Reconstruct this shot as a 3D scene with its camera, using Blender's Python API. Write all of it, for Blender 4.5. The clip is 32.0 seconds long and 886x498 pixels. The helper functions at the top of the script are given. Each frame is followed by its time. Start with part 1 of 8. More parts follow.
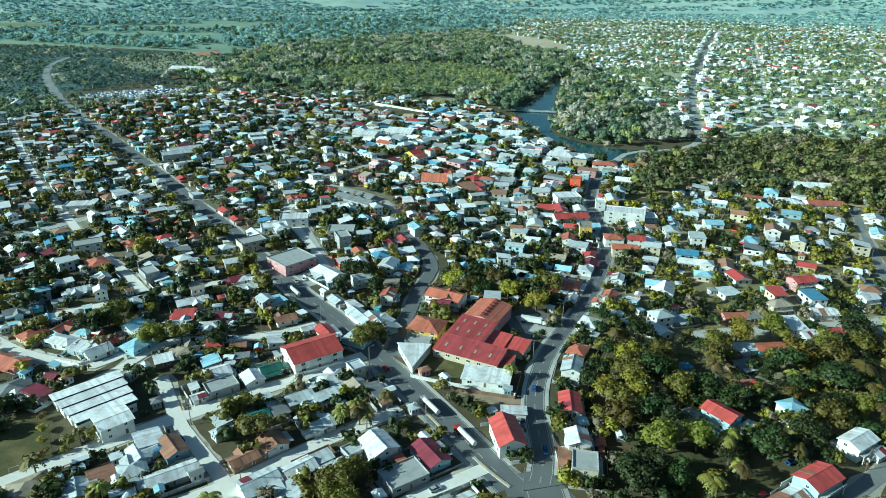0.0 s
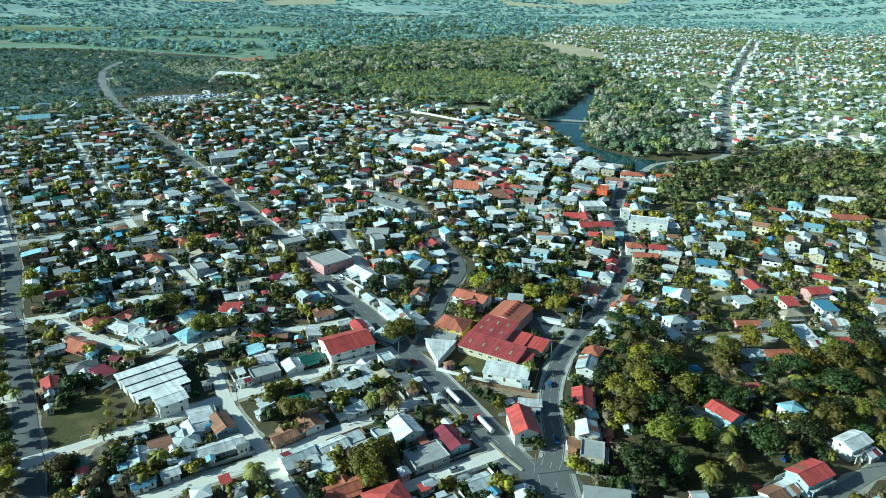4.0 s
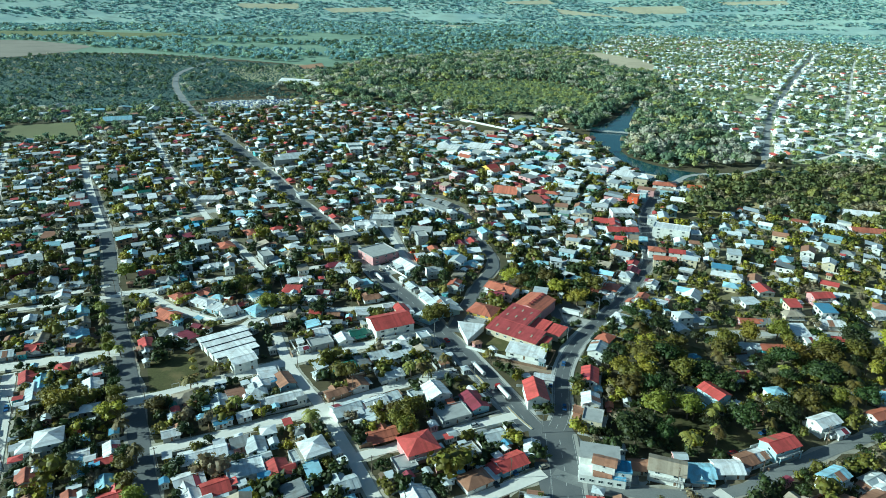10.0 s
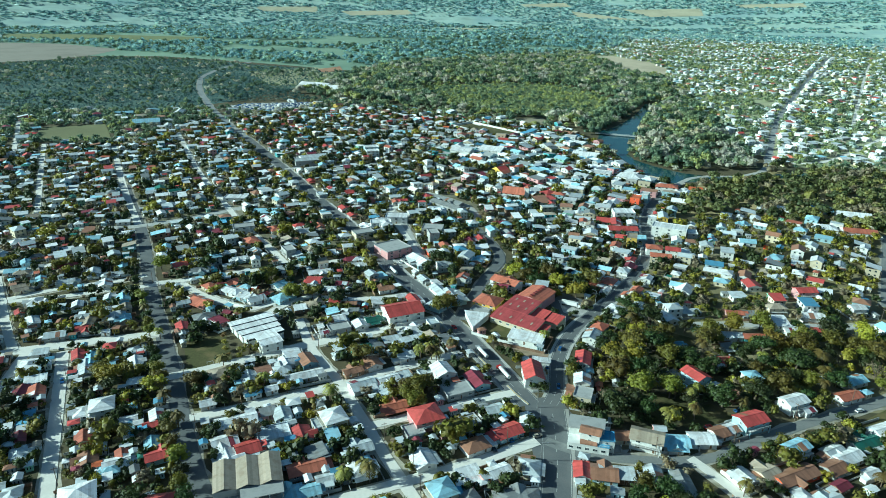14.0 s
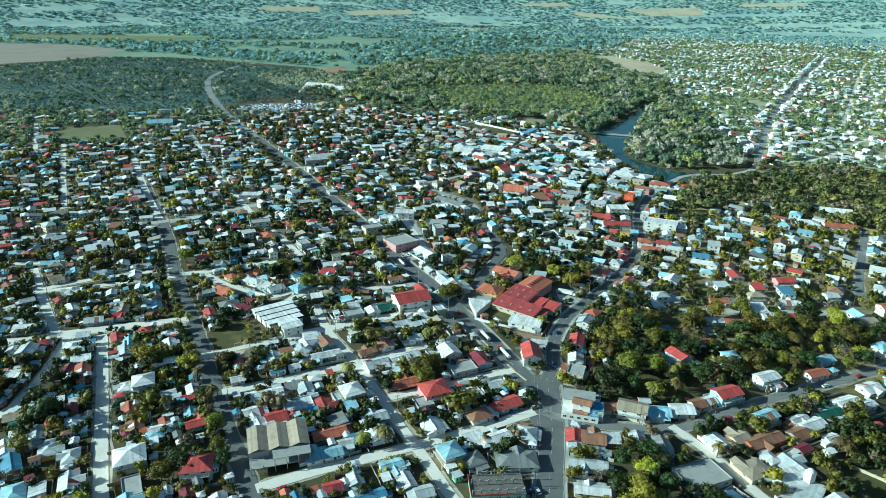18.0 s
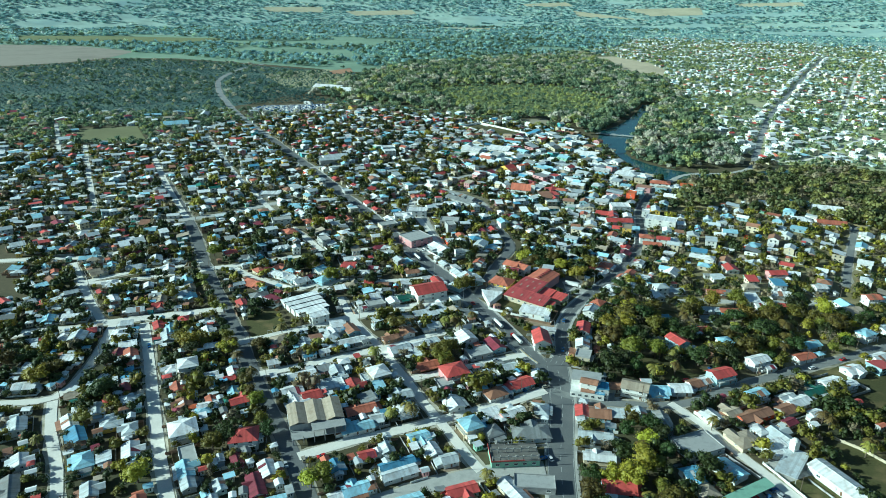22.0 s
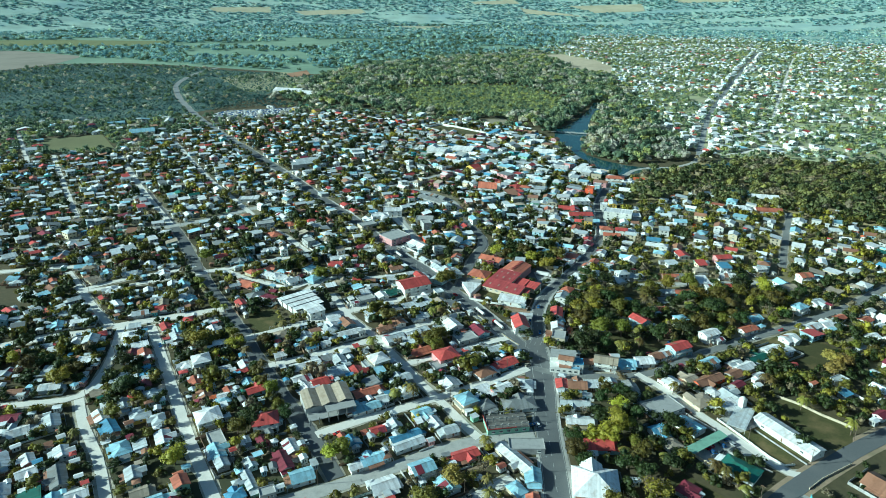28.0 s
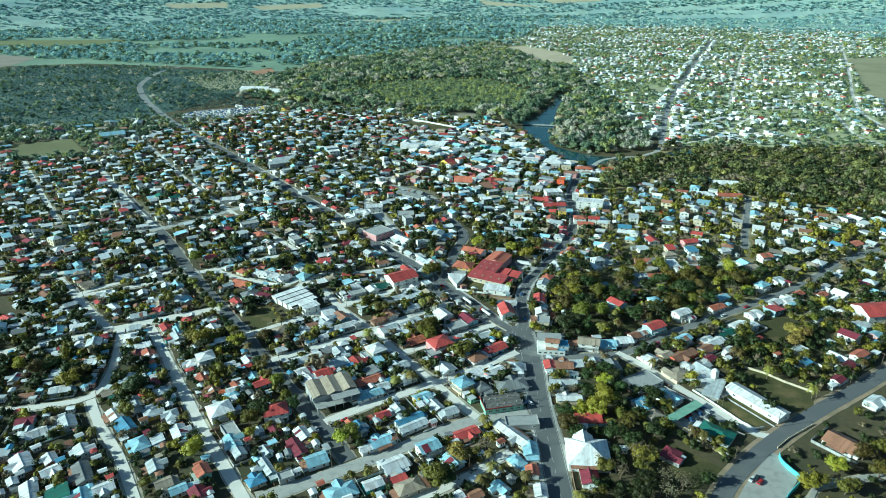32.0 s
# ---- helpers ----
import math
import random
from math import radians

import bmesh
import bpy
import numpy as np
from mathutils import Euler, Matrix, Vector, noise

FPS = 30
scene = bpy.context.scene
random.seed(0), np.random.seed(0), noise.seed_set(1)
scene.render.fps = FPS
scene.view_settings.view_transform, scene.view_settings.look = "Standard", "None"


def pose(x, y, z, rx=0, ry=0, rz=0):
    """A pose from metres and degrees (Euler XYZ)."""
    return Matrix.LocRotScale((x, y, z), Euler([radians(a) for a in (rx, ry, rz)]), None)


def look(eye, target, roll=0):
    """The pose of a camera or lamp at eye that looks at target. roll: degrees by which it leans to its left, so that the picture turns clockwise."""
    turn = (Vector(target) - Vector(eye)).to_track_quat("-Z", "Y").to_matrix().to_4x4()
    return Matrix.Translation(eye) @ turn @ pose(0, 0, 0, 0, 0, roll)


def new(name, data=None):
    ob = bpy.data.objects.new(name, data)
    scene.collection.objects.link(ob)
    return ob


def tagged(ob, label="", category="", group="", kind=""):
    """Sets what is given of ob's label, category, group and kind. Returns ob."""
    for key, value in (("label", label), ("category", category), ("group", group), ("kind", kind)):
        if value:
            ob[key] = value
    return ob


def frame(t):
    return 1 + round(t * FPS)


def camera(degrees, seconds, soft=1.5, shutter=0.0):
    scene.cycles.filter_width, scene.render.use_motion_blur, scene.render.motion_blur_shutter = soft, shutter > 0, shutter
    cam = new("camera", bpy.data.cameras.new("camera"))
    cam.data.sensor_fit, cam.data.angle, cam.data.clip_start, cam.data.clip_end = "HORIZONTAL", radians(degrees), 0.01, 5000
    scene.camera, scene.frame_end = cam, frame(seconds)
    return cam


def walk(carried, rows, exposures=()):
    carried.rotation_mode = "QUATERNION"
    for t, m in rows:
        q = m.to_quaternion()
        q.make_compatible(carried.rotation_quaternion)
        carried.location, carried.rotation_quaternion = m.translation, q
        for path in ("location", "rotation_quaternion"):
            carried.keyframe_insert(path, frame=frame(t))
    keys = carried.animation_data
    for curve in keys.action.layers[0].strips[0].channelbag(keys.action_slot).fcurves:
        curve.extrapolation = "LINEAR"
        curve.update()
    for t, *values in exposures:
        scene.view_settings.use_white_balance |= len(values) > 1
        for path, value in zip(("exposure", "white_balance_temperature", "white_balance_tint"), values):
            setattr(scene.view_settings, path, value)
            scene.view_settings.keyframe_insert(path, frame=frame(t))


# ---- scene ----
cam = camera(67.47, 32.0, soft=0.9)
PATH = [
    (0, (-37.63, -250.29, 149.61), (-37.63, -157.68, 111.89), 0.37),
    (1, (-36.98, -254.49, 151.94), (-38.21, -161.82, 114.38), 0.46),
    (2, (-36.23, -259.31, 154.14), (-38.85, -166.65, 116.62), 0.48),
    (3, (-35.24, -265.15, 156.18), (-39.14, -172.46, 118.84), 0.47),
    (6, (-31.26, -285.76, 161.82), (-38.97, -193.15, 124.89), 0.82),
    (7, (-29.65, -293.15, 163.79), (-38.68, -200.61, 126.99), 0.90),
    (8, (-27.74, -300.67, 165.87), (-37.99, -208.21, 129.19), 0.93),
    (9, (-25.50, -308.43, 167.97), (-36.96, -216.07, 131.38), 0.92),
    (10, (-22.94, -316.25, 170.03), (-35.43, -223.98, 133.55), 0.84),
    (11, (-20.38, -323.96, 172.12), (-33.79, -231.80, 135.70), 0.81),
    (12, (-18.05, -331.57, 174.21), (-32.40, -239.55, 137.81), 0.73),
    (13, (-15.99, -339.17, 176.31), (-30.77, -247.18, 139.97), 0.69),
    (14, (-14.45, -347.01, 178.44), (-29.29, -255.04, 142.11), 0.75),
    (17, (-12.07, -371.01, 184.79), (-26.91, -279.10, 148.28), 0.83),
    (18, (-12.08, -379.04, 186.93), (-27.06, -287.18, 150.38), 0.67),
    (19, (-12.72, -386.99, 189.09), (-27.86, -295.16, 152.52), 0.48),
    (20, (-13.76, -394.75, 191.21), (-28.88, -302.93, 154.61), 0.47),
    (21, (-15.13, -402.41, 193.33), (-30.21, -310.61, 156.66), 0.53),
    (22, (-16.77, -409.85, 195.49), (-31.85, -318.07, 158.78), 0.57),
    (23, (-18.62, -417.12, 197.70), (-32.56, -325.18, 160.92), 0.59),
    (24, (-20.72, -424.14, 200.01), (-33.49, -332.07, 163.13), 0.58),
    (25, (-23.12, -430.84, 202.49), (-34.79, -338.66, 165.53), 0.55),
    (28, (-31.48, -449.62, 210.48), (-39.67, -357.15, 173.30), 0.15),
    (29, (-34.73, -455.50, 213.11), (-41.55, -362.95, 175.87), -0.05),
    (30, (-38.28, -461.01, 215.64), (-43.63, -368.39, 178.32), -0.21),
    (31, (-41.97, -466.33, 218.01), (-46.01, -373.85, 180.17), -0.41),
    (32, (-45.72, -471.55, 220.32), (-48.60, -379.23, 181.98), -0.60),
]
walk(cam, [(t, look(e, a, r)) for t, e, a, r in PATH], exposures=[(0, 0.40, 4900, -20), (32, 0.40, 4900, -20)])

# ---- light: low sun from the west of the plan, clear sky ----
SUN_UP, SUN_FROM = 23.0, 193.0
world = bpy.data.worlds.new("sky")
scene.world = world
world.use_nodes = True
sky = world.node_tree.nodes.new("ShaderNodeTexSky")
sky.sky_type, sky.sun_disc = "NISHITA", False
sky.sun_elevation, sky.sun_rotation = radians(SUN_UP), radians(90 - SUN_FROM)
background = world.node_tree.nodes["Background"]
background.inputs["Strength"].default_value = 0.05
world.node_tree.links.new(sky.outputs[0], background.inputs[0])
sun = new("sun", bpy.data.lights.new("sun", "SUN"))
sun.data.energy, sun.data.angle, sun.data.color = 5.0, radians(0.6), (1.0, 0.92, 0.77)
sun_way = Vector((math.cos(radians(SUN_FROM)) * math.cos(radians(SUN_UP)), math.sin(radians(SUN_FROM)) * math.cos(radians(SUN_UP)), math.sin(radians(SUN_UP))))
sun.matrix_world = look(sun_way * 300, (0, 0, 0))


# ---- materials ----
def mat(name, base, rough=0.8, metal=0.0, grain=3.0, amount=0.25, stain=0.25, stain_colour=None, stain_size=0.25, vary=0.15, bump=0.15, ribs=0.0, island=False):
    """A surface with grain, larger stains, a change from piece to piece, and relief. ribs: spacing of sheet corrugation in metres."""
    m = bpy.data.materials.new(name)
    m.use_nodes = True
    n, link = m.node_tree.nodes, m.node_tree.links.new
    b = n["Principled BSDF"]
    b.inputs["Roughness"].default_value, b.inputs["Metallic"].default_value = rough, metal
    place = n.new("ShaderNodeNewGeometry")
    info = n.new("ShaderNodeObjectInfo")
    chance = place.outputs["Random Per Island"] if island else info.outputs["Random"]
    fine, broad = n.new("ShaderNodeTexNoise"), n.new("ShaderNodeTexNoise")
    fine.inputs["Scale"].default_value, fine.inputs["Detail"].default_value = grain, 6
    broad.inputs["Scale"].default_value, broad.inputs["Detail"].default_value = stain_size, 5
    link(place.outputs["Position"], fine.inputs["Vector"])
    link(place.outputs["Position"], broad.inputs["Vector"])
    dark = [c * (1 - amount) for c in base]
    light = [min(1, c * (1 + amount)) for c in base]
    mix = n.new("ShaderNodeMix")
    mix.data_type = "RGBA"
    mix.inputs[6].default_value, mix.inputs[7].default_value = (*dark, 1), (*light, 1)
    link(fine.outputs["Fac"], mix.inputs[0])
    ramp = n.new("ShaderNodeMapRange")
    ramp.inputs[1].default_value, ramp.inputs[2].default_value = 0.48, 0.68
    ramp.inputs[4].default_value = stain
    link(broad.outputs["Fac"], ramp.inputs[0])
    worn = n.new("ShaderNodeMix")
    worn.data_type = "RGBA"
    sc = stain_colour or [c * 0.55 for c in base]
    worn.inputs[7].default_value = (*sc, 1)
    link(ramp.outputs[0], worn.inputs[0])
    link(mix.outputs[2], worn.inputs[6])
    shift = n.new("ShaderNodeHueSaturation")
    scale = n.new("ShaderNodeMapRange")
    scale.inputs[3].default_value, scale.inputs[4].default_value = 1 - vary, 1 + vary
    link(chance, scale.inputs[0])
    if ribs:                                   # roof sheets side by side, each weathered a little differently
        where, cut, step, whole, dice, spread, both = (n.new("ShaderNode" + k) for k in ("TexCoord", "SeparateXYZ", "Math", "Math", "TexWhiteNoise", "MapRange", "Math"))
        step.operation, whole.operation, both.operation = "DIVIDE", "FLOOR", "MULTIPLY"
        step.inputs[1].default_value = ribs
        dice.noise_dimensions = "1D"
        spread.inputs[3].default_value, spread.inputs[4].default_value = .80, 1.10
        link(where.outputs["Object"], cut.inputs[0])
        link(cut.outputs["X"], step.inputs[0])
        link(step.outputs[0], whole.inputs[0])
        link(whole.outputs[0], dice.inputs["W"])
        link(dice.outputs["Value"], spread.inputs[0])
        link(spread.outputs[0], both.inputs[0])
        link(scale.outputs[0], both.inputs[1])
        link(both.outputs[0], shift.inputs["Value"])
    else:
        link(scale.outputs[0], shift.inputs["Value"])
    link(worn.outputs[2], shift.inputs["Color"])
    link(shift.outputs[0], b.inputs["Base Color"])
    if bump:
        rise = n.new("ShaderNodeBump")
        rise.inputs["Strength"].default_value, rise.inputs["Distance"].default_value = bump, 0.15
        link(fine.outputs["Fac"], rise.inputs["Height"])
        link(rise.outputs[0], b.inputs["Normal"])
    return m


SHEET = dict(white=(.86, .87, .88), zinc=(.61, .65, .67), pale_blue=(.42, .66, .78), blue=(.16, .36, .55), red=(.54, .095, .085),
             brick=(.54, .18, .11), maroon=(.24, .045, .07), rust=(.36, .19, .12), tan=(.45, .38, .29), green=(.05, .17, .13), grey=(.27, .28, .28), orange=(.62, .16, .06))
ROOF = {k: mat("roof_" + k, c, rough=0.5, grain=1.2, amount=0.16, stain=0.55, stain_size=0.4, vary=0.14, ribs=0.95,
               stain_colour=[c[0] * .55 + .04, c[1] * .5 + .02, c[2] * .45 + .01]) for k, c in SHEET.items()}
ROOF_FAR = {k: mat("far_roof_" + k, c, rough=0.5, grain=0.6, amount=0.15, stain=0.45, stain_size=0.4, vary=0.25, bump=0, island=True,
                   stain_colour=[c[0] * .55 + .04, c[1] * .5 + .02, c[2] * .45 + .01]) for k, c in SHEET.items()}
PAINT = dict(white=(.78, .78, .74), cream=(.66, .58, .42), grey=(.40, .40, .39), pale_blue=(.42, .58, .64), pink=(.60, .33, .33), green=(.30, .50, .38),
             yellow=(.72, .50, .10), brown=(.26, .17, .11), orange=(.80, .13, .05), teal=(.20, .55, .58))
WALL = {k: mat("wall_" + k, c, rough=0.85, grain=2.5, amount=0.12, stain=0.4, stain_size=0.35, vary=0.1) for k, c in PAINT.items()}
WALL_FAR = {k: mat("far_wall_" + k, c, rough=0.85, grain=1, amount=0.12, stain=0.35, bump=0, vary=0.2, island=True) for k, c in PAINT.items()}
GLASS = mat("window_glass", (.03, .045, .055), rough=0.12, amount=0.1, stain=0, bump=0)
WOOD = mat("weathered_wood", (.20, .13, .08), rough=0.8, grain=6)
ASPHALT = mat("asphalt", (.140, .146, .150), rough=0.85, grain=1.5, amount=0.22, stain=0.5, stain_size=0.07, stain_colour=(.20, .20, .195), vary=0)
CHALK = mat("white_marl_road", (.80, .76, .69), rough=0.95, grain=0.8, amount=0.10, stain=0.40, stain_size=0.12, stain_colour=(.66, .63, .57), vary=0)
KERB = mat("concrete", (.46, .45, .42), rough=0.9, grain=2.0, amount=0.18, stain=0.4)
BLEACHED = mat("sun_bleached_asphalt", (.30, .31, .31), rough=0.9, grain=0.6, stain=0.3, stain_size=0.03, vary=0)
GREYROAD = mat("grey_chip_road", (.21, .215, .21), rough=0.9, grain=1.2, stain=0.4, stain_size=0.08, stain_colour=(.30, .29, .27), vary=0)
DIRT = mat("bare_dirt", (.33, .25, .17), rough=0.95, grain=0.5, stain=0.5, stain_size=0.08, stain_colour=(.10, .12, .05))
LAWN = mat("dry_grass", (.080, .078, .022), rough=0.95, grain=0.9, amount=0.5, stain=0.85, stain_size=0.09, stain_colour=(.19, .145, .06), vary=0.25)
WATER = mat("river_water", (.03, .09, .11), rough=0.12, grain=0.3, amount=0.2, stain=0.3, stain_size=0.02, bump=0.05)
BARK = mat("bark", (.16, .12, .09), rough=0.95, grain=5)
STEEL = mat("galvanised_steel", (.55, .56, .57), rough=0.4, metal=0.7)
WHITEPAINT = mat("white_enamel", (.75, .75, .73), rough=0.45, stain=0.15)
TYRE = mat("black_rubber", (.02, .02, .02), rough=0.9)
BLACK = mat("black_plastic", (.02, .022, .024), rough=0.5)


def leaf(name, base, island, through_part=0.25, vary=0.45, swing_by=.033, patch=0.35):
    m = mat(name, base, rough=0.6, grain=0.9, amount=0.35, stain=0.5, stain_size=patch, stain_colour=[base[0] * 1.5, base[1] * 1.25, base[2] * 0.8], vary=vary, bump=0.0, island=island)
    n, link = m.node_tree.nodes, m.node_tree.links.new
    b = n["Principled BSDF"]
    shift = b.inputs["Base Color"].links[0].from_node
    swing = n.new("ShaderNodeMapRange")
    swing.inputs[3].default_value, swing.inputs[4].default_value = .508 - swing_by, .508 + swing_by
    link(shift.inputs["Value"].links[0].from_node.inputs[0].links[0].from_socket, swing.inputs[0])
    link(swing.outputs[0], shift.inputs["Hue"])
    b, through_leaf, mix = n["Principled BSDF"], n.new("ShaderNodeBsdfTranslucent"), n.new("ShaderNodeMixShader")
    link(b.inputs["Base Color"].links[0].from_socket, through_leaf.inputs["Color"])
    mix.inputs[0].default_value = through_part
    link(b.outputs[0], mix.inputs[1])
    link(through_leaf.outputs[0], mix.inputs[2])
    link(mix.outputs[0], n["Material Output"].inputs["Surface"])
    return m


LEAF = {"dark": (.046, .060, .012), "mid": (.165, .146, .020), "bright": (.315, .270, .030), "dry": (.230, .185, .115), "yellow": (.32, .23, .06), "palm": (.215, .180, .040)}
LEAVES = {k: leaf("leaves_" + k, c, False) for k, c in LEAF.items()}
LEAVES_FAR = {k: leaf("far_leaves_" + k, c, True, vary=.30, swing_by=.014, patch=.12) for k, c in LEAF.items()}
# Haze put into these paler leaf tones; dry is for bare crowns.
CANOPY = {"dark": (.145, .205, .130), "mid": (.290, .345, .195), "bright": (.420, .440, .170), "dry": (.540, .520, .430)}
CANOPY = {k: leaf("hazed_canopy_" + k, c, True, 0.42, .20, .008, .05) for k, c in CANOPY.items()}
BELT_LEAF = {"dark": (.075, .092, .032), "mid": (.165, .175, .062), "bright": (.270, .260, .085), "dry": (.310, .265, .175)}
BELT_LEAF = {k: leaf("olive_slope_leaves_" + k, c, True, 0.35, .25, .010, .08) for k, c in BELT_LEAF.items()}
# Far trees: distance haze is put into the leaf colours as pale blue-green.
HAZED_WOOD = {"dark": (.260, .420, .440), "mid": (.390, .560, .560), "bright": (.520, .660, .540), "dry": (.640, .740, .710)}
HAZED_WOOD = {k: leaf("hazed_far_wood_" + k, c, True, 0.42, .20, .008, .05) for k, c in HAZED_WOOD.items()}
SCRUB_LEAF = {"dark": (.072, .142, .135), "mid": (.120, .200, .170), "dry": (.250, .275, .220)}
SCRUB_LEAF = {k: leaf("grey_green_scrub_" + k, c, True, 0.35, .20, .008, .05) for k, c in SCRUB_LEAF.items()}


# ---- small mesh tools ----
class Mesh:
    """Collects faces for one mesh."""
    def __init__(self):
        self.v, self.f, self.m = [], [], []

    def face(self, pts, k=0):
        n = len(self.v)
        self.v += [tuple(p) for p in pts]
        self.f.append(tuple(range(n, n + len(pts))))
        self.m.append(k)

    def box(self, x0, y0, z0, x1, y1, z1, k=0, bottom=True):
        a = [(x0, y0, z0), (x1, y0, z0), (x1, y1, z0), (x0, y1, z0), (x0, y0, z1), (x1, y0, z1), (x1, y1, z1), (x0, y1, z1)]
        n = len(self.v)
        self.v += a
        fs = [(4, 5, 6, 7), (0, 1, 5, 4), (1, 2, 6, 5), (2, 3, 7, 6), (3, 0, 4, 7)] + ([(3, 2, 1, 0)] if bottom else [])
        self.f += [tuple(n + i for i in q) for q in fs]
        self.m += [k] * len(fs)

    def slab(self, pts, t, k=0):
        """A plate of thickness t under the polygon pts (counter-clockwise seen from above)."""
        n, c = len(self.v), len(pts)
        self.v += [tuple(p) for p in pts] + [(p[0], p[1], p[2] - t) for p in pts]
        self.f.append(tuple(range(n, n + c)))
        self.f.append(tuple(range(n + 2 * c - 1, n + c - 1, -1)))
        for i in range(c):
            j = (i + 1) % c
            self.f.append((n + i, n + c + i, n + c + j, n + j))
        self.m += [k] * (c + 2)

    def fold(self, profile, x0, x1, t, k=0, turned=None):
        """A folded sheet: a profile of (y, z) drawn out from x0 to x1. turned: lays it along y instead, about that x."""
        line = list(profile) + [(y, z - t) for y, z in reversed(profile)]
        n, c = len(self.v), len(line)
        for x in (x0, x1):
            for y, z in line:
                self.v.append((x, y, z) if turned is None else (turned + y, x, z))
        self.f += [(n + i, n + (i + 1) % c, n + c + (i + 1) % c, n + c + i) for i in range(c)]
        h = len(profile)
        for base in (n, n + c):
            self.f += [(base + i, base + i + 1, base + c - 2 - i, base + c - 1 - i) for i in range(h - 1)]
        self.m += [k] * (c + 2 * (h - 1))

    def tube(self, a, b, r0, r1, sides=8, k=0):
        a, b = Vector(a), Vector(b)
        w = (b - a).normalized()
        u = w.orthogonal().normalized()
        s = w.cross(u)
        n = len(self.v)
        for c, r in ((a, r0), (b, r1)):
            for i in range(sides):
                q = 2 * math.pi * i / sides
                self.v.append(tuple(c + (u * math.cos(q) + s * math.sin(q)) * r))
        for i in range(sides):
            j = (i + 1) % sides
            self.f.append((n + i, n + j, n + sides + j, n + sides + i))
        self.f.append(tuple(n + sides + i for i in range(sides)))
        self.f.append(tuple(n + i for i in reversed(range(sides))))
        self.m += [k] * (sides + 2)

    def data(self, name, mats):
        me = bpy.data.meshes.new(name)
        me.from_pydata(self.v, [], self.f)
        for m in mats:
            me.materials.append(m)
        if len(mats) > 1:
            me.polygons.foreach_set("material_index", self.m)
        me.update()
        return me


def part(name, mesh, mats, parent=None, label="", at=None):
    """Links one mesh as an object, under a thing or a part."""
    me = mesh if isinstance(mesh, bpy.types.Mesh) else mesh.data(name, mats if isinstance(mats, (list, tuple)) else [mats])
    ob = new(name, me)
    if parent:
        ob.parent = parent
    if at is not None:
        ob.matrix_basis = at
    return tagged(ob, label) if label else ob


def thing(name, at, label, category, group=""):
    ob = new(name)
    ob.matrix_basis = at
    ob.empty_display_size = 0.3
    return tagged(ob, label, category, group)


def big_mesh(name, verts, quads, mats, index):
    """A large mesh from arrays: verts n x 3, quads m x 4."""
    me = bpy.data.meshes.new(name)
    me.vertices.add(len(verts))
    me.vertices.foreach_set("co", np.ascontiguousarray(verts, dtype=np.float32).ravel())
    me.loops.add(quads.size)
    me.loops.foreach_set("vertex_index", np.ascontiguousarray(quads, dtype=np.int32).ravel())
    me.polygons.add(len(quads))
    me.polygons.foreach_set("loop_start", np.arange(0, quads.size, 4, dtype=np.int32))
    for m in mats:
        me.materials.append(m)
    me.polygons.foreach_set("material_index", np.ascontiguousarray(index, dtype=np.int32))
    me.update()
    return me


# ---- the plan: streets ----
STREETS = []


def ribbon(line, width, z, lift=0.0):
    """A strip along a line; lift gives it thickness."""
    pts = [Vector(p) for p in line]
    fine = []
    for i in range(len(pts) - 1):
        a, b, c, d = pts[max(i - 1, 0)], pts[i], pts[i + 1], pts[min(i + 2, len(pts) - 1)]
        steps = max(2, int((c - b).length / 12))
        for k in range(steps):
            t = k / steps
            fine.append(0.5 * (2 * b + (c - a) * t + (2 * a - 5 * b + 4 * c - d) * t * t + (3 * b - 3 * c + d - a) * t * t * t))
    fine.append(pts[-1])
    m, left, right = Mesh(), [], []
    for i, p in enumerate(fine):
        w = (fine[min(i + 1, len(fine) - 1)] - fine[max(i - 1, 0)]).normalized()
        s = Vector((-w.y, w.x)) * width / 2
        left.append(p + s)
        right.append(p - s)
    for i in range(len(fine) - 1):
        q = [(*right[i], z), (*right[i + 1], z), (*left[i + 1], z), (*left[i], z)]
        m.slab(q, lift or 0.03)
    return m, fine


VERGES = {"marl": Mesh(), "dirt": Mesh()}


def verge(fine, width, kind, z):
    """A worn, uneven strip of dust and gravel along both edges of a street."""
    pts = [fine[0]]
    for a, b in zip(fine[:-1], fine[1:]):
        n = max(1, int((b - a).length / 5))
        pts += [a.lerp(b, (k + 1) / n) for k in range(n)]
    for side in (-1, 1):
        rows = []
        for i, p in enumerate(pts):
            w = (pts[min(i + 1, len(pts) - 1)] - pts[max(i - 1, 0)]).normalized()
            n = Vector((-w.y, w.x)) * side
            reach = width / 2 + max(.15, 1.3 + 2.0 * noise.noise((p.x * .09, p.y * .09, side * 3.1)) + 1.1 * noise.noise((p.x * .31, p.y * .31, side * 7.7)))
            rows.append((p + n * (width / 2 - .6), p + n * reach))
        for (a, b), (c, d) in zip(rows[:-1], rows[1:]):
            q = [(*a, z), (*c, z), (*d, z), (*b, z)]
            VERGES[kind].face(q if side < 0 else q[::-1])


def street(name, line, width, surface, label, z=0.06):
    m, fine = ribbon(line, width, z + .006 * len(STREETS))
    tagged(part(name, m, surface), label, "road", kind="structure")
    if line[0][1] < 700:
        verge(fine, width, "marl" if surface in (CHALK, KERB) else "dirt", .028 + .0004 * len(STREETS))
    STREETS.append((np.array([tuple(p) for p in fine]), width))


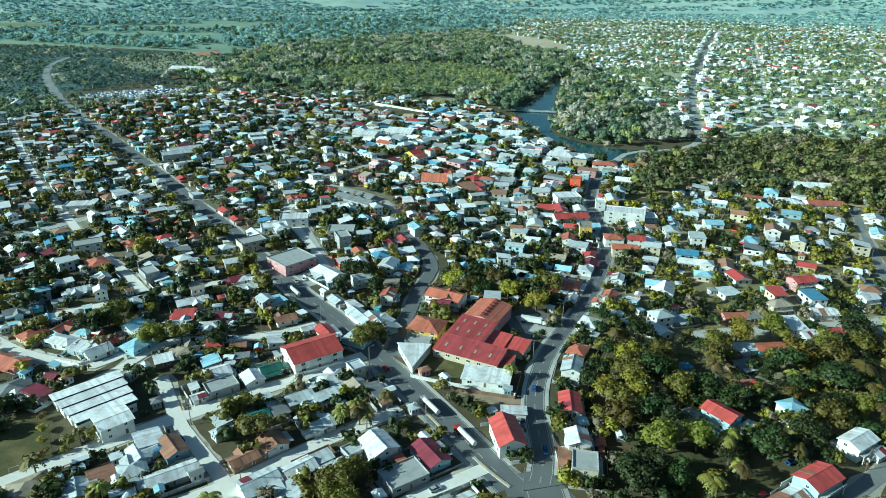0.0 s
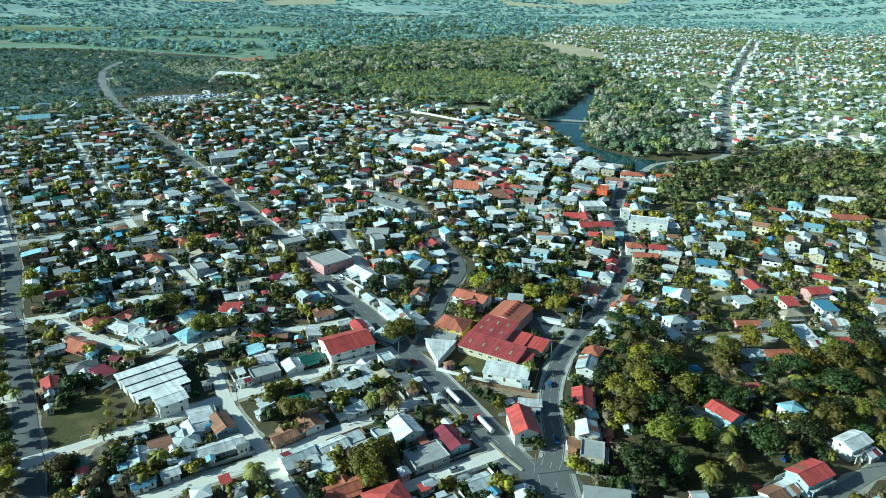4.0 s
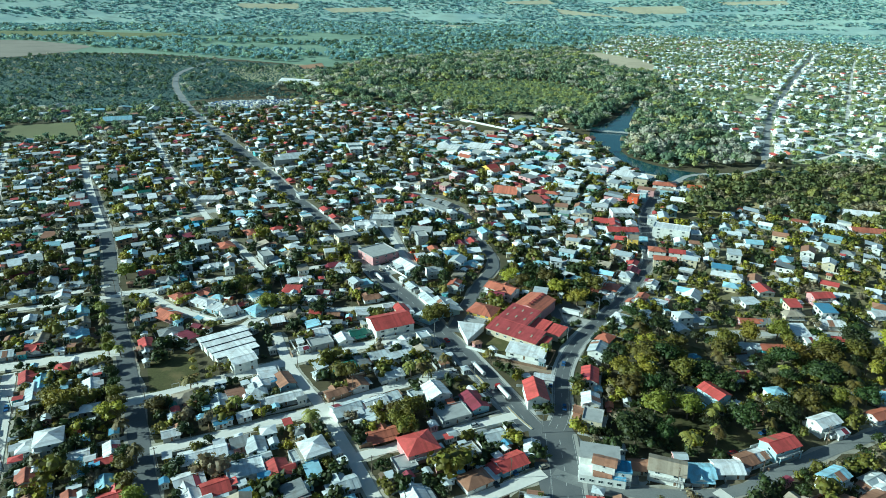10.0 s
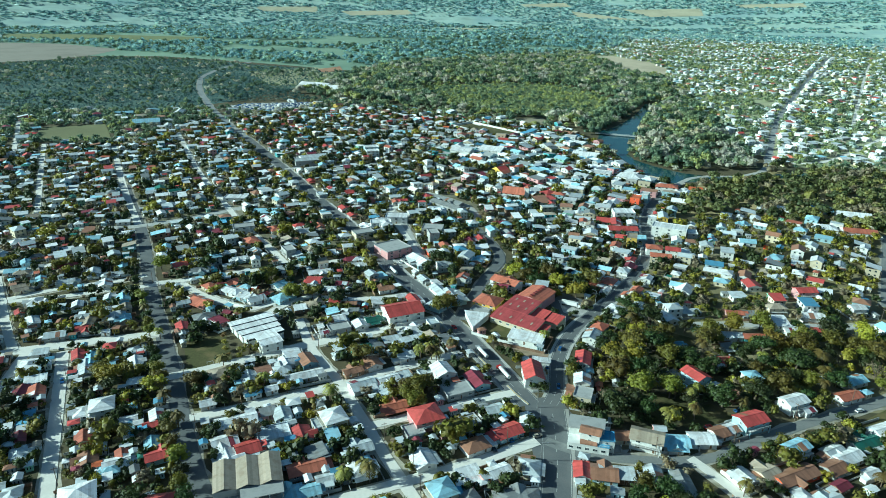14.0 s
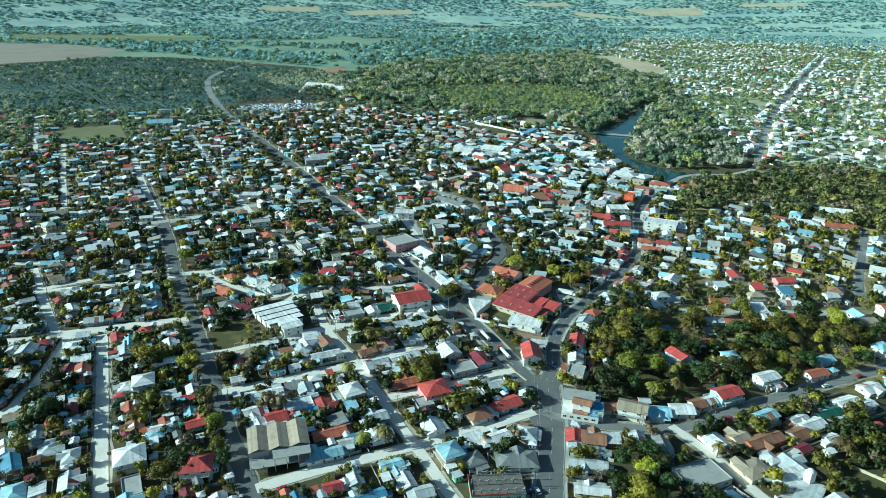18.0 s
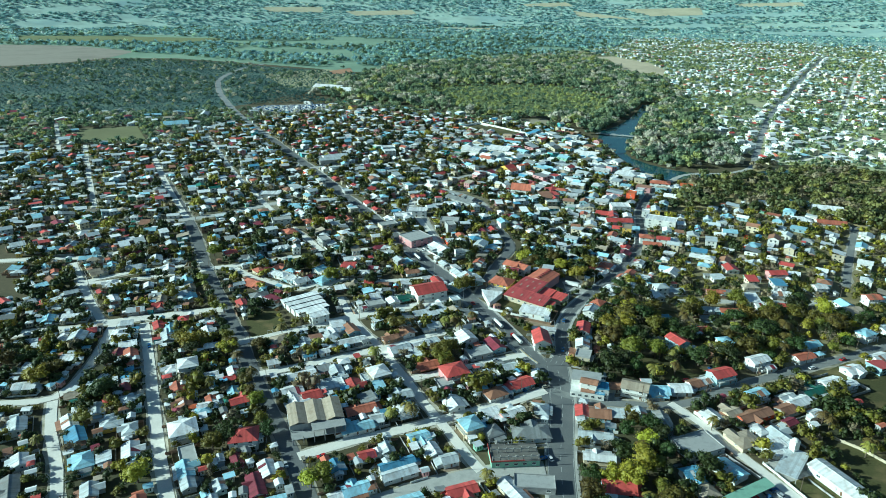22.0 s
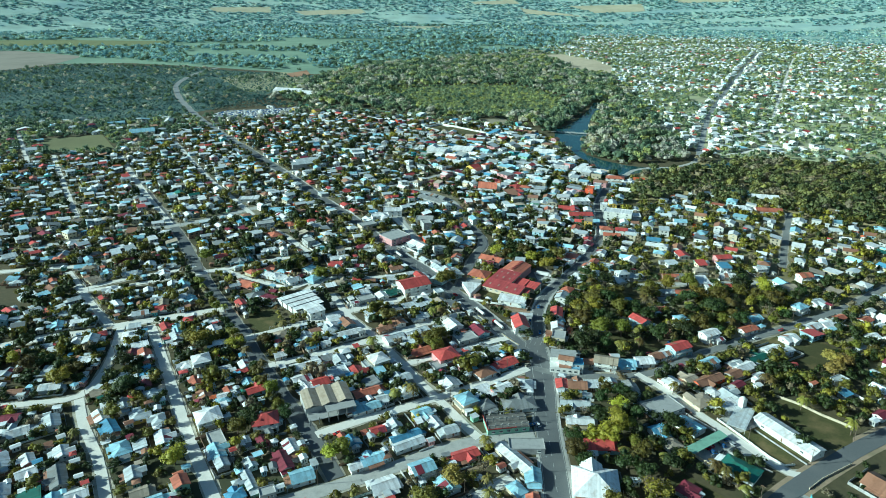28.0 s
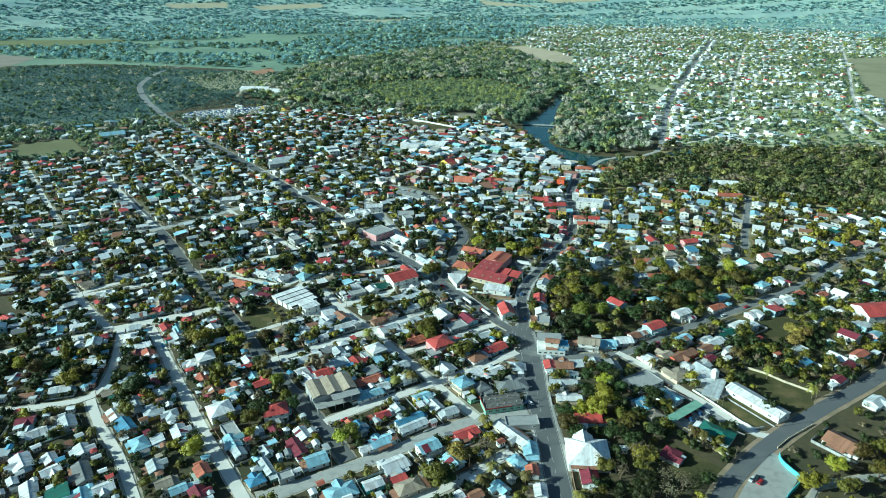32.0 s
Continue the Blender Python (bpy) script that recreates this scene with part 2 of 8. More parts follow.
def street_gap(x, y):
    """Distance from the nearest street's edge, and that street's direction there."""
    p, best, turn = np.array((x, y)), 1e9, 0.0
    for line, width in STREETS:
        a, b = line[:-1], line[1:]
        d = b - a
        t = np.clip(((p - a) * d).sum(1) / np.maximum((d * d).sum(1), 1e-6), 0, 1)
        gap = np.hypot(*(a + d * t[:, None] - p).T)
        i = int(gap.argmin())
        if gap[i] - width / 2 < best:
            best, turn = gap[i] - width / 2, math.degrees(math.atan2(d[i, 1], d[i, 0]))
    return best, turn


MARL, TAR = "pale crushed-marl town street with dusty worn edges", "grey asphalt town road with worn patches"
street("road_highway", [(-15.4, -83.3), (-25.4, -67.1), (-38.1, -46.7), (-53.7, -22.6), (-71.9, 3.8), (-89.6, 29.9), (-107.1, 50.8), (-123.9, 74.5), (-145.8, 105.6), (-178.2, 152.5), (-218.5, 204.6), (-263.2, 266.8), (-327.2, 350.0), (-395.8, 438.9)], 11, ASPHALT, "long straight asphalt highway running out of town")
street("road_south", [(-0.5, -243.5), (-1.4, -199.8), (-3.1, -161.5), (-2.4, -122.6), (-5.1, -84.6)], 12, ASPHALT, "wide asphalt road leading south from the junction")
street("road_east_branch", [(-6.1, -81.4), (-3.2, -69.2), (-3.1, -47.4), (-0.8, -29.2), (5.2, -8.3), (13.5, 9.8), (23.6, 28.0), (36.9, 54.1), (47.3, 78.6), (58.3, 110.7), (63.8, 138.5), (65.8, 167.9), (69.2, 206.6), (79.6, 249.1), (95.8, 299.4)], 7.5, ASPHALT, "asphalt street climbing past the mill into the old town", 0.07)
street("road_to_bridge", [(95.8, 299.4), (112.0, 322.0), (130.0, 352.0), (153.3, 365.7), (181.4, 371.5), (213.8, 399.6), (236.4, 450.0)], 5.5, KERB, "pale road crossing the river to the far town", 0.08)
street("road_far_town", [(229.0, 435.5), (257.0, 527.0), (286.7, 622.4), (327.5, 742.5), (395.6, 920.2), (492.4, 1159.6), (624.2, 1482.7), (801.8, 1912.6)], 7, BLEACHED, "straight main street of the far town")
RING_LINE = [(62.6, -245.7), (71.5, -234.4), (80.9, -222.6), (102.2, -202.4), (131.5, -179.6), (151.3, -165.6), (180.1, -147.1), (208.5, -128.1), (280.1, -83.1)]
tagged(part("ring_shoulder", ribbon(RING_LINE, 13, .045)[0], DIRT), "dusty pale shoulder along the ring road", "verge", kind="structure")
street("lane_far_side", [(1105.7, 1660.7), (1003.7, 1443.0), (842.4, 1115.1), (649.6, 728.3), (594.2, 554.5), (596.3, 450.9)], 5.8, CHALK, MARL)
street("lane_far_cross", [(239.6, 448.9), (288.4, 455.0), (353.8, 526.8), (447.8, 655.6)], 5, CHALK, MARL)
street("lane_far_back", [(419.9, 707.2), (523.7, 958.7), (678.8, 1334.4), (860.9, 1764.9)], 5, CHALK, MARL)
street("lane_far_left", [(437.5, 1996.7), (498.6, 1828.9), (569.1, 1680.9), (681.1, 1577.5), (862.2, 1451.4), (977.1, 1392.1)], 5.8, CHALK, MARL)
street("lane_far_diagonal", [(608.2, 817.4), (579.8, 677.4), (519.6, 486.7), (526.0, 435.3)], 5, CHALK, MARL)
street("road_ring", RING_LINE, 8.5, ASPHALT, "newly paved two-lane ring road", 0.08)
street("road_curve", [(-7.5, -108.9), (4.5, -113.5), (21.7, -115.2), (54.0, -110.9), (73.8, -99.0), (104.5, -77.4), (157.2, -45.9), (214.8, -8.3), (264.4, 32.7), (312.2, 61.8)], 5.4, GREYROAD, TAR)
street("lane_to_ring", [(51.5, -109.6), (61.8, -121.9), (69.5, -132.9), (78.1, -147.3), (85.1, -157.7), (92.8, -169.5), (100.4, -181.0), (107.3, -189.3), (112.2, -190.5)], 4.6, CHALK, "narrow concrete lane between houses and the ring road")
street("road_hillside", [(68.5, 11.5), (86.0, 17.4), (107.8, 19.8), (131.3, 25.0), (153.0, 25.8), (184.5, 33.6)], 5, KERB, "narrow pale lane across the wooded hillside")
street("lane_hill_north", [(196.3, 60.0), (219.2, 116.6), (255.1, 201.1)], 5, GREYROAD, TAR)
street("road_west", [(-415.3, 211.9), (-349.1, 127.3), (-312.1, 79.3), (-269.4, 16.9), (-242.5, -20.3), (-217.1, -53.5), (-186.3, -95.4), (-152.4, -142.8), (-128.6, -172.7), (-101.2, -212.2)], 8, ASPHALT, "dark asphalt street lined with palms and houses")
street("road_white_west", [(-347.5, -120.5), (-332.7, -111.7), (-310.0, -98.5), (-295.6, -93.8), (-283.7, -85.0), (-262.5, -73.6), (-242.1, -63.6), (-219.3, -53.1)], 7.5, CHALK, MARL)
street("road_white_field", [(-196.3, -95.2), (-178.0, -83.5), (-158.9, -67.8), (-136.8, -50.4), (-116.2, -36.1), (-95.2, -22.3), (-80.8, -11.5), (-70.9, -4.7)], 6.8, CHALK, MARL, 0.07)
street("road_white_palms", [(-163.8, -121.5), (-147.7, -111.5), (-126.8, -97.6), (-104.5, -82.4), (-82.9, -64.8), (-61.9, -49.0), (-52.9, -42.8)], 5.8, CHALK, MARL, 0.07)
street("road_white_pink", [(-85.3, -113.2), (-58.0, -96.2), (-33.5, -81.1), (-23.3, -74.8)], 5, CHALK, MARL, 0.07)
street("road_white_hall", [(-118.7, -182.3), (-99.1, -168.1), (-81.0, -157.2), (-56.8, -141.6), (-34.3, -127.4), (-11.1, -109.6)], 5.8, CHALK, MARL, 0.07)
street("road_grey_south", [(-138.7, -239.3), (-106.3, -221.1), (-86.0, -208.7), (-55.5, -189.0), (-35.5, -177.7), (-23.0, -174.6), (-9.7, -171.9)], 7.5, KERB, "wide grey concrete street with parked cars", 0.07)
street("lane_south_palms", [(-75.3, -243.1), (-54.4, -230.4), (-40.1, -220.0), (-21.0, -204.3)], 5, CHALK, MARL, 0.07)
street("road_cross", [(-150.9, -21.8), (-130.8, -54.5), (-111.6, -76.5), (-85.0, -112.5), (-71.7, -131.6), (-56.5, -151.4), (-43.1, -170.4), (-37.3, -177.3)], 5, CHALK, MARL, 0.08)
street("road_white_long", [(-258.2, -79.5), (-229.3, -120.8), (-201.6, -161.0), (-178.7, -194.0), (-157.6, -221.9), (-141.1, -244.2)], 5.8, CHALK, MARL, 0.08)
street("road_bend", [(-277.3, -81.3), (-266.8, -107.7), (-256.8, -138.2), (-256.4, -160.7), (-271.9, -168.4), (-299.8, -175.5), (-322.8, -178.9)], 5, CHALK, MARL, 0.08)
street("road_bend_south", [(-255.3, -163.9), (-239.4, -185.5), (-217.3, -209.5), (-193.6, -241.7)], 5, CHALK, MARL, 0.09)
street("lane_diagonal", [(-365.6, -2.0), (-329.4, -39.3), (-303.1, -65.4), (-282.4, -85.2)], 5, CHALK, MARL, 0.08)
street("road_upper_white", [(-433.6, -12.9), (-411.4, -5.5), (-376.8, 5.5), (-357.3, 12.2), (-328.5, 40.3)], 5.8, CHALK, MARL, 0.08)
street("lane_upper", [(-332.0, -33.7), (-305.9, -22.0), (-282.2, -7.7), (-259.3, 5.1), (-251.0, 13.9)], 5, CHALK, MARL, 0.09)
street("road_upper_grey", [(-426.9, 36.5), (-408.1, 56.3), (-384.5, 85.8), (-336.2, 104.6), (-301.8, 135.4), (-283.2, 157.3), (-259.0, 186.6)], 8, KERB, TAR, 0.07)
street("lane_mid_left", [(-340.0, -38.5), (-333.0, -29.5), (-311.0, -9.0), (-283.5, 7.5), (-271.9, 18.8)], 5, CHALK, MARL, 0.07)
street("lane_mid_right", [(-260.6, 8.3), (-239.6, 17.7), (-216.7, 34.0), (-181.3, 53.5), (-147.4, 72.4)], 5, CHALK, MARL, 0.07)
street("lane_school", [(-244.3, 12.3), (-220.9, -2.7), (-196.8, -11.5), (-181.5, -13.9), (-173.5, -3.2)], 5, CHALK, MARL, 0.08)
street("lane_hall_back", [(-177.3, -31.2), (-167.6, -10.4), (-157.0, 6.2), (-129.3, 9.0), (-110.3, 14.4), (-96.4, 22.5)], 5, CHALK, MARL, 0.08)
street("lane_v_north", [(-526.5, 359.7), (-464.2, 274.2), (-396.5, 185.0), (-336.4, 110.0)], 5.8, CHALK, MARL)
street("lane_v_mid", [(-497.5, 451.4), (-418.8, 338.7), (-364.0, 262.5), (-306.8, 190.8), (-270.4, 144.7)], 5, CHALK, MARL)
street("lane_v_west", [(-434.4, 119.3), (-492.5, 193.8), (-576.0, 302.2), (-616.9, 355.7)], 5, CHALK, MARL)
street("lane_v_highway", [(-239.4, 109.2), (-214.5, 83.6), (-190.3, 55.8)], 5, CHALK, MARL)
street("lane_centre", [(-152.0, 202.1), (-141.5, 177.7), (-127.1, 151.3), (-113.9, 118.5), (-99.8, 85.3), (-91.0, 67.8)], 6, KERB, MARL)
street("street_centre", [(-58.8, -5.4), (-55.6, 23.1), (-49.8, 61.5), (-43.5, 86.2), (-47.2, 109.0), (-56.5, 131.6), (-68.6, 154.5)], 7, ASPHALT, TAR, 0.07)
street("road_highway_bend", [(-395.8, 438.9), (-506.3, 581.5), (-598.4, 714.9), (-680.5, 848.1), (-759.9, 1013.7), (-797.7, 1203.3), (-789.9, 1315.5)], 9, BLEACHED, "sun-bleached highway bending away through dry scrub")
street("lane_curve", [(-134.3, 201.8), (-144.2, 196.5), (-145.3, 180.3), (-136.8, 161.0), (-124.6, 135.8), (-109.8, 104.0), (-94.8, 74.2)], 5, CHALK, MARL)
street("lane_old_school", [(-127.6, 245.6), (-105.1, 231.8), (-81.6, 209.1), (-67.8, 174.8)], 6, KERB, MARL)
street("lane_stadium", [(-337.3, 768.0), (-247.5, 717.1), (-162.5, 642.7), (-114.2, 589.9)], 5, CHALK, MARL)
street("lane_north", [(-289.8, 301.3), (-258.6, 317.6), (-214.5, 336.9), (-183.5, 364.3), (-154.8, 415.9), (-142.6, 511.8)], 6, KERB, MARL)
street("lane_market", [(-220.0, 208.4), (-183.7, 228.5), (-148.2, 260.8), (-110.0, 297.8), (-69.1, 347.7), (-22.9, 404.0)], 6, KERB, MARL)
street("lane_far_west", [(-752.3, 474.8), (-683.9, 391.5), (-619.2, 309.8)], 5, CHALK, MARL)


# ---- ground and water ----
def sheet(name, line, z, surface, label, category, kind="structure"):
    m = Mesh()
    pts = [(*p, z) for p in line]
    if sum(a[0] * b[1] - b[0] * a[1] for a, b in zip(line, line[1:] + line[:1])) < 0:
        pts.reverse()
    m.slab(pts, 0.04)
    return tagged(part(name, m, surface), label, category, kind=kind)


def ground_material():
    m = mat("ground_soil_and_grass", (.098, .082, .040), rough=0.95, grain=0.35, amount=0.45, stain=0.75, stain_size=0.03, stain_colour=(.046, .054, .024), vary=0, bump=0.3)
    return m


m = Mesh()
for i in range(-8, 8):
    for j in range(-3, 8):
        m.face([(i * 1000, j * 1000, 0), (i * 1000 + 1000, j * 1000, 0), (i * 1000 + 1000, j * 1000 + 1000, 0), (i * 1000, j * 1000 + 1000, 0)])
tagged(part("ground", m, ground_material()), "dry green and brown earth with grass", "ground", kind="structure")
sheet("junction", [(-18.2, -78.7), (-2.7, -74.6), (7.4, -93.3), (6.4, -120.6), (-4.5, -150.7), (-9.5, -133.3), (-14.5, -107.6)], .055, ASPHALT, "wide asphalt junction with worn white arrows", "road")
RIVER_WEST = [(141.0, 850.0), (128.0, 790.0), (109.0, 720.0), (87.0, 653.0), (68.0, 612.0), (50.0, 586.0), (46.0, 518.0), (56.0, 492.0), (62.0, 462.0), (68.0, 425.0), (80.0, 385.0), (90.0, 342.0), (110.7, 330.0), (150.0, 347.0), (200.0, 362.0), (262.0, 388.0)]
RIVER_EAST = [(164.0, 850.0), (146.0, 785.0), (124.0, 722.0), (109.0, 640.0), (97.0, 560.0), (86.0, 500.0), (77.0, 455.0), (82.0, 425.0), (100.0, 398.0), (126.0, 374.0), (152.0, 366.0), (200.0, 378.0), (258.0, 404.0)]
RIVER = RIVER_WEST + RIVER_EAST[::-1]
RIVER_BANKS = [np.array(RIVER_WEST), np.array(RIVER_EAST)]
sheet("river", RIVER, .03, WATER, "still blue-green river between wooded banks", "river")
# Pasture and plain carry the haze in their base colours, paler and bluer.
sheet("pasture", [(-2049.4, 866.9), (-1495.2, 1061.9), (-1382.4, 1318.4), (-1085.8, 1394.6), (-796.7, 1314.9), (-499.6, 1205.3), (99.4, 1770.8), (380.3, 2883.7), (1044.8, 3903.7), (1239.0, 4717.3), (-1017.1, 4018.7), (-3158.7, 3183.2), (-3873.0, 2294.4)], .012, mat("hazed_pasture", (.25, .345, .24), rough=.95, grain=.02, amount=.3, stain=.8, stain_size=.005, stain_colour=(.17, .25, .18), vary=0, bump=0), "pale dry pasture beyond the town", "field")
sheet("plain", [(-5000, 3300), (-5000, 6000), (0, 7000), (6000, 6000), (6000, 2420), (2600, 1800), (1700, 1500), (900, 2400), (-400, 2600), (-1500, 2200)], .25, mat("hazed_plain_grass", (.40, .52, .45), rough=.95, grain=.012, amount=.45, stain=.9, stain_size=.0035, stain_colour=(.27, .40, .41), vary=0, bump=0), "wide pale grass plain", "field")
SCRUB = [(-965.0, 411.1), (-1571.2, 982.6), (-1348.6, 1072.7), (-1226.1, 1342.4), (-880.6, 1322.8), (-774.8, 1264.9), (-493.3, 1183.4), (-511.2, 850.4), (-550.5, 704.1), (-617.7, 576.8), (-676.1, 515.4), (-746.7, 434.7)]
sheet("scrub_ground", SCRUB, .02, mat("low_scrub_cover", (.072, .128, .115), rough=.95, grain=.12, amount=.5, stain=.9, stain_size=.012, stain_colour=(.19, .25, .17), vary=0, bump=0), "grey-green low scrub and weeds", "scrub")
sheet("dry_grass_strip", [(-712, 1125), (-589, 1243), (-515, 1215), (-455, 985), (-560, 905)], .04, mat("tall_dry_grass", (.36, .36, .22), rough=.95, grain=.06, amount=.3, stain=.7, stain_size=.02, stain_colour=(.22, .25, .14), vary=0, bump=0), "tall pale dry grass beside the highway bend", "grass")
sheet("town_ground", [(-598.6, 171.9), (-608.2, 335.7), (-516.6, 394.0), (-523.9, 527.1), (-459.1, 588.5), (-378.9, 658.4), (-315.1, 689.9), (-170.7, 640.8), (-76.4, 616.0), (10.9, 576.8), (45.9, 500.7), (58.6, 413.2), (101.4, 326.6), (64.2, 189.5), (1.0, 206.6), (-85.0, 133.2), (-178.4, 90.6), (-308.7, 115.5), (-400.3, 47.4)], .014, mat("trodden_town_soil", (.16, .145, .085), rough=.95, grain=.3, amount=.35, stain=.7, stain_size=.03, stain_colour=(.26, .24, .18), vary=0), "trodden pale soil and dry grass between the houses", "ground")
# Dry grass, its lightness raised further to stand for haze.
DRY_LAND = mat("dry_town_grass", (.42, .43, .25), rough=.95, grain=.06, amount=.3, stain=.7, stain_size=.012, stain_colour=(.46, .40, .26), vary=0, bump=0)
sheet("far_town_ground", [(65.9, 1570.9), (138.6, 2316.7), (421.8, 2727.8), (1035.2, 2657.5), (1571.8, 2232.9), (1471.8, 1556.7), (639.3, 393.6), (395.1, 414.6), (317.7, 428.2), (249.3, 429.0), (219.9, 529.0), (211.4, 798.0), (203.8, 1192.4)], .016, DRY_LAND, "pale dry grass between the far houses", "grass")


def rise(x, y):
    """Height of an added ramp that stands in for the flat land farther out."""
    return np.clip((np.hypot(x, y) - 3250) / 1180, 0, 1) ** 1.15 * 215


def far_slope():
    """Added ramp standing in for the flat far plain, in its haze-paled colour."""
    land, steps, rings = Mesh(), 60, [3250 + 1180 * k / 10 for k in range(11)]
    for i in range(steps):
        a, b = (math.pi * (.08 + .84 * k / steps) for k in (i, i + 1))
        for p, q in zip(rings[:-1], rings[1:]):
            land.face([(u * math.cos(c), u * math.sin(c), float(rise(u, 0)) + .3) for u, c in ((p, a), (q, a), (q, b), (p, b))])
    tagged(part("far_slope", land, bpy.data.materials["hazed_plain_grass"]), "pale pasture climbing towards the horizon", "field", kind="structure")


far_slope()


# ---- zones of the plan ----
def inside(poly, x, y):
    """Which of the points lie in the polygon (arrays)."""
    hit = np.zeros(len(x), bool)
    for (x0, y0), (x1, y1) in zip(poly, poly[1:] + poly[:1]):
        if y0 != y1:
            hit ^= ((y0 > y) != (y1 > y)) & (x < (x1 - x0) * (y - y0) / (y1 - y0) + x0)
    return hit


def scatter(poly, gap, seed, limit=100000):
    """Points in a polygon on a jittered lattice."""
    rnd = np.random.RandomState(seed)
    xs, ys = [p[0] for p in poly], [p[1] for p in poly]
    gx, gy = np.meshgrid(np.arange(min(xs), max(xs), gap), np.arange(min(ys), max(ys), gap))
    x = gx.ravel() + rnd.uniform(-.42, .42, gx.size) * gap
    y = gy.ravel() + rnd.uniform(-.42, .42, gx.size) * gap
    keep = inside(poly, x, y)
    return np.stack([x[keep], y[keep]], 1)[:limit]


def line_gap(line, pts):
    """Distance of each point from a polyline."""
    best = np.full(len(pts), 1e9)
    for a, b in zip(line[:-1], line[1:]):
        d = b - a
        t = np.clip(((pts - a) @ d) / max(d @ d, 1e-6), 0, 1)
        best = np.minimum(best, np.hypot(*(a + t[:, None] * d - pts).T))
    return best


def clear(pts, margin):
    """Keeps the points off the streets and the river."""
    ok = ~inside(RIVER, pts[:, 0], pts[:, 1])
    for bank in RIVER_BANKS:
        ok &= line_gap(bank, pts) > 1 + margin
    for line, width in STREETS:
        near = (pts[:, 0] > line[:, 0].min() - 40) & (pts[:, 0] < line[:, 0].max() + 40) & (pts[:, 1] > line[:, 1].min() - 40) & (pts[:, 1] < line[:, 1].max() + 40)
        if near.any():
            ok[near] &= line_gap(line, pts[near]) > width / 2 + margin
    return pts[ok]


TAKEN = []                      # x, y, radius of what stands already


def free(pts, margin):
    if not TAKEN or not len(pts):
        return pts
    t = np.array(TAKEN)
    ok = np.ones(len(pts), bool)
    for s in range(0, len(pts), 4000):
        q = pts[s:s + 4000]
        d = np.hypot(q[:, None, 0] - t[None, :, 0], q[:, None, 1] - t[None, :, 1]) - t[None, :, 2]
        ok[s:s + 4000] = d.min(1) > margin
    return pts[ok]


TOWN = [(-206.9, -173.6), (-237.3, -179.0), (-738.1, 307.5), (-608.2, 335.7), (-516.6, 394.0), (-523.9, 527.1), (-459.1, 588.5), (-378.9, 658.4), (-315.1, 689.9), (-170.7, 640.8), (-76.4, 616.0), (10.9, 576.8), (45.9, 500.7), (58.6, 413.2), (101.4, 326.6), (131.0, 312.2), (68.8, 190.4), (57.0, 125.1), (39.6, 85.2), (20.2, 33.4), (8.8, -11.4), (2.4, -67.6), (-1.1, -136.9)]
TOWN_SOUTH = [(-271.8, -256.4), (-412.1, -66.4), (-171.2, -64.2), (-15.4, -93.6), (-14.6, -156.3), (-15.7, -251.9)]
HILLSIDE = [(2.3, -62.5), (-2.6, 2.5), (31.0, 60.6), (80.8, 182.8), (150.1, 241.6), (251.5, 230.8), (404.3, 164.8), (225.7, -124.3), (124.4, -179.7), (67.8, -240.6), (61.9, -250.5), (-10.9, -251.8), (-8.2, -156.2)]
HILLSIDE_NORTH = [(18.5, 13.4), (31.0, 60.6), (80.8, 182.8), (150.1, 241.6), (244.0, 210.8), (374.6, 116.8), (265.4, -60.0), (182.1, -118.5), (196.3, -60.7), (103.6, -61.6), (76.7, -7.2)]
FARTOWN = [(57.5, 1571.4), (135.1, 2263.2), (416.8, 2692.6), (991.7, 2527.6), (1515.3, 2135.2), (1303.0, 1425.4), (599.6, 388.1), (391.0, 405.4), (313.1, 415.6), (245.5, 416.3), (215.3, 509.8), (205.8, 768.4), (203.8, 1192.4)]
FOREST = [(-479.3, 821.8), (-469.7, 1140.7), (-422.8, 1385.2), (82.1, 1890.2), (104.5, 1648.1), (223.2, 1270.4), (218.0, 827.6), (211.7, 590.6), (218.6, 475.6), (209.9, 406.4), (146.1, 393.0), (106.3, 360.8), (59.7, 427.2), (47.8, 535.8), (11.5, 618.4), (-80.4, 671.4), (-178.5, 689.5), (-330.6, 744.6), (-424.1, 786.3)]
BELT = [(82.6, 211.2), (144.6, 349.9), (245.5, 416.3), (391.0, 405.4), (599.6, 388.1), (426.0, 132.1), (384.1, 132.1), (244.0, 210.8), (147.6, 231.1)]
FIELDS = [(-1993.8, 939.7), (-1515.0, 1082.6), (-1424.7, 1374.0), (-1119.5, 1453.4), (-808.1, 1341.0), (-509.5, 1239.3), (101.2, 1809.0), (389.9, 2968.4), (1061.5, 3973.4), (1286.8, 4917.5), (-1053.2, 4179.3), (-3258.3, 3299.3), (-4075.4, 2440.3)]
PLAIN = [(-2900, 1450), (-2760, 1720), (-1650, 2800), (0, 3260), (1650, 2800), (2760, 1720), (2600, 1500), (1700, 1500), (900, 2400), (-400, 2600), (-1500, 2000)]
HORIZON = [(-3750, 2250), (-2700, 3400), (-1300, 4180), (0, 4380), (1300, 4180), (2700, 3400), (3750, 2250), (2760, 1720), (1650, 2800), (0, 3260), (-1650, 2800), (-2760, 1720)]
OUTLYING = [(-703.1, 2581.1), (144.4, 2895.8), (1134.0, 4546.0), (1872.9, 4103.5), (2876.3, 6516.0), (31.2, 5054.4), (-944.9, 3613.0)]
RING = [(69.2, -250.4), (89.9, -222.5), (121.1, -193.5), (164.1, -165.4), (208.2, -142.2), (324.1, -116.8), (215.7, -247.8)]
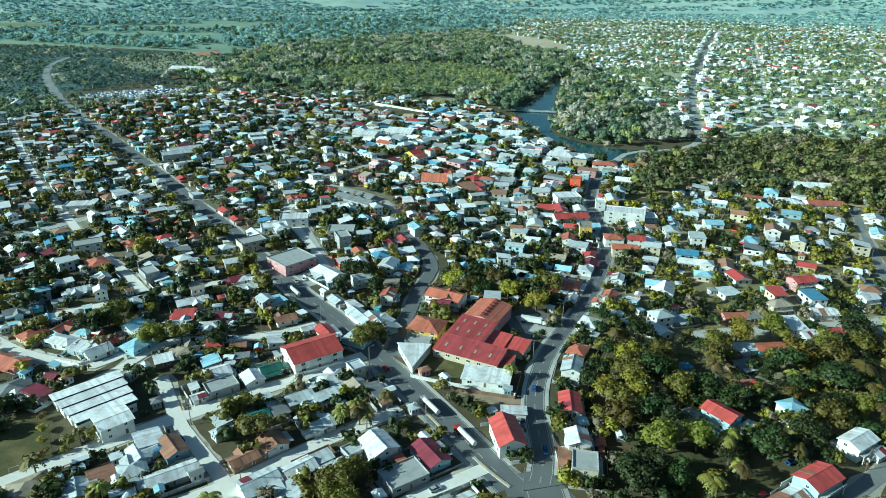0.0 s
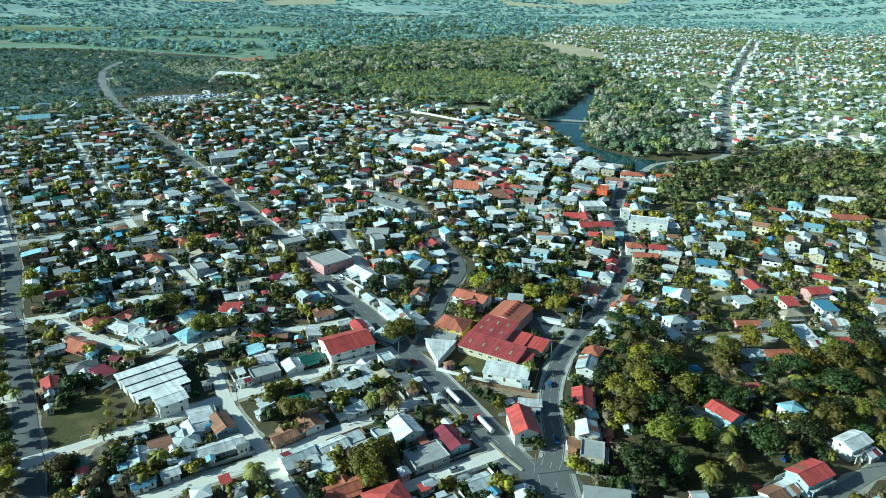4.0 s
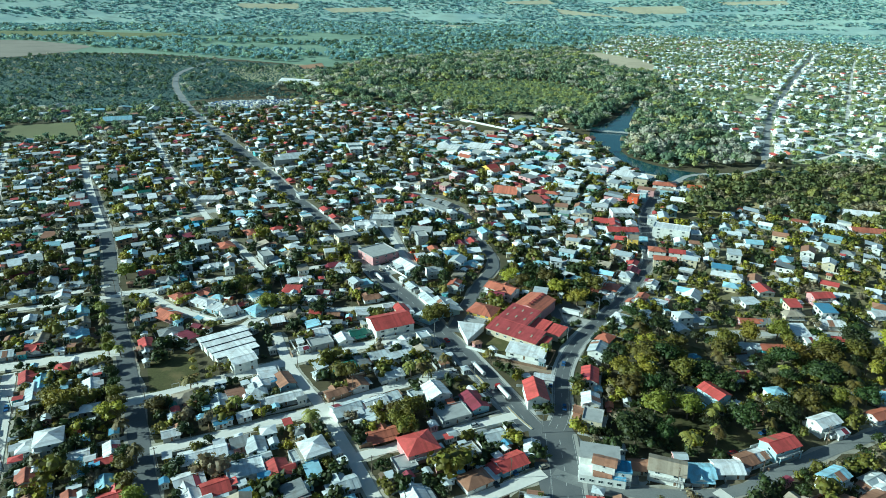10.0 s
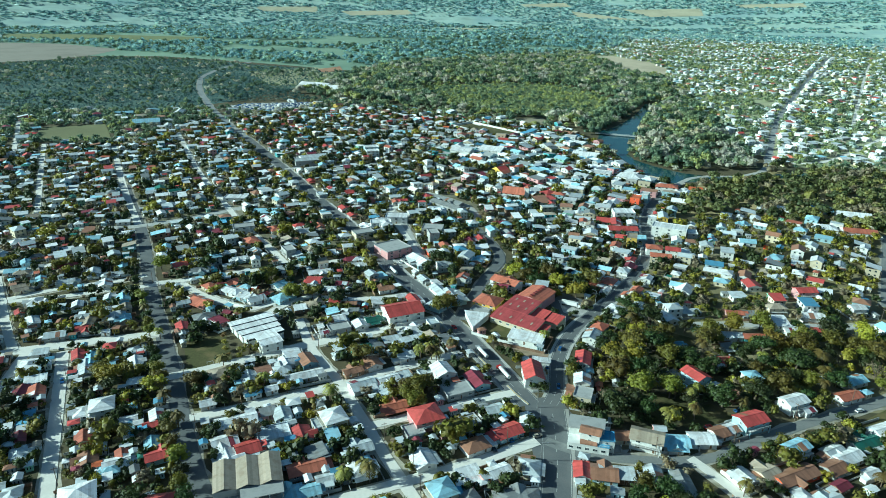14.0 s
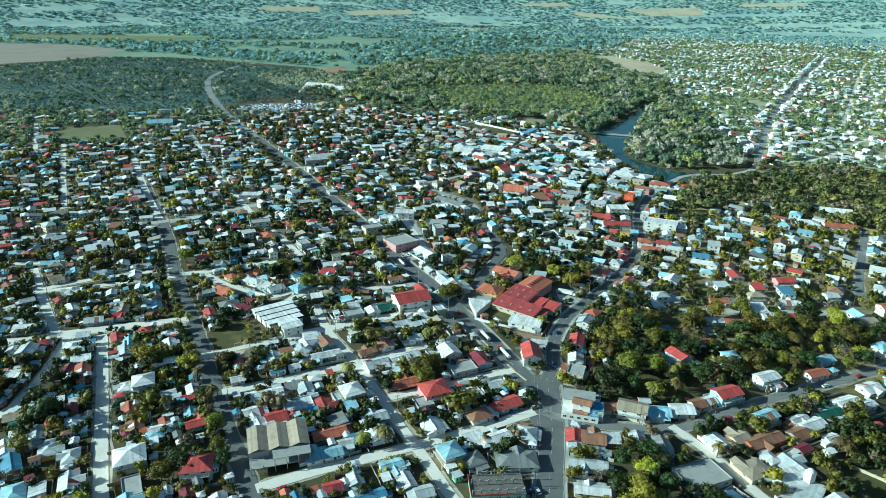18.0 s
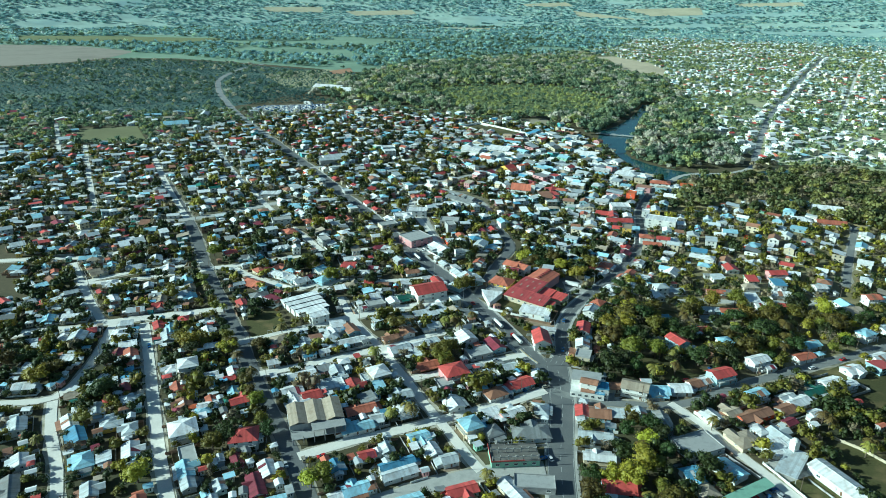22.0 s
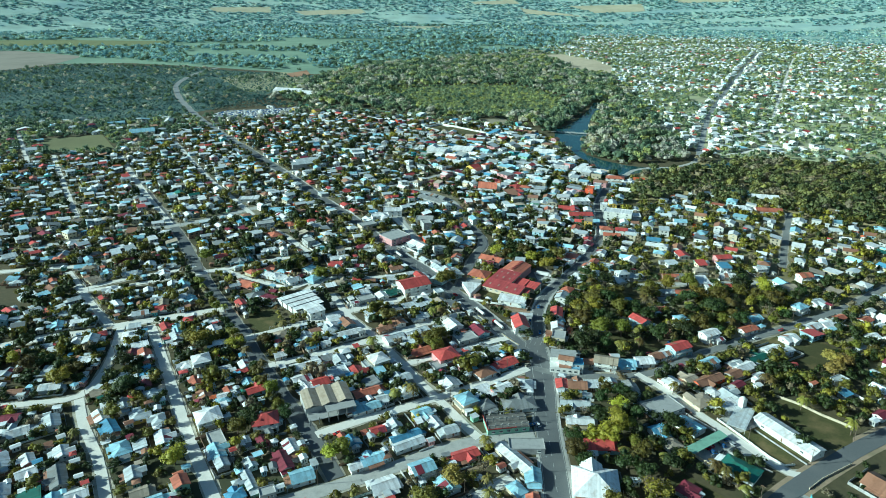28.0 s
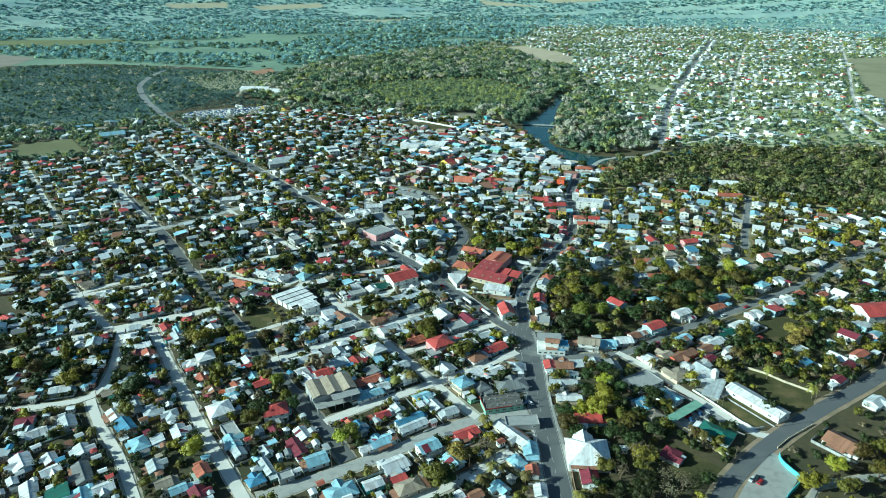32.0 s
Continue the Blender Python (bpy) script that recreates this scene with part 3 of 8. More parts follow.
EDGE = [(-763.5, 296.0), (-1020.7, 533.7), (-675.6, 583.3), (-559.8, 643.1), (-478.0, 629.8), (-415.5, 761.9), (-333.9, 756.1), (-171.5, 701.9), (-79.7, 661.8), (11.2, 601.4), (-75.2, 598.8), (-167.7, 622.4), (-309.2, 669.5), (-449.2, 567.0), (-515.3, 511.6), (-509.2, 382.5), (-599.9, 325.6)]
DOWNTOWN = [(-158.1, 433.6), (-108.5, 538.3), (3.2, 563.3), (51.4, 398.4), (110.9, 318.2), (127.3, 292.0), (65.5, 162.8), (52.9, 124.3), (17.9, 153.5), (-52.6, 284.5)]


# ---- houses joined where they are too many to count ----
def house_shape(w, d, h, roof, hip, rnd):
    """Verts, quads and a part code (0 wall, 1 roof, 2 opening) of a plain house about the origin."""
    o, rise = 0.5, min(w, d) * rnd.uniform(0.16, 0.24)
    v, q, k = [], [], []

    def add(pts, code):
        n = len(v)
        v.extend(pts)
        q.append((n, n + 1, n + 2, n + 3))
        k.append(code)
    a, b = w / 2, d / 2
    for p0, p1 in (((-a, -b), (a, -b)), ((a, -b), (a, b)), ((a, b), (-a, b)), ((-a, b), (-a, -b))):
        add([(*p0, 0), (*p1, 0), (*p1, h), (*p0, h)], 0)
        nx, ny = (p1[1] - p0[1]), -(p1[0] - p0[0])
        ln = math.hypot(nx, ny)
        nx, ny = nx / ln * 0.05, ny / ln * 0.05
        for s in range(int(h // 2.6)):
            for f in (0.22, 0.62):
                z = 1.0 + s * 2.8
                e = [(p0[0] + (p1[0] - p0[0]) * u + nx, p0[1] + (p1[1] - p0[1]) * u + ny) for u in (f, f + 0.14)]
                add([(*e[0], z), (*e[1], z), (*e[1], z + 1.2), (*e[0], z + 1.2)], 2)
    a, b = a + o, b + o
    if roof == "flat":
        add([(-a, -b, h + .1), (a, -b, h + .1), (a, b, h + .1), (-a, b, h + .1)], 1)
    elif roof == "shed":
        add([(-a, -b, h), (a, -b, h), (a, b, h + rise), (-a, b, h + rise)], 1)
        add([(-a, b, h + rise), (a, b, h + rise), (a, b - .3, h), (-a, b - .3, h)], 0)
    else:
        r = b if not hip else max(b - a, 0.2)
        top = h + rise
        add([(-a, -b, h - .1), (0, -r, top), (0, r, top), (-a, b, h - .1)], 1)
        add([(a, b, h - .1), (0, r, top), (0, -r, top), (a, -b, h - .1)], 1)
        c = 1 if hip else 0
        add([(-a, -b, h - .1), (a, -b, h - .1), (0, -r, top), (0, -r, top)], c)
        add([(a, b, h - .1), (-a, b, h - .1), (0, r, top), (0, r, top)], c)
    return np.array(v), np.array(q), np.array(k)


ROOF_KEYS, WALL_KEYS = list(ROOF_FAR), list(WALL_FAR)
ROOF_ODDS = dict(white=.35, zinc=.25, pale_blue=.10, blue=.03, red=.055, brick=.03, maroon=.025, rust=.045, tan=.03, green=.01, grey=.05, orange=.005)
WALL_ODDS = dict(white=.40, cream=.15, grey=.16, pale_blue=.09, pink=.04, green=.04, yellow=.03, brown=.05, orange=.01, teal=.03)


def house_field(name, pts, label, seed, small=6.5, large=12, turn=None, storeys=1.3, odds=None, walls=None):
    """Many houses as one joined piece."""
    rnd = random.Random(seed)
    vs, qs, ks, n = [], [], [], 0
    mats = [ROOF_FAR[k] for k in ROOF_KEYS] + [WALL_FAR[k] for k in WALL_KEYS] + [GLASS]
    for x, y in pts:
        w, d = rnd.uniform(small, large * .8), rnd.uniform(small, large)
        h = 3.0 if rnd.random() > storeys - 1 else 5.8
        v, q, k = house_shape(min(w, d), max(w, d), h, rnd.choice(("gable", "gable", "gable", "shed", "hip", "flat")), rnd.random() < .3, rnd)
        t = radians((street_gap(x, y)[1] if turn is None else turn) + rnd.choice((0, 90)) + rnd.uniform(-4, 4))
        v[:, :2] = v[:, :2] @ np.array(((math.cos(t), math.sin(t)), (-math.sin(t), math.cos(t)))) + (x, y)
        rk = ROOF_KEYS.index(rnd.choices(list(odds or ROOF_ODDS), list((odds or ROOF_ODDS).values()))[0])
        wk = WALL_KEYS.index(rnd.choices(list(walls or WALL_ODDS), list((walls or WALL_ODDS).values()))[0])
        ks.append(np.choose(k, (len(ROOF_KEYS) + wk, rk, len(ROOF_KEYS) + len(WALL_KEYS))))
        vs.append(v)
        qs.append(q + n)
        n += len(v)
        TAKEN.append((x, y, max(w, d) * .55))
    me = big_mesh(name, np.concatenate(vs), np.concatenate(qs), mats, np.concatenate(ks))
    return tagged(part(name, me, None), label, "houses", kind="stuff")


# ---- trees ----
def crown_arrays(seed, leaves, size, lobes=6, flat=0.8, dense=True):
    """Leaf clumps on the shells of several lobes, as loose quads; unit tree of height about 1."""
    rnd = np.random.RandomState(seed)
    c = np.stack([rnd.uniform(-.27, .27, lobes), rnd.uniform(-.27, .27, lobes), rnd.uniform(.45, .78, lobes)], 1)
    r = rnd.uniform(.17, .30, lobes)
    i = rnd.randint(0, lobes, leaves)
    way = rnd.normal(size=(leaves, 3))
    way[:, 2] = np.abs(way[:, 2]) * 1.1 - .35
    way /= np.linalg.norm(way, axis=1)[:, None]
    p = c[i] + way * r[i][:, None] * rnd.uniform(.72, 1.12, leaves)[:, None] * (1, 1, flat)
    nrm = way + rnd.normal(scale=.55, size=way.shape)
    nrm /= np.linalg.norm(nrm, axis=1)[:, None]
    u = np.cross(nrm, rnd.normal(size=way.shape))
    u /= np.linalg.norm(u, axis=1)[:, None]
    w = np.cross(nrm, u)
    s = size * rnd.uniform(.6, 1.35, leaves)[:, None]
    quad = np.stack([p - u * s, p - w * s * .8, p + u * s, p + w * s * .7 + nrm * s * .35], 1)
    verts = quad.reshape(-1, 3)
    faces = np.arange(len(verts)).reshape(-1, 4)
    if dense:                                    # inner mass of each lobe, low and rough
        vs, qs, n = [verts], [faces], len(verts)
        for k in range(lobes):
            ring = []
            for z, f in ((-.45, .66), (.45, .50)):
                ring += [(c[k][0] + math.cos(a) * r[k] * f * rnd.uniform(.8, 1.1), c[k][1] + math.sin(a) * r[k] * f * rnd.uniform(.8, 1.1), c[k][2] + z * r[k] * flat) for a in np.arange(6) * math.pi / 3]
            vs.append(np.array(ring))
            q = [(n + a * 6 + b, n + a * 6 + (b + 1) % 6, n + a * 6 + 6 + (b + 1) % 6, n + a * 6 + 6 + b) for a in (0,) for b in range(6)]
            q += [(n + 6, n + 7, n + 8, n + 9), (n + 9, n + 10, n + 11, n + 6)]
            qs.append(np.array(q))
            n += 12
        verts, faces = np.concatenate(vs), np.concatenate(qs)
    return verts, faces


def tree_field(name, pts, label, seed, low, high, kinds, leaves=34, size=.105, lobes=4, shade=None, spread=1.0, climb=False):
    """Many trees as one joined piece."""
    if not len(pts):
        return
    rnd = np.random.RandomState(seed)
    shapes = [crown_arrays(seed + i, leaves, size, lobes) for i in range(5)]
    keys = list(kinds)
    pick = rnd.choice(len(keys), len(pts), p=np.array(list(kinds.values())) / sum(kinds.values()))
    vs, qs, ks, n = [], [], [], 0
    which = rnd.randint(0, len(shapes), len(pts))
    for s, (v, q) in enumerate(shapes):
        sel = np.where(which == s)[0]
        if not len(sel):
            continue
        h = rnd.uniform(low, high, len(sel)) * rnd.choice((.7, 1, 1.15), len(sel))
        wide = h * rnd.uniform(.85, 1.25, len(sel)) * spread
        a = rnd.uniform(0, 6.28, len(sel))
        x = v[None, :, 0] * wide[:, None]
        y = v[None, :, 1] * wide[:, None]
        ca, sa = np.cos(a)[:, None], np.sin(a)[:, None]
        V = np.stack([x * ca - y * sa + pts[sel, 0:1], x * sa + y * ca + pts[sel, 1:2], v[None, :, 2] * h[:, None] - .22 * h[:, None] + (rise(pts[sel, 0:1], pts[sel, 1:2]) if climb else 0)], 2)
        Q = q[None] + (np.arange(len(sel)) * len(v))[:, None, None] + n
        vs.append(V.reshape(-1, 3))
        qs.append(Q.reshape(-1, 4))
        ks.append(np.repeat(pick[sel], len(q)))
        n += len(sel) * len(v)
    me = big_mesh(name, np.concatenate(vs), np.concatenate(qs), [(shade or LEAVES_FAR)[k] for k in keys], np.concatenate(ks))
    return tagged(part(name, me, None), label, "trees", kind="stuff")



# ---- single houses ----
def unit_window(w, h):
    """Two panes set back in one frame with a sill."""
    m = Mesh()
    f = 0.09
    xs, zs = (-w / 2, -w / 2 + f, -.035, .035, w / 2 - f, w / 2), (-.06, f, h - f, h)
    m.v = [(x, -.16 if k == 0 else -.07, z) for k, z in enumerate(zs) for x in xs]
    quads = [(k * 6 + i, k * 6 + i + 1, k * 6 + i + 7, k * 6 + i + 6) for k in range(3) for i in range(5) if not (k == 1 and i in (1, 3))]
    edge = list(range(6)) + [11, 17] + list(range(23, 17, -1)) + [12, 6]
    rim = len(m.v)
    m.v += [(m.v[e][0], .02, m.v[e][2]) for e in edge]
    n = len(edge)
    quads += [(edge[i], rim + i, rim + (i + 1) % n, edge[(i + 1) % n]) for i in range(n)]
    m.f, m.m = quads, [0] * len(quads)
    for i in (1, 3):
        hole = (6 + i, 7 + i, 13 + i, 12 + i)
        deep = len(m.v)
        m.v += [(m.v[e][0], -.02, m.v[e][2]) for e in hole]
        m.f += [(hole[k], hole[(k + 1) % 4], deep + (k + 1) % 4, deep + k) for k in range(4)] + [tuple(deep + k for k in range(4))]
        m.m += [0, 0, 0, 0, 1]
    return m.data("window", [WHITEPAINT, GLASS])


def unit_door():
    m = Mesh()
    m.box(-.55, -.06, 0, -.45, .02, 2.15)
    m.box(.45, -.06, 0, .55, .02, 2.15)
    m.box(-.45, -.06, 2.05, .45, .02, 2.15)
    m.box(-.45, -.03, 0, .45, .02, 2.05, 1)
    m.box(-.36, -.045, .2, .36, -.03, .95, 1)
    m.box(-.36, -.045, 1.1, .36, -.03, 1.9, 1)
    return m.data("door", [WHITEPAINT, WOOD])


WINDOW, WIDE_WINDOW, DOOR = unit_window(1.1, 1.15), unit_window(1.8, 1.2), unit_door()
WORD = dict(white="white-painted", zinc="galvanised zinc", pale_blue="pale blue", blue="bright blue", red="red", brick="brick-red", maroon="maroon", rust="rusty", tan="tan", green="dark green", grey="grey", orange="orange", cream="cream", pink="pink", yellow="yellow", brown="brown wooden", teal="turquoise")


def roof_mesh(a, b, h, style, rise, over=.55, t=.12):
    """Sheet roof over a box of half sizes a (long), b (short), eaves at h."""
    m = Mesh()
    A, B, T = a + over, b + over, h + rise
    e = h - rise * over / b if style in ("gable", "hip") else h
    if style == "gable":
        m.fold([(-B, e), (-.14, T - .04), (-.14, T + .07), (.14, T + .07), (.14, T - .04), (B, e)], -A, A, t)
    elif style == "hip":
        r, n = max(A - B, .15), len(m.v)
        up = [(-A, -B, e), (A, -B, e), (A, B, e), (-A, B, e), (-r, 0, T), (r, 0, T)]
        m.v += up + [(x, y, z - t) for x, y, z in up]
        faces = [(0, 1, 5, 4), (2, 3, 4, 5), (1, 2, 5), (3, 0, 4)]
        faces += [tuple(k + 6 for k in reversed(q)) for q in faces] + [(k, k + 6, (k + 1) % 4 + 6, (k + 1) % 4) for k in range(4)]
        m.f += [tuple(n + k for k in q) for q in faces]
        m.m += [0] * len(faces)
    elif style == "shed":
        m.slab([(-A, -B, h), (A, -B, h), (A, B, h + rise), (-A, B, h + rise)], t)
    else:
        m.box(-a - .12, -b - .12, h, a + .12, b + .12, h + .2)
        for s in (-1, 1):
            m.box(-a - .12, s * b - .12, h + .2, a + .12, s * b + .12, h + .65)
            m.box(s * a - .12, -b + .12, h + .2, s * a + .12, b - .12, h + .65)
    return m


def wall_mesh(a, b, h, style, rise):
    m = Mesh()
    m.box(-a - .06, -b - .06, 0, a + .06, b + .06, .35)
    m.box(-a, -b, .35, a, b, h)
    if style == "gable":
        for s in (-1, 1):
            p = [(s * a, -b, h), (s * a, b, h), (s * a, 0, h + rise)]
            m.face(p if s > 0 else p[::-1])
    elif style == "shed":
        for s in (-1, 1):
            p = [(s * a, -b, h), (s * a, b, h), (s * a, b, h + rise)]
            m.face(p if s > 0 else p[::-1])
        m.face([(a, b, h), (-a, b, h), (-a, b, h + rise), (a, b, h + rise)])
    return m


def extend(walls, sheets, at, turn, a, b, h, rise, style, r):
    """Adds a cross wing or a lean-to to a house, where the street leaves room."""
    c, s = math.cos(radians(turn)), math.sin(radians(turn))

    def room(x, y):
        return street_gap(at[0] + c * x - s * y, at[1] + s * x + c * y)[0] > .8
    if style in ("gable", "hip") and a > 3.6 and r.random() < .55:
        k, w, d = r.choice((-1, 1)), b * r.uniform(.5, .7), r.uniform(1.6, 3.2)
        x, up = r.uniform(-.45, .45) * a, h + rise * .72
        if room(x, k * (b + d)):
            walls.box(x - w, min(k * b, k * (b + d)), 0, x + w, max(k * b, k * (b + d)), h - .1)
            y = k * (b + d)
            q = [(x - w, y, h - .1), (x + w, y, h - .1), (x, y, up)]
            walls.face(q if k < 0 else q[::-1])
            sheets.fold([(-w - .4, h - .25), (0, up + .12), (w + .4, h - .25)], k * b * .1, y + k * .45, .1, 0, x)
    for k in (-1, 1):
        if r.random() < .5:
            d, w = r.uniform(1.8, 3.4), b * r.uniform(.55, 1.0)
            y = r.uniform(-1, 1) * (b - w)
            if room(k * (a + d), y):
                walls.box(min(k * a, k * (a + d)), y - w, 0, max(k * a, k * (a + d)), y + w, h - 1.0)
                q = [(k * a, y - w - .2, h - .3), (k * (a + d + .3), y - w - .2, h - .85), (k * (a + d + .3), y + w + .2, h - .85), (k * a, y + w + .2, h - .3)]
                sheets.slab(q if k > 0 else q[::-1], .09, r.choice((0, 1, 1)))


HOUSES = random.Random(5)
LOTS = []                       # house plots, for the fences


def house(at, long, short, style, colour, wall, storeys=1, across=False, turn=None, steep=.36, name="house", label="", plain=False, height=None, openings=True):
    """A house with its walls, roof, door, windows and perhaps a veranda; at is its middle."""
    r = HOUSES
    if turn is None:
        lack = short * .5 + .4 - street_gap(*at)[0]
        if lack > 0:                               # keeps the street clear
            gx, gy = (street_gap(at[0] + .5 * u, at[1] + .5 * v)[0] - street_gap(at[0] - .5 * u, at[1] - .5 * v)[0] for u, v in ((1, 0), (0, 1)))
            ln = max(math.hypot(gx, gy), .3)
            at = (at[0] + gx / ln * min(lack, 5), at[1] + gy / ln * min(lack, 5))
        turn = street_gap(*at)[1] + (90 if across else 0) + r.uniform(-2, 2)
    a, b, h = long / 2, short / 2, height or storeys * 2.65 + .15
    rise = {"gable": b * steep, "hip": b * steep, "shed": short * .13, "flat": 0}[style]
    if name == "house":
        name = "flat_roofed_house" if style == "flat" else "two_storey_house" if storeys > 1 else "cottage" if long < 9.5 else "villa" if style == "hip" else "house"
    LOTS.append((at, long, short, turn))
    kind = {"gable": "gabled", "hip": "hipped", "shed": "single-slope", "flat": "flat"}[style]
    size = ("two-storey " if storeys == 2 else "three-storey " if storeys == 3 else "small " if long < 8 else "long " if long > 15 else "")
    top = thing(name, pose(*at, 0, 0, 0, turn), label or f"{size}{WORD[wall]} house with {kind} {WORD[colour]} {'concrete' if style == 'flat' else 'sheet'} roof", "house")
    walls, sheets = wall_mesh(a, b, h, style, rise), roof_mesh(a, b, h, style, rise)
    if not plain and storeys == 1 and style != "flat":
        extend(walls, sheets, at, turn, a, b, h, rise, style, r)
    other = r.choice(("zinc", "rust", "white", "grey", colour))
    part("wall", walls, WALL[wall], top)
    roof = part("roof", sheets, [WALL["grey"] if style == "flat" and colour == "grey" else ROOF[colour], ROOF[other]], top)
    if style == "gable" and not plain and r.random() < .35:        # newer or rusted sheets in the slope
        s, x, w = r.choice((-1, 1)), r.uniform(-a, a * .4), r.uniform(1.5, 3.8)
        low, T = h - rise * .5 / b, h + rise
        p = [(x, s * (b + .5), low), (x + w, s * (b + .5), low), (x + w, s * .2, T - rise * .2 / b), (x, s * .2, T - rise * .2 / b)]
        m = Mesh()
        m.slab([(q[0], q[1], q[2] + .09) for q in (p if s < 0 else p[::-1])], .08)
        part("roof_sheet", m, ROOF[r.choice(("rust", "zinc", "white", "rust", "maroon"))], roof, "odd patch of newer or rusted sheet")
    TAKEN.append((*at, short * .55))
    if long > short * 1.3:
        c, s = math.cos(radians(turn)), math.sin(radians(turn))
        for k in (-1, 1):
            TAKEN.append((at[0] + c * k * (a - b * .8), at[1] + s * k * (a - b * .8), short * .5))
    if not openings:
        return top

    def seen_side(u, v):
        """Far houses have plain backs."""
        return at[1] < -60 or u * math.sin(radians(turn)) + v * math.cos(radians(turn)) < .3
    for f in range(storeys):
        z = .30 + f * 2.65
        n = max(1, min(3, int(long / 4.5)))
        for s in (-1, 1):
            for i in range(n):
                x = -a + (i + .5) * long / n
                if f == 0 and s == -1 and i == n // 2:
                    part("door", DOOR, None, top, at=pose(x, s * b, z, 0, 0, 0))
                    if n > 1:
                        continue
                    x += 1.6
                if (s == -1 or i != 1 or storeys > 1) and seen_side(0, s):
                    part("window", WIDE_WINDOW if long > 12 else WINDOW, None, top, at=pose(x, s * b, z + .95, 0, 0, 0 if s < 0 else 180))
            if seen_side(s, 0):
                part("window", WINDOW, None, top, at=pose(s * a, r.uniform(-.2, .2) * short, z + .95, 0, 0, 90 * s))
    if not plain and style != "flat" and storeys == 1 and long > 8 and r.random() < .4:
        s, w, dp = -1, long * r.uniform(.5, .95), r.uniform(1.6, 2.4)
        y0, y1 = s * (b + .5), s * (b + .5 + dp)
        m = Mesh()
        m.slab([(-w / 2, y1, h - .75), (w / 2, y1, h - .75), (w / 2, y0, h - .32), (-w / 2, y0, h - .32)], .08)
        v = part("veranda", m, ROOF[r.choice((colour, "zinc", "rust"))], top, "lean-to veranda roof")
        for k in range(3):
            m = Mesh()
            x = -w / 2 + .15 + k * (w - .3) / 2
            m.box(x - .07, y1 + .08, 0, x + .07, y1 + .22, h - .8)
            part("post", m, WOOD, v)
    if storeys == 2 and not plain:
        m = Mesh()
        m.box(-a * .9, -b - 1.6, 3.05, a * .9, -b, 3.2)
        bal = part("balcony", m, KERB, top)
        m = Mesh()
        m.box(-a * .9, -b - 1.6, 4.05, a * .9, -b - 1.53, 4.15)
        for i in range(9):
            x = -a * .9 + .04 + i * (a * 1.8 - .08) / 8
            m.box(x - .04, -b - 1.6, 3.2, x + .04, -b - 1.53, 4.05)
        part("railing", m, WHITEPAINT, bal)
        for x in (-a * .86, a * .86):
            m = Mesh()
            m.box(x - .12, -b - 1.55, 0, x + .12, -b - 1.3, 3.05)
            part("post", m, WALL[wall], bal)
    return top


house((-230.0, 88.8), 12.6, 9.9, "hip", "brick", "cream", 1)
house((-275.6, 98.0), 6.3, 5.4, "gable", "maroon", "white", 1)
house((-236.7, 60.1), 7.2, 5.4, "gable", "white", "white", 1)
house((-222.5, 53.4), 9.9, 6.3, "gable", "white", "pale_blue", 1)
house((-217.8, 69.9), 8.1, 5.4, "gable", "zinc", "grey", 1)
house((-225.7, 40.4), 5.4, 4.5, "gable", "zinc", "white", 1)
house((-249.4, 45.2), 9, 5.4, "shed", "zinc", "grey", 1)
house((-240.0, 30.1), 10.8, 6.3, "gable", "grey", "pale_blue", 1)
house((-234.4, 33.0), 4.5, 3.6, "gable", "blue", "teal", 1)
house((-221.2, 6.6), 8.1, 6.3, "hip", "brick", "cream", 1)
house((-204.1, 2.8), 14.4, 7.2, "hip", "white", "white", 1)
house((-197.6, 10.4), 6.3, 5.4, "hip", "pale_blue", "white", 1)
house((-182.2, 0.4), 6.3, 4.5, "gable", "red", "white", 1)
house((-184.3, -5.4), 9.9, 8.1, "gable", "zinc", "white", 1)
house((-165.3, -2.6), 9.9, 9, "hip", "pale_blue", "pale_blue", 1)
house((-178.1, 17.7), 9.9, 7.2, "gable", "pale_blue", "white", 1)
house((-215.0, -14.9), 12.6, 8.1, "gable", "brick", "pink", 1)
house((-192.9, -25.2), 4.5, 3.6, "gable", "maroon", "brown", 1)
house((-204.1, -34.1), 9, 9, "hip", "grey", "green", 1)
house((-193.7, 71.2), 11.3, 7.3, "flat", "grey", "grey", 2)
house((-181.0, 82.1), 9.9, 7.2, "hip", "tan", "white", 1)
house((-176.9, 91.3), 6.3, 5.4, "shed", "zinc", "grey", 1)
house((-186.2, 68.9), 8.1, 4.5, "shed", "zinc", "white", 1)
house((-185.8, 48.7), 12.6, 8.1, "gable", "zinc", "white", 1)
house((-160.4, 41.4), 14.4, 7.2, "gable", "white", "cream", 1)
house((-170.3, 61.1), 6.3, 5.4, "gable", "white", "white", 1)
house((-139.6, 56.9), 12.6, 7.2, "gable", "white", "green", 1)
house((-149.6, 71.0), 7.2, 7.2, "gable", "maroon", "brown", 1)
house((-142.9, 68.6), 7.2, 6.3, "hip", "white", "white", 1)
house((-139.9, 26.5), 7.2, 5.4, "gable", "maroon", "pink", 1)
house((-110.9, 24.2), 9, 6.3, "gable", "rust", "white", 1)
house((-101.8, 18.7), 6.3, 4.5, "gable", "white", "white", 1)
house((-136.3, 1.0), 6.3, 5.4, "gable", "red", "cream", 1)
house((-146.1, -6.1), 9, 8.1, "hip", "tan", "cream", 1)
house((-125.9, -0.5), 6.3, 4.5, "gable", "rust", "brown", 1)
house((-128.2, -21.6), 9, 8.1, "gable", "white", "white", 1)
house((-123.7, -31.1), 11.7, 8.1, "flat", "grey", "grey", 1)
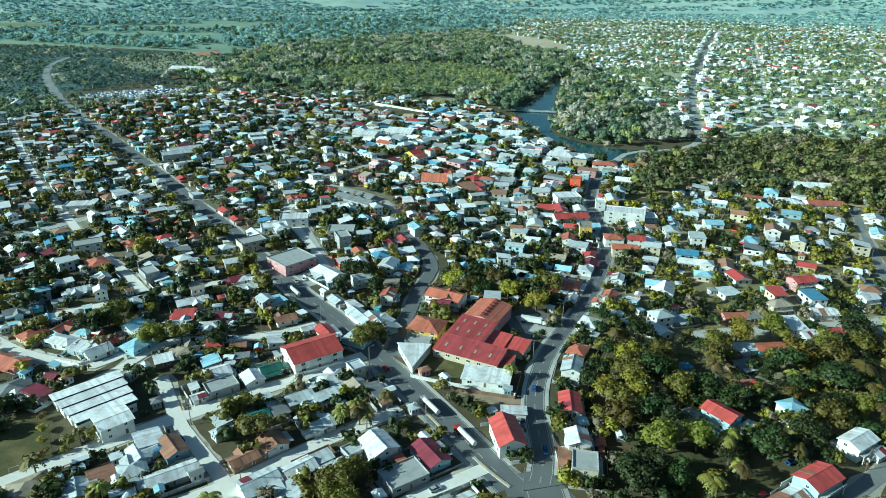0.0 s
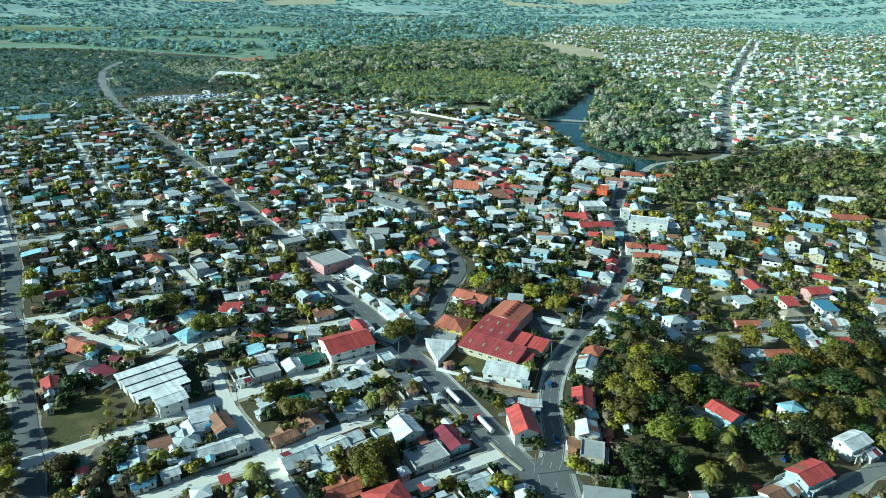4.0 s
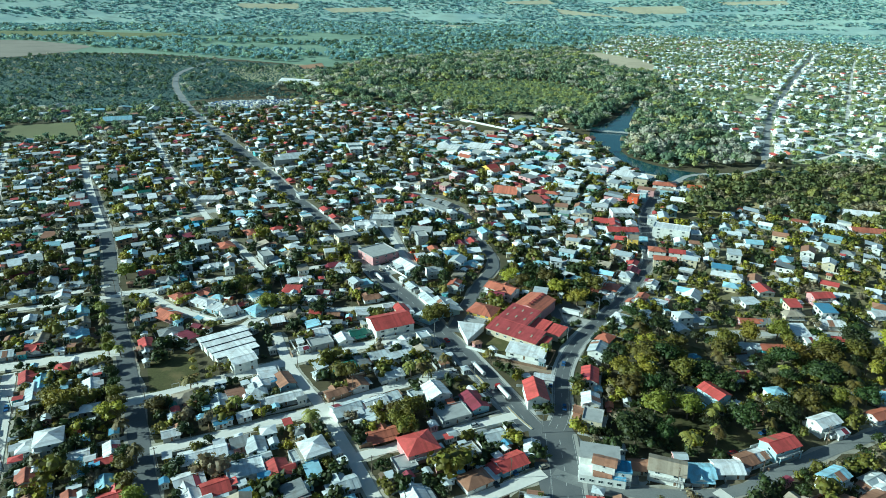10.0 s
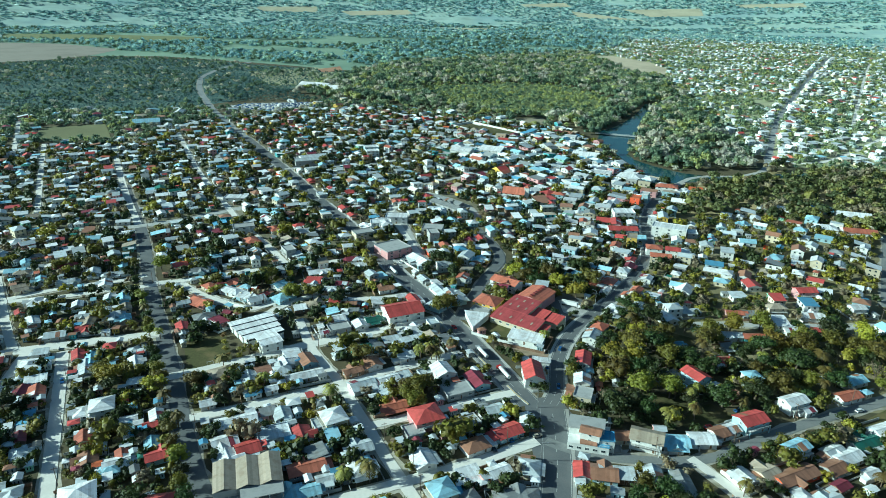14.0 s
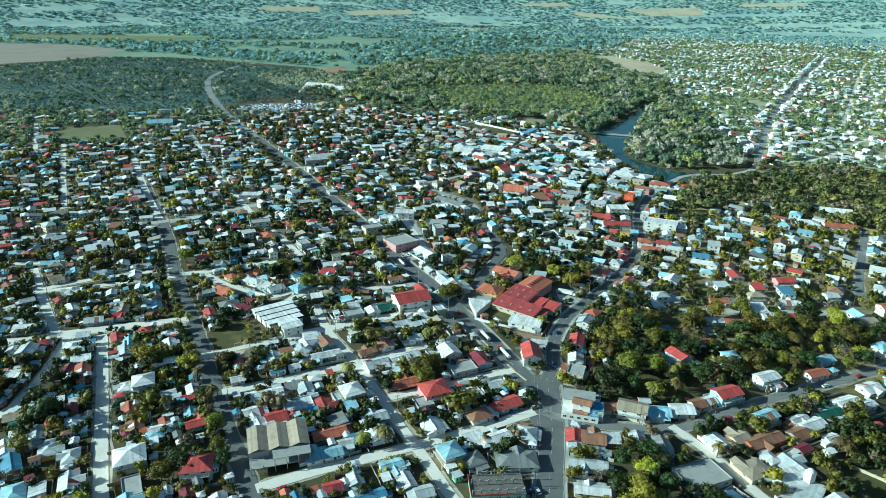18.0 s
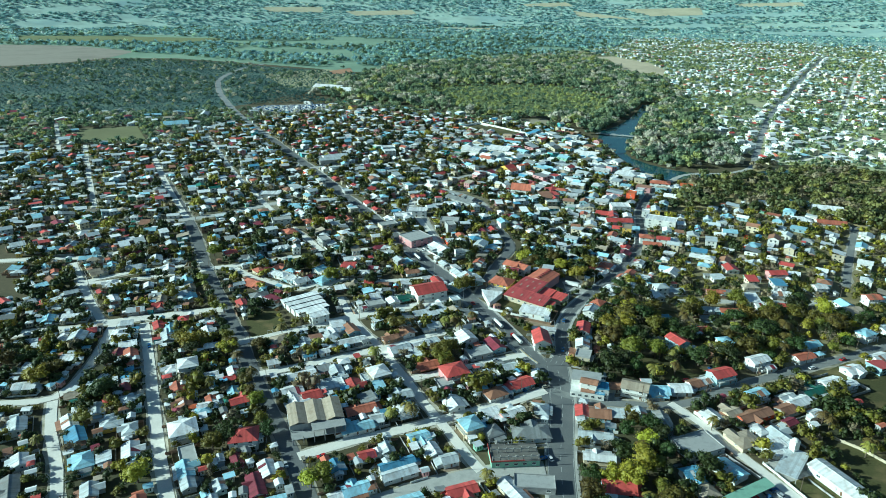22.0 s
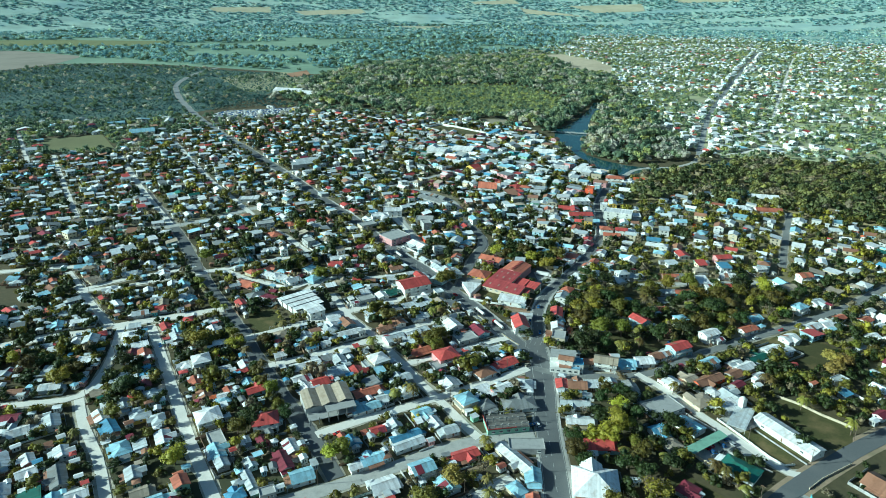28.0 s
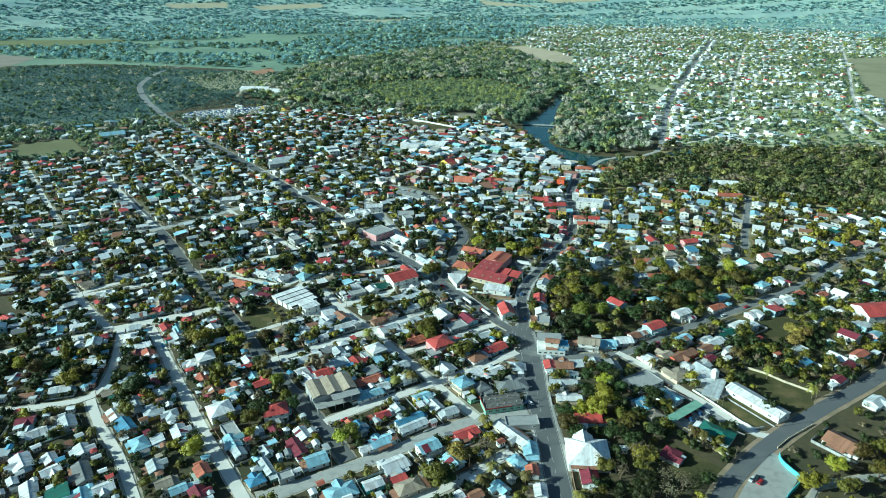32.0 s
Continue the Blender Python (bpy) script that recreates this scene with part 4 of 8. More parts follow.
house((-112.4, -26.4), 8.1, 7.2, "gable", "white", "white", 1, True)
house((-121.6, -9.8), 5.4, 3.6, "shed", "grey", "grey", 1)
house((-127.3, -42.5), 4.5, 3.6, "gable", "white", "white", 1)
house((-133.9, -32.5), 4.5, 2.7, "shed", "white", "white", 1)
house((-90.9, -39.6), 9.9, 5.4, "shed", "zinc", "grey", 1)
house((-81.7, -25.8), 10.8, 8.1, "hip", "white", "white", 1)
house((-72.3, -20.8), 6.5, 5.7, "flat", "zinc", "cream", 2)
house((-81.0, -37.0), 11.7, 4.5, "shed", "zinc", "white", 1)
house((-71.4, -29.2), 7.2, 6.3, "gable", "tan", "yellow", 1)
house((-62.5, -34.3), 10.8, 5.4, "shed", "grey", "grey", 1)
house((-98.0, -46.2), 9, 5.4, "shed", "grey", "pale_blue", 1, True)
house((-79.5, -56.4), 8.1, 7.2, "gable", "zinc", "white", 1)
house((-116.9, -52.8), 7.2, 4.5, "shed", "zinc", "grey", 1)
house((-95.6, -64.9), 8.1, 8.1, "gable", "rust", "white", 1, True)
house((-102.9, -73.8), 9, 5.4, "gable", "rust", "brown", 1)
house((-123.9, -81.1), 15.3, 6.3, "gable", "white", "grey", 1)
house((-138.9, -71.7), 8.1, 6.3, "gable", "white", "white", 1, True)
house((-129.0, -67.7), 10.8, 7.2, "gable", "rust", "pale_blue", 1)
house((-145.2, -82.7), 8.1, 7.2, "shed", "rust", "grey", 1, True)
house((-150.6, -88.7), 9, 7.2, "gable", "zinc", "grey", 1, True)
house((-166.1, -86.9), 10.8, 9, "hip", "tan", "white", 1)
house((-95.1, -84.5), 11.7, 9, "gable", "zinc", "white", 1)
house((-83.8, -78.2), 9.9, 7.2, "gable", "white", "pink", 1)
house((-83.5, -88.1), 8.1, 4.5, "shed", "zinc", "grey", 1)
house((-78.4, -73.9), 9, 4.5, "shed", "zinc", "white", 1)
house((-67.2, -68.6), 7.2, 5.4, "flat", "zinc", "grey", 1)
house((-58.8, -68.7), 10.5, 8.9, "gable", "white", "white", 2, True)
house((-49.8, -80.6), 13.5, 9.9, "flat", "grey", "grey", 1)
house((-41.5, -70.3), 12.6, 8.1, "gable", "maroon", "pale_blue", 1)
house((-103.8, 75.2), 12.6, 7.2, "gable", "zinc", "grey", 1)
house((-80.1, 65.6), 9.7, 7.3, "gable", "zinc", "white", 2, True)
house((-58.3, 84.1), 9, 6.3, "gable", "pale_blue", "white", 1)
house((-64.6, 46.2), 8.1, 6.5, "gable", "brick", "white", 2)
house((-76.6, 27.3), 16.2, 7.2, "gable", "zinc", "white", 1)
house((-67.5, 19.9), 18, 11.7, "gable", "zinc", "pale_blue", 1)
house((-80.7, 38.4), 9, 4.5, "shed", "white", "white", 1)
house((-92.5, 42.3), 8.1, 5.4, "gable", "zinc", "grey", 1)
house((-48.2, 4.6), 11.0, 5.6, "flat", "grey", "grey", 1, turn=-12, name="terrace_building", label="low building with a bare grey concrete terrace roof")
house((-34.7, 43.6), 9.7, 7.3, "gable", "brick", "cream", 2)
house((-14.0, 93.9), 8.1, 7.2, "hip", "pale_blue", "cream", 1)
house((3.5, 97.0), 7.2, 5.4, "gable", "white", "white", 1)
house((-26.0, 85.7), 7.2, 5.4, "gable", "pale_blue", "grey", 1)
house((18.7, 54.8), 10.8, 6.3, "gable", "brick", "white", 1)
house((29.8, 62.7), 10.8, 8.1, "hip", "brick", "white", 1)
house((23.3, 67.2), 7.3, 5.7, "gable", "white", "white", 2)
house((27.2, 48.3), 5.4, 4.5, "gable", "white", "white", 1)
house((41.6, 82.6), 8.1, 7.2, "hip", "zinc", "white", 1)
house((46.7, 92.2), 9, 5.4, "gable", "maroon", "white", 1)
house((47.8, 104.5), 8.1, 5.4, "gable", "red", "white", 1)
house((30.5, 22.4), 9, 8.1, "hip", "white", "white", 1)
house((45.4, 46.1), 7.3, 5.7, "gable", "brick", "white", 2)
house((38.7, 44.2), 5.4, 4.5, "gable", "brick", "white", 1)
house((44.7, 30.1), 6.3, 5.4, "gable", "white", "white", 1)
house((49.3, 23.4), 6.3, 3.6, "shed", "white", "white", 1)
house((54.1, 66.3), 7.3, 5.7, "gable", "white", "white", 2)
house((75.6, 84.7), 6.3, 5.4, "hip", "white", "cream", 1)
house((74.3, 26.7), 9.9, 5.4, "gable", "zinc", "grey", 1)
house((101.4, 29.8), 11.7, 5.4, "gable", "brick", "pink", 1)
house((109.3, 29.1), 6.3, 5.4, "shed", "grey", "grey", 1)
house((125.2, 37.6), 10.5, 7.3, "hip", "tan", "cream", 2)
house((145.3, 34.3), 11.7, 8.1, "gable", "white", "white", 1)
house((173.1, 45.4), 8.1, 6.5, "gable", "white", "white", 2)
house((184.1, 71.2), 7.2, 4.5, "gable", "white", "white", 1)
house((150.4, 65.8), 12.2, 8.1, "gable", "red", "pink", 2)
house((108.2, 86.4), 8.1, 6.5, "hip", "white", "white", 2)
house((155.5, 95.3), 8.1, 6.5, "hip", "white", "cream", 2)
house((140.5, 89.4), 8.1, 6.3, "gable", "zinc", "grey", 1)
house((136.2, 99.2), 8.1, 6.3, "hip", "tan", "cream", 1)
house((20.5, -2.8), 9, 7.2, "hip", "brick", "green", 1)
house((15.0, -18.9), 10.5, 7.3, "gable", "zinc", "white", 2)
house((61.3, -15.1), 4.5, 3.6, "gable", "blue", "pale_blue", 1)
house((92.1, 0.6), 10.8, 6.3, "gable", "zinc", "white", 1)
house((104.5, 0.8), 12.6, 6.3, "gable", "brick", "teal", 1)
house((124.7, 7.6), 8.1, 6.5, "gable", "white", "white", 2)
house((141.0, 14.8), 5.4, 3.6, "shed", "red", "brown", 1)
house((87.9, -13.3), 8.1, 4.5, "shed", "grey", "grey", 1)
house((82.1, -28.7), 7.2, 6.3, "gable", "red", "pink", 1)
house((9.6, -45.1), 12.2, 7.3, "gable", "red", "white", 2)
house((8.7, -65.0), 8.1, 7.3, "gable", "white", "white", 2)
house((8.9, -77.2), 8.9, 8.1, "flat", "grey", "cream", 2)
house((16.9, -64.2), 3.6, 2.7, "gable", "brick", "brown", 1)
house((3.5, -70.3), 4.5, 3.6, "shed", "rust", "brown", 1)
house((25.1, -59.0), 3.6, 2.7, "gable", "white", "white", 1)
house((47.3, -48.8), 5.4, 4.5, "gable", "brick", "brown", 1)
house((53.0, -47.6), 7.2, 5.4, "hip", "grey", "grey", 1)
house((63.7, -49.9), 11.3, 8.1, "gable", "red", "pale_blue", 2, True)
house((78.3, -61.1), 5.4, 4.5, "gable", "rust", "brown", 1)
house((71.4, -54.8), 5.4, 2.7, "shed", "white", "grey", 1)
house((104.4, -65.0), 11.3, 7.3, "gable", "white", "white", 2)
house((81.0, -83.6), 12.6, 8.6, "gable", "red", "pale_blue", 2, turn=30)
house((-294.6, -56.1), 10.8, 6.3, "gable", "white", "white", 1)
house((-309.6, -48.2), 6.3, 4.5, "gable", "red", "white", 1)
house((-278.8, -54.1), 4.5, 3.6, "gable", "rust", "brown", 1, True)
house((-271.2, -67.9), 9.9, 7.2, "gable", "zinc", "grey", 1)
house((-260.4, -58.6), 10.8, 5.4, "gable", "red", "white", 1)
house((-270.1, -45.5), 9, 5.4, "gable", "zinc", "grey", 1)
house((-263.4, -19.3), 9.9, 7.2, "gable", "pale_blue", "white", 1)
house((-254.2, -30.4), 8.1, 5.4, "gable", "tan", "cream", 1)
house((-246.0, -43.3), 8.1, 5.4, "gable", "pale_blue", "grey", 1)
house((-247.0, -60.0), 4.5, 3.6, "gable", "white", "white", 1)
house((-313.2, -3.5), 9, 5.4, "gable", "zinc", "white", 1)
house((-357.9, 6.5), 11.7, 7.2, "gable", "pale_blue", "white", 1)
house((-336.7, -16.7), 7.2, 5.4, "gable", "tan", "cream", 1, True)
house((-331.2, 18.1), 14.4, 5.4, "gable", "maroon", "white", 1)
house((-290.6, 13.1), 11.7, 4.5, "gable", "zinc", "white", 1)
house((-293.5, 25.4), 9, 5.4, "gable", "pale_blue", "cream", 1)
house((-205.2, -53.9), 3.6, 2.7, "gable", "white", "white", 1)
house((-245.1, -84.9), 9.9, 5.4, "gable", "red", "white", 1)
house((-236.3, -86.9), 12.6, 5.4, "gable", "pale_blue", "white", 1)
house((-233.2, -95.3), 14.4, 6.3, "gable", "zinc", "cream", 1)
house((-262.0, -98.8), 10.8, 8.1, "hip", "white", "white", 1)
house((-249.4, -119.5), 9, 5.4, "gable", "maroon", "brown", 1)
house((-211.6, -87.1), 12.6, 6.3, "gable", "white", "grey", 1)
house((-203.1, -125.1), 10.5, 9.7, "hip", "white", "white", 2)
house((-210.7, -128.5), 8.1, 6.3, "hip", "white", "white", 1)
house((-176.0, -131.7), 5.4, 4.5, "gable", "red", "white", 1, True)
house((-168.4, -142.8), 7.2, 5.4, "gable", "pale_blue", "brown", 1)
house((-198.3, -144.6), 8.1, 6.3, "gable", "brick", "white", 1)
house((-187.6, -156.7), 8.1, 7.2, "gable", "rust", "grey", 1)
house((-230.2, -137.5), 11.7, 4.5, "shed", "blue", "grey", 1)
house((-157.4, -116.0), 6.3, 5.4, "gable", "white", "grey", 1)
house((-136.3, -95.7), 5.4, 4.5, "gable", "white", "white", 1)
house((-143.5, -102.3), 4.5, 2.7, "gable", "blue", "white", 1)
house((-140.9, -122.7), 17.1, 8.1, "gable", "white", "grey", 1)
house((-123.3, -114.0), 8.1, 7.2, "gable", "zinc", "white", 1, True)
house((-129.9, -113.9), 6.3, 5.4, "shed", "grey", "pink", 1)
house((-121.7, -127.8), 13.5, 9.9, "flat", "zinc", "white", 1)
house((-110.0, -126.2), 9, 8.1, "gable", "red", "white", 1, True)
house((-128.2, -138.7), 9, 8.1, "gable", "red", "white", 1, True)
house((-133.5, -145.9), 9, 6.3, "gable", "white", "white", 1)
house((-99.4, -114.6), 10.5, 9.7, "hip", "white", "cream", 2)
house((-104.8, -118.0), 7.2, 5.4, "flat", "zinc", "grey", 1)
house((-100.2, -145.9), 14.4, 7.2, "gable", "brick", "grey", 1)
house((-99.8, -136.4), 8.1, 7.2, "shed", "grey", "grey", 1)
house((-78.6, -142.7), 9.9, 8.1, "hip", "white", "white", 1)
house((-90.8, -151.2), 6.3, 5.4, "gable", "zinc", "white", 1)
house((-82.4, -129.8), 8.1, 7.2, "gable", "zinc", "grey", 1, True)
house((-76.4, -99.3), 12.6, 5.4, "gable", "brick", "brown", 1)
house((-55.2, -134.1), 9.9, 8.1, "gable", "white", "white", 1, True)
house((-63.7, -115.3), 8.1, 8.1, "flat", "grey", "grey", 1)
house((-40.2, -107.7), 7.3, 7.3, "flat", "grey", "grey", 2)
house((-24.0, -108.1), 11.7, 8.1, "gable", "red", "pale_blue", 1)
house((-36.2, -120.3), 10.8, 8.1, "hip", "rust", "white", 1)
house((-31.0, -93.1), 8.1, 6.3, "gable", "zinc", "white", 1)
house((-13.7, -130.0), 9, 8.1, "hip", "zinc", "cream", 1)
house((10.2, -112.2), 8.1, 4.9, "gable", "rust", "white", 3)
house((17.3, -110.8), 6.5, 6.5, "flat", "blue", "white", 2)
house((25.1, -102.6), 8.1, 6.3, "gable", "rust", "cream", 1)
house((34.4, -104.6), 13, 9, "gable", "tan", "white", 2, turn=-12)
house((46.4, -102.4), 10.6, 8, "gable", "pale_blue", "white", 1, turn=5)
house((57.8, -98.6), 10.2, 8, "gable", "white", "white", 1, turn=9)
house((66.2, -92.6), 6.6, 7, "gable", "rust", "white", 1, turn=30)
house((71.9, -89.0), 5.4, 6, "gable", "white", "white", 1, turn=31)
house((7.1, -128.4), 8.1, 6.3, "gable", "red", "white", 1)
house((15.6, -128.0), 9.9, 9, "gable", "rust", "pale_blue", 1)
house((23.4, -127.7), 7.2, 6.3, "shed", "zinc", "brown", 1)
house((34.8, -126.1), 9.9, 6.3, "gable", "zinc", "grey", 1, True)
house((66.2, -123.2), 9, 8.1, "gable", "white", "white", 1)
house((79.6, -116.5), 8.1, 7.2, "gable", "tan", "cream", 1)
house((110.2, -97.5), 9, 6.3, "gable", "zinc", "grey", 1)
house((114.9, -100.2), 12.6, 7.2, "gable", "white", "white", 1)
house((132.6, -52.3), 11.7, 6.3, "gable", "brick", "white", 1)
house((141.0, -36.8), 10.8, 7.2, "gable", "pale_blue", "white", 1)
house((111.0, -70.1), 5.4, 4.5, "gable", "white", "white", 1)
house((106.9, -108.4), 9, 7.2, "gable", "rust", "grey", 1)
house((167.5, 16.0), 9, 6.3, "hip", "white", "white", 1)
house((12.7, -146.3), 15.3, 5.4, "gable", "zinc", "white", 1, True)
house((13.6, -161.8), 13.5, 5.4, "gable", "white", "cream", 1, True)
house((20.7, -178.6), 13.5, 10.8, "gable", "red", "pale_blue", 1, True)
house((-45.2, -151.0), 9.7, 8.9, "hip", "pale_blue", "cream", 2)
house((-35.0, -151.9), 8.1, 8.1, "hip", "grey", "grey", 1)
house((-14.1, -183.2), 17.1, 8.1, "flat", "grey", "grey", 1, True)
house((-19.4, -193.5), 24.3, 6.3, "gable", "white", "cream", 1, True)
house((-43.5, -192.9), 12.6, 6.3, "gable", "red", "white", 1)
house((45.7, -129.9), 14.4, 6.3, "gable", "grey", "pale_blue", 1, True)
house((98.2, -131.8), 12.6, 7.2, "gable", "zinc", "pale_blue", 1)
house((89.3, -128.2), 7.2, 5.4, "hip", "white", "white", 1)
house((90.1, -115.9), 18.9, 7.2, "gable", "rust", "orange", 1)
house((94.5, -100.6), 10.5, 6.5, "gable", "pale_blue", "white", 2)
house((125.9, -88.8), 13.5, 6.3, "gable", "green", "white", 1)
house((138.0, -78.4), 12.6, 8.1, "gable", "white", "white", 1)
house((154.6, -62.4), 9.9, 8.1, "gable", "white", "white", 1)
house((120.2, -109.2), 6.3, 4.5, "gable", "white", "white", 1)
house((105.4, -119.2), 6.3, 4.5, "gable", "maroon", "brown", 1)
house((177.1, -20.5), 9.7, 7.3, "hip", "pale_blue", "white", 2)
house((194.2, -6.9), 9, 7.2, "gable", "zinc", "white", 1)
house((175.5, -45.1), 10.8, 7.2, "gable", "white", "white", 1)
house((186.4, -41.0), 8.1, 7.2, "gable", "white", "white", 1)
house((182.5, 12.9), 15.3, 9, "shed", "tan", "cream", 1)
house((201.9, 34.0), 9.7, 8.1, "gable", "brick", "white", 2)
house((14.1, -223.1), 12.3, 7.7, "gable", "maroon", "white", 1)
house((-11.7, -205.1), 9.2, 6.9, "gable", "pale_blue", "white", 1)
house((-12.3, -220.7), 6.2, 5.4, "gable", "brick", "white", 1)
house((-9.3, -233.9), 6.9, 5.4, "gable", "white", "white", 1)
house((-50.2, -214.1), 9.2, 8.5, "gable", "pale_blue", "white", 1, True)
house((56.5, -207.4), 8.5, 7.7, "hip", "maroon", "grey", 1)
house((180.3, -162.8), 9.2, 7.7, "gable", "zinc", "white", 1)
house((170.9, -141.5), 6.9, 5.4, "gable", "maroon", "white", 1)
house((183.6, -125.6), 9.2, 6.2, "gable", "maroon", "pale_blue", 1)
house((194.8, -118.2), 10.4, 6.2, "gable", "brick", "white", 2)
house((222.2, -88.8), 7.7, 6.2, "gable", "pale_blue", "pink", 1)
house((164.3, -109.3), 8.5, 6.2, "flat", "zinc", "grey", 1)
house((161.1, -123.3), 6.2, 4.6, "shed", "blue", "grey", 1)
house((194.1, -69.6), 7.7, 4.6, "gable", "zinc", "grey", 1)
house((207.3, -55.7), 10, 6.2, "gable", "white", "white", 1)
house((193.2, -41.2), 7.7, 6.2, "hip", "zinc", "white", 1)
house((215.1, -31.9), 8.5, 6.2, "gable", "brick", "white", 1)
house((222.8, -19.1), 10.8, 4.6, "gable", "white", "white", 1)
house((220.6, -39.8), 6.2, 4.6, "gable", "white", "white", 1)
house((199.6, -30.1), 6.9, 5.4, "gable", "brick", "white", 1)
house((147.7, -77.9), 6.9, 4.6, "gable", "white", "white", 1)
house((-51.8, -174.6), 6.9, 6.2, "gable", "zinc", "white", 1)
house((-39.6, -236.8), 6.2, 4.6, "gable", "rust", "white", 1)
house((-48.1, -238.2), 6.2, 5.4, "gable", "white", "grey", 1)
house((-384.8, 16.0), 10, 10, "hip", "brick", "brown", 1)
house((-376.1, -16.6), 9.2, 5.4, "gable", "pale_blue", "white", 1)
house((-363.7, -23.3), 6.2, 4.6, "gable", "brick", "white", 1)
house((-350.7, 2.7), 9.2, 6.2, "hip", "tan", "white", 1)
house((-329.4, -23.1), 7.7, 5.4, "gable", "tan", "cream", 1)
house((-349.1, -82.8), 6.9, 4.6, "gable", "white", "white", 1)
house((-316.7, -88.8), 9.2, 6.2, "gable", "pale_blue", "grey", 1, True)
house((-304.6, -82.4), 11.6, 5.4, "gable", "white", "pale_blue", 1)
house((-321.6, -66.1), 10.8, 3.9, "gable", "zinc", "grey", 1)
house((-306.3, -115.5), 6.2, 5.4, "gable", "zinc", "grey", 1)
house((-280.5, -109.8), 9.7, 8.3, "gable", "zinc", "grey", 2)
house((-275.6, -157.3), 10.8, 6.9, "gable", "white", "white", 1)
house((-217.3, -115.8), 6.2, 5.4, "hip", "tan", "grey", 1)
house((-224.4, -149.7), 6.9, 4.6, "gable", "maroon", "brown", 1)
house((-232.8, -180.5), 10, 6.2, "gable", "white", "white", 1)
house((-222.7, -188.6), 12.3, 6.2, "gable", "blue", "white", 1)
house((-254.9, -187.5), 10.8, 7.7, "gable", "zinc", "white", 1)
house((-278.3, -186.2), 8.5, 6.2, "gable", "maroon", "white", 1)
house((-201.8, -180.1), 9.2, 6.2, "hip", "zinc", "grey", 1)
house((-192.0, -194.5), 10.8, 6.9, "gable", "white", "cream", 1)
house((-208.7, -203.8), 10.8, 7.7, "hip", "pale_blue", "pale_blue", 1)
house((-200.8, -200.7), 6.2, 5.4, "shed", "zinc", "grey", 1)
house((-235.1, -209.1), 8.5, 6.2, "gable", "white", "white", 1)
house((-260.0, -218.8), 11.6, 8.5, "gable", "white", "white", 1)
house((-247.6, -215.8), 7.7, 5.4, "gable", "white", "pink", 1)
house((-226.3, -225.4), 15.4, 6.9, "gable", "grey", "grey", 1)
house((-193.6, -220.4), 8.5, 6.2, "gable", "zinc", "grey", 1)
house((-184.5, -231.9), 6.9, 6.9, "gable", "tan", "cream", 1, True)
house((-168.0, -226.0), 7.6, 6.2, "gable", "brick", "green", 2)
house((-165.9, -237.8), 8.5, 6.9, "gable", "maroon", "pink", 1)
house((-211.1, -235.3), 8.5, 6.9, "gable", "white", "white", 1, True)
house((-243.7, -239.1), 14.6, 6.9, "gable", "white", "white", 1)
house((-256.3, -231.9), 5.4, 3.9, "gable", "white", "white", 1)
house((-161.8, -201.6), 10.8, 6.2, "gable", "pale_blue", "white", 1)
house((-165.8, -192.5), 12.3, 6.9, "flat", "grey", "grey", 1)
house((-156.7, -208.8), 8.5, 5.4, "gable", "zinc", "grey", 1)
house((-143.1, -191.6), 6.2, 4.6, "gable", "maroon", "grey", 1)
house((-150.9, -192.3), 4.6, 3.1, "gable", "white", "white", 1)
house((-127.5, -195.0), 10, 6.2, "gable", "white", "grey", 1)
house((-128.0, -205.5), 13.1, 6.2, "gable", "maroon", "white", 1)
house((-139.4, -219.6), 12.3, 3.9, "gable", "zinc", "green", 1)
house((-116.6, -214.3), 10, 8.5, "gable", "pale_blue", "white", 1)
house((-126.9, -229.2), 6.9, 5.4, "flat", "grey", "grey", 1)
house((-93.5, -159.3), 6.9, 6.2, "gable", "pale_blue", "white", 1)
house((-100.7, -161.3), 9.2, 7.7, "hip", "pale_blue", "white", 1)
house((-88.1, -178.5), 6.9, 5.4, "gable", "red", "white", 1)
house((-80.5, -172.3), 6.9, 5.4, "gable", "zinc", "white", 1, True)
house((-99.0, -188.4), 7.7, 6.9, "gable", "blue", "grey", 1)
house((-73.6, -181.6), 15.4, 4.6, "gable", "blue", "white", 1)
house((-71.2, -187.3), 15.4, 5.4, "gable", "zinc", "white", 1)
house((-85.5, -201.9), 10.8, 6.9, "gable", "pale_blue", "white", 1)
house((-92.5, -206.9), 6.2, 4.6, "gable", "white", "white", 1)
house((-62.3, -206.6), 10.4, 8.3, "gable", "pale_blue", "white", 2)
house((-78.3, -217.2), 11.6, 9.2, "gable", "white", "white", 1)
house((-69.3, -233.0), 12.3, 8.5, "hip", "tan", "cream", 1)
house((-74.7, -227.6), 6.9, 3.9, "shed", "red", "brown", 1)
house((-100.8, -235.9), 13.9, 8.5, "hip", "pale_blue", "white", 1)
house((-60.0, -169.6), 8.5, 5.4, "gable", "white", "white", 1)
house((-238.9, 138.9), 14.4, 6.3, "gable", "white", "white", 1)
house((-224.2, 116.4), 11.7, 7.2, "hip", "brick", "white", 1)
house((-327.1, 232.5), 8.1, 7.2, "hip", "brick", "cream", 1)
house((-310.4, 227.9), 7.2, 4.5, "gable", "zinc", "grey", 1)
house((-291.1, 223.4), 8.1, 5.4, "gable", "zinc", "grey", 1)
house((-287.3, 259.7), 11.7, 5.4, "gable", "zinc", "cream", 1)
house((-259.6, 219.3), 8.1, 6.3, "gable", "white", "white", 1)
house((-301.6, 248.5), 9.9, 4.5, "gable", "zinc", "grey", 1)
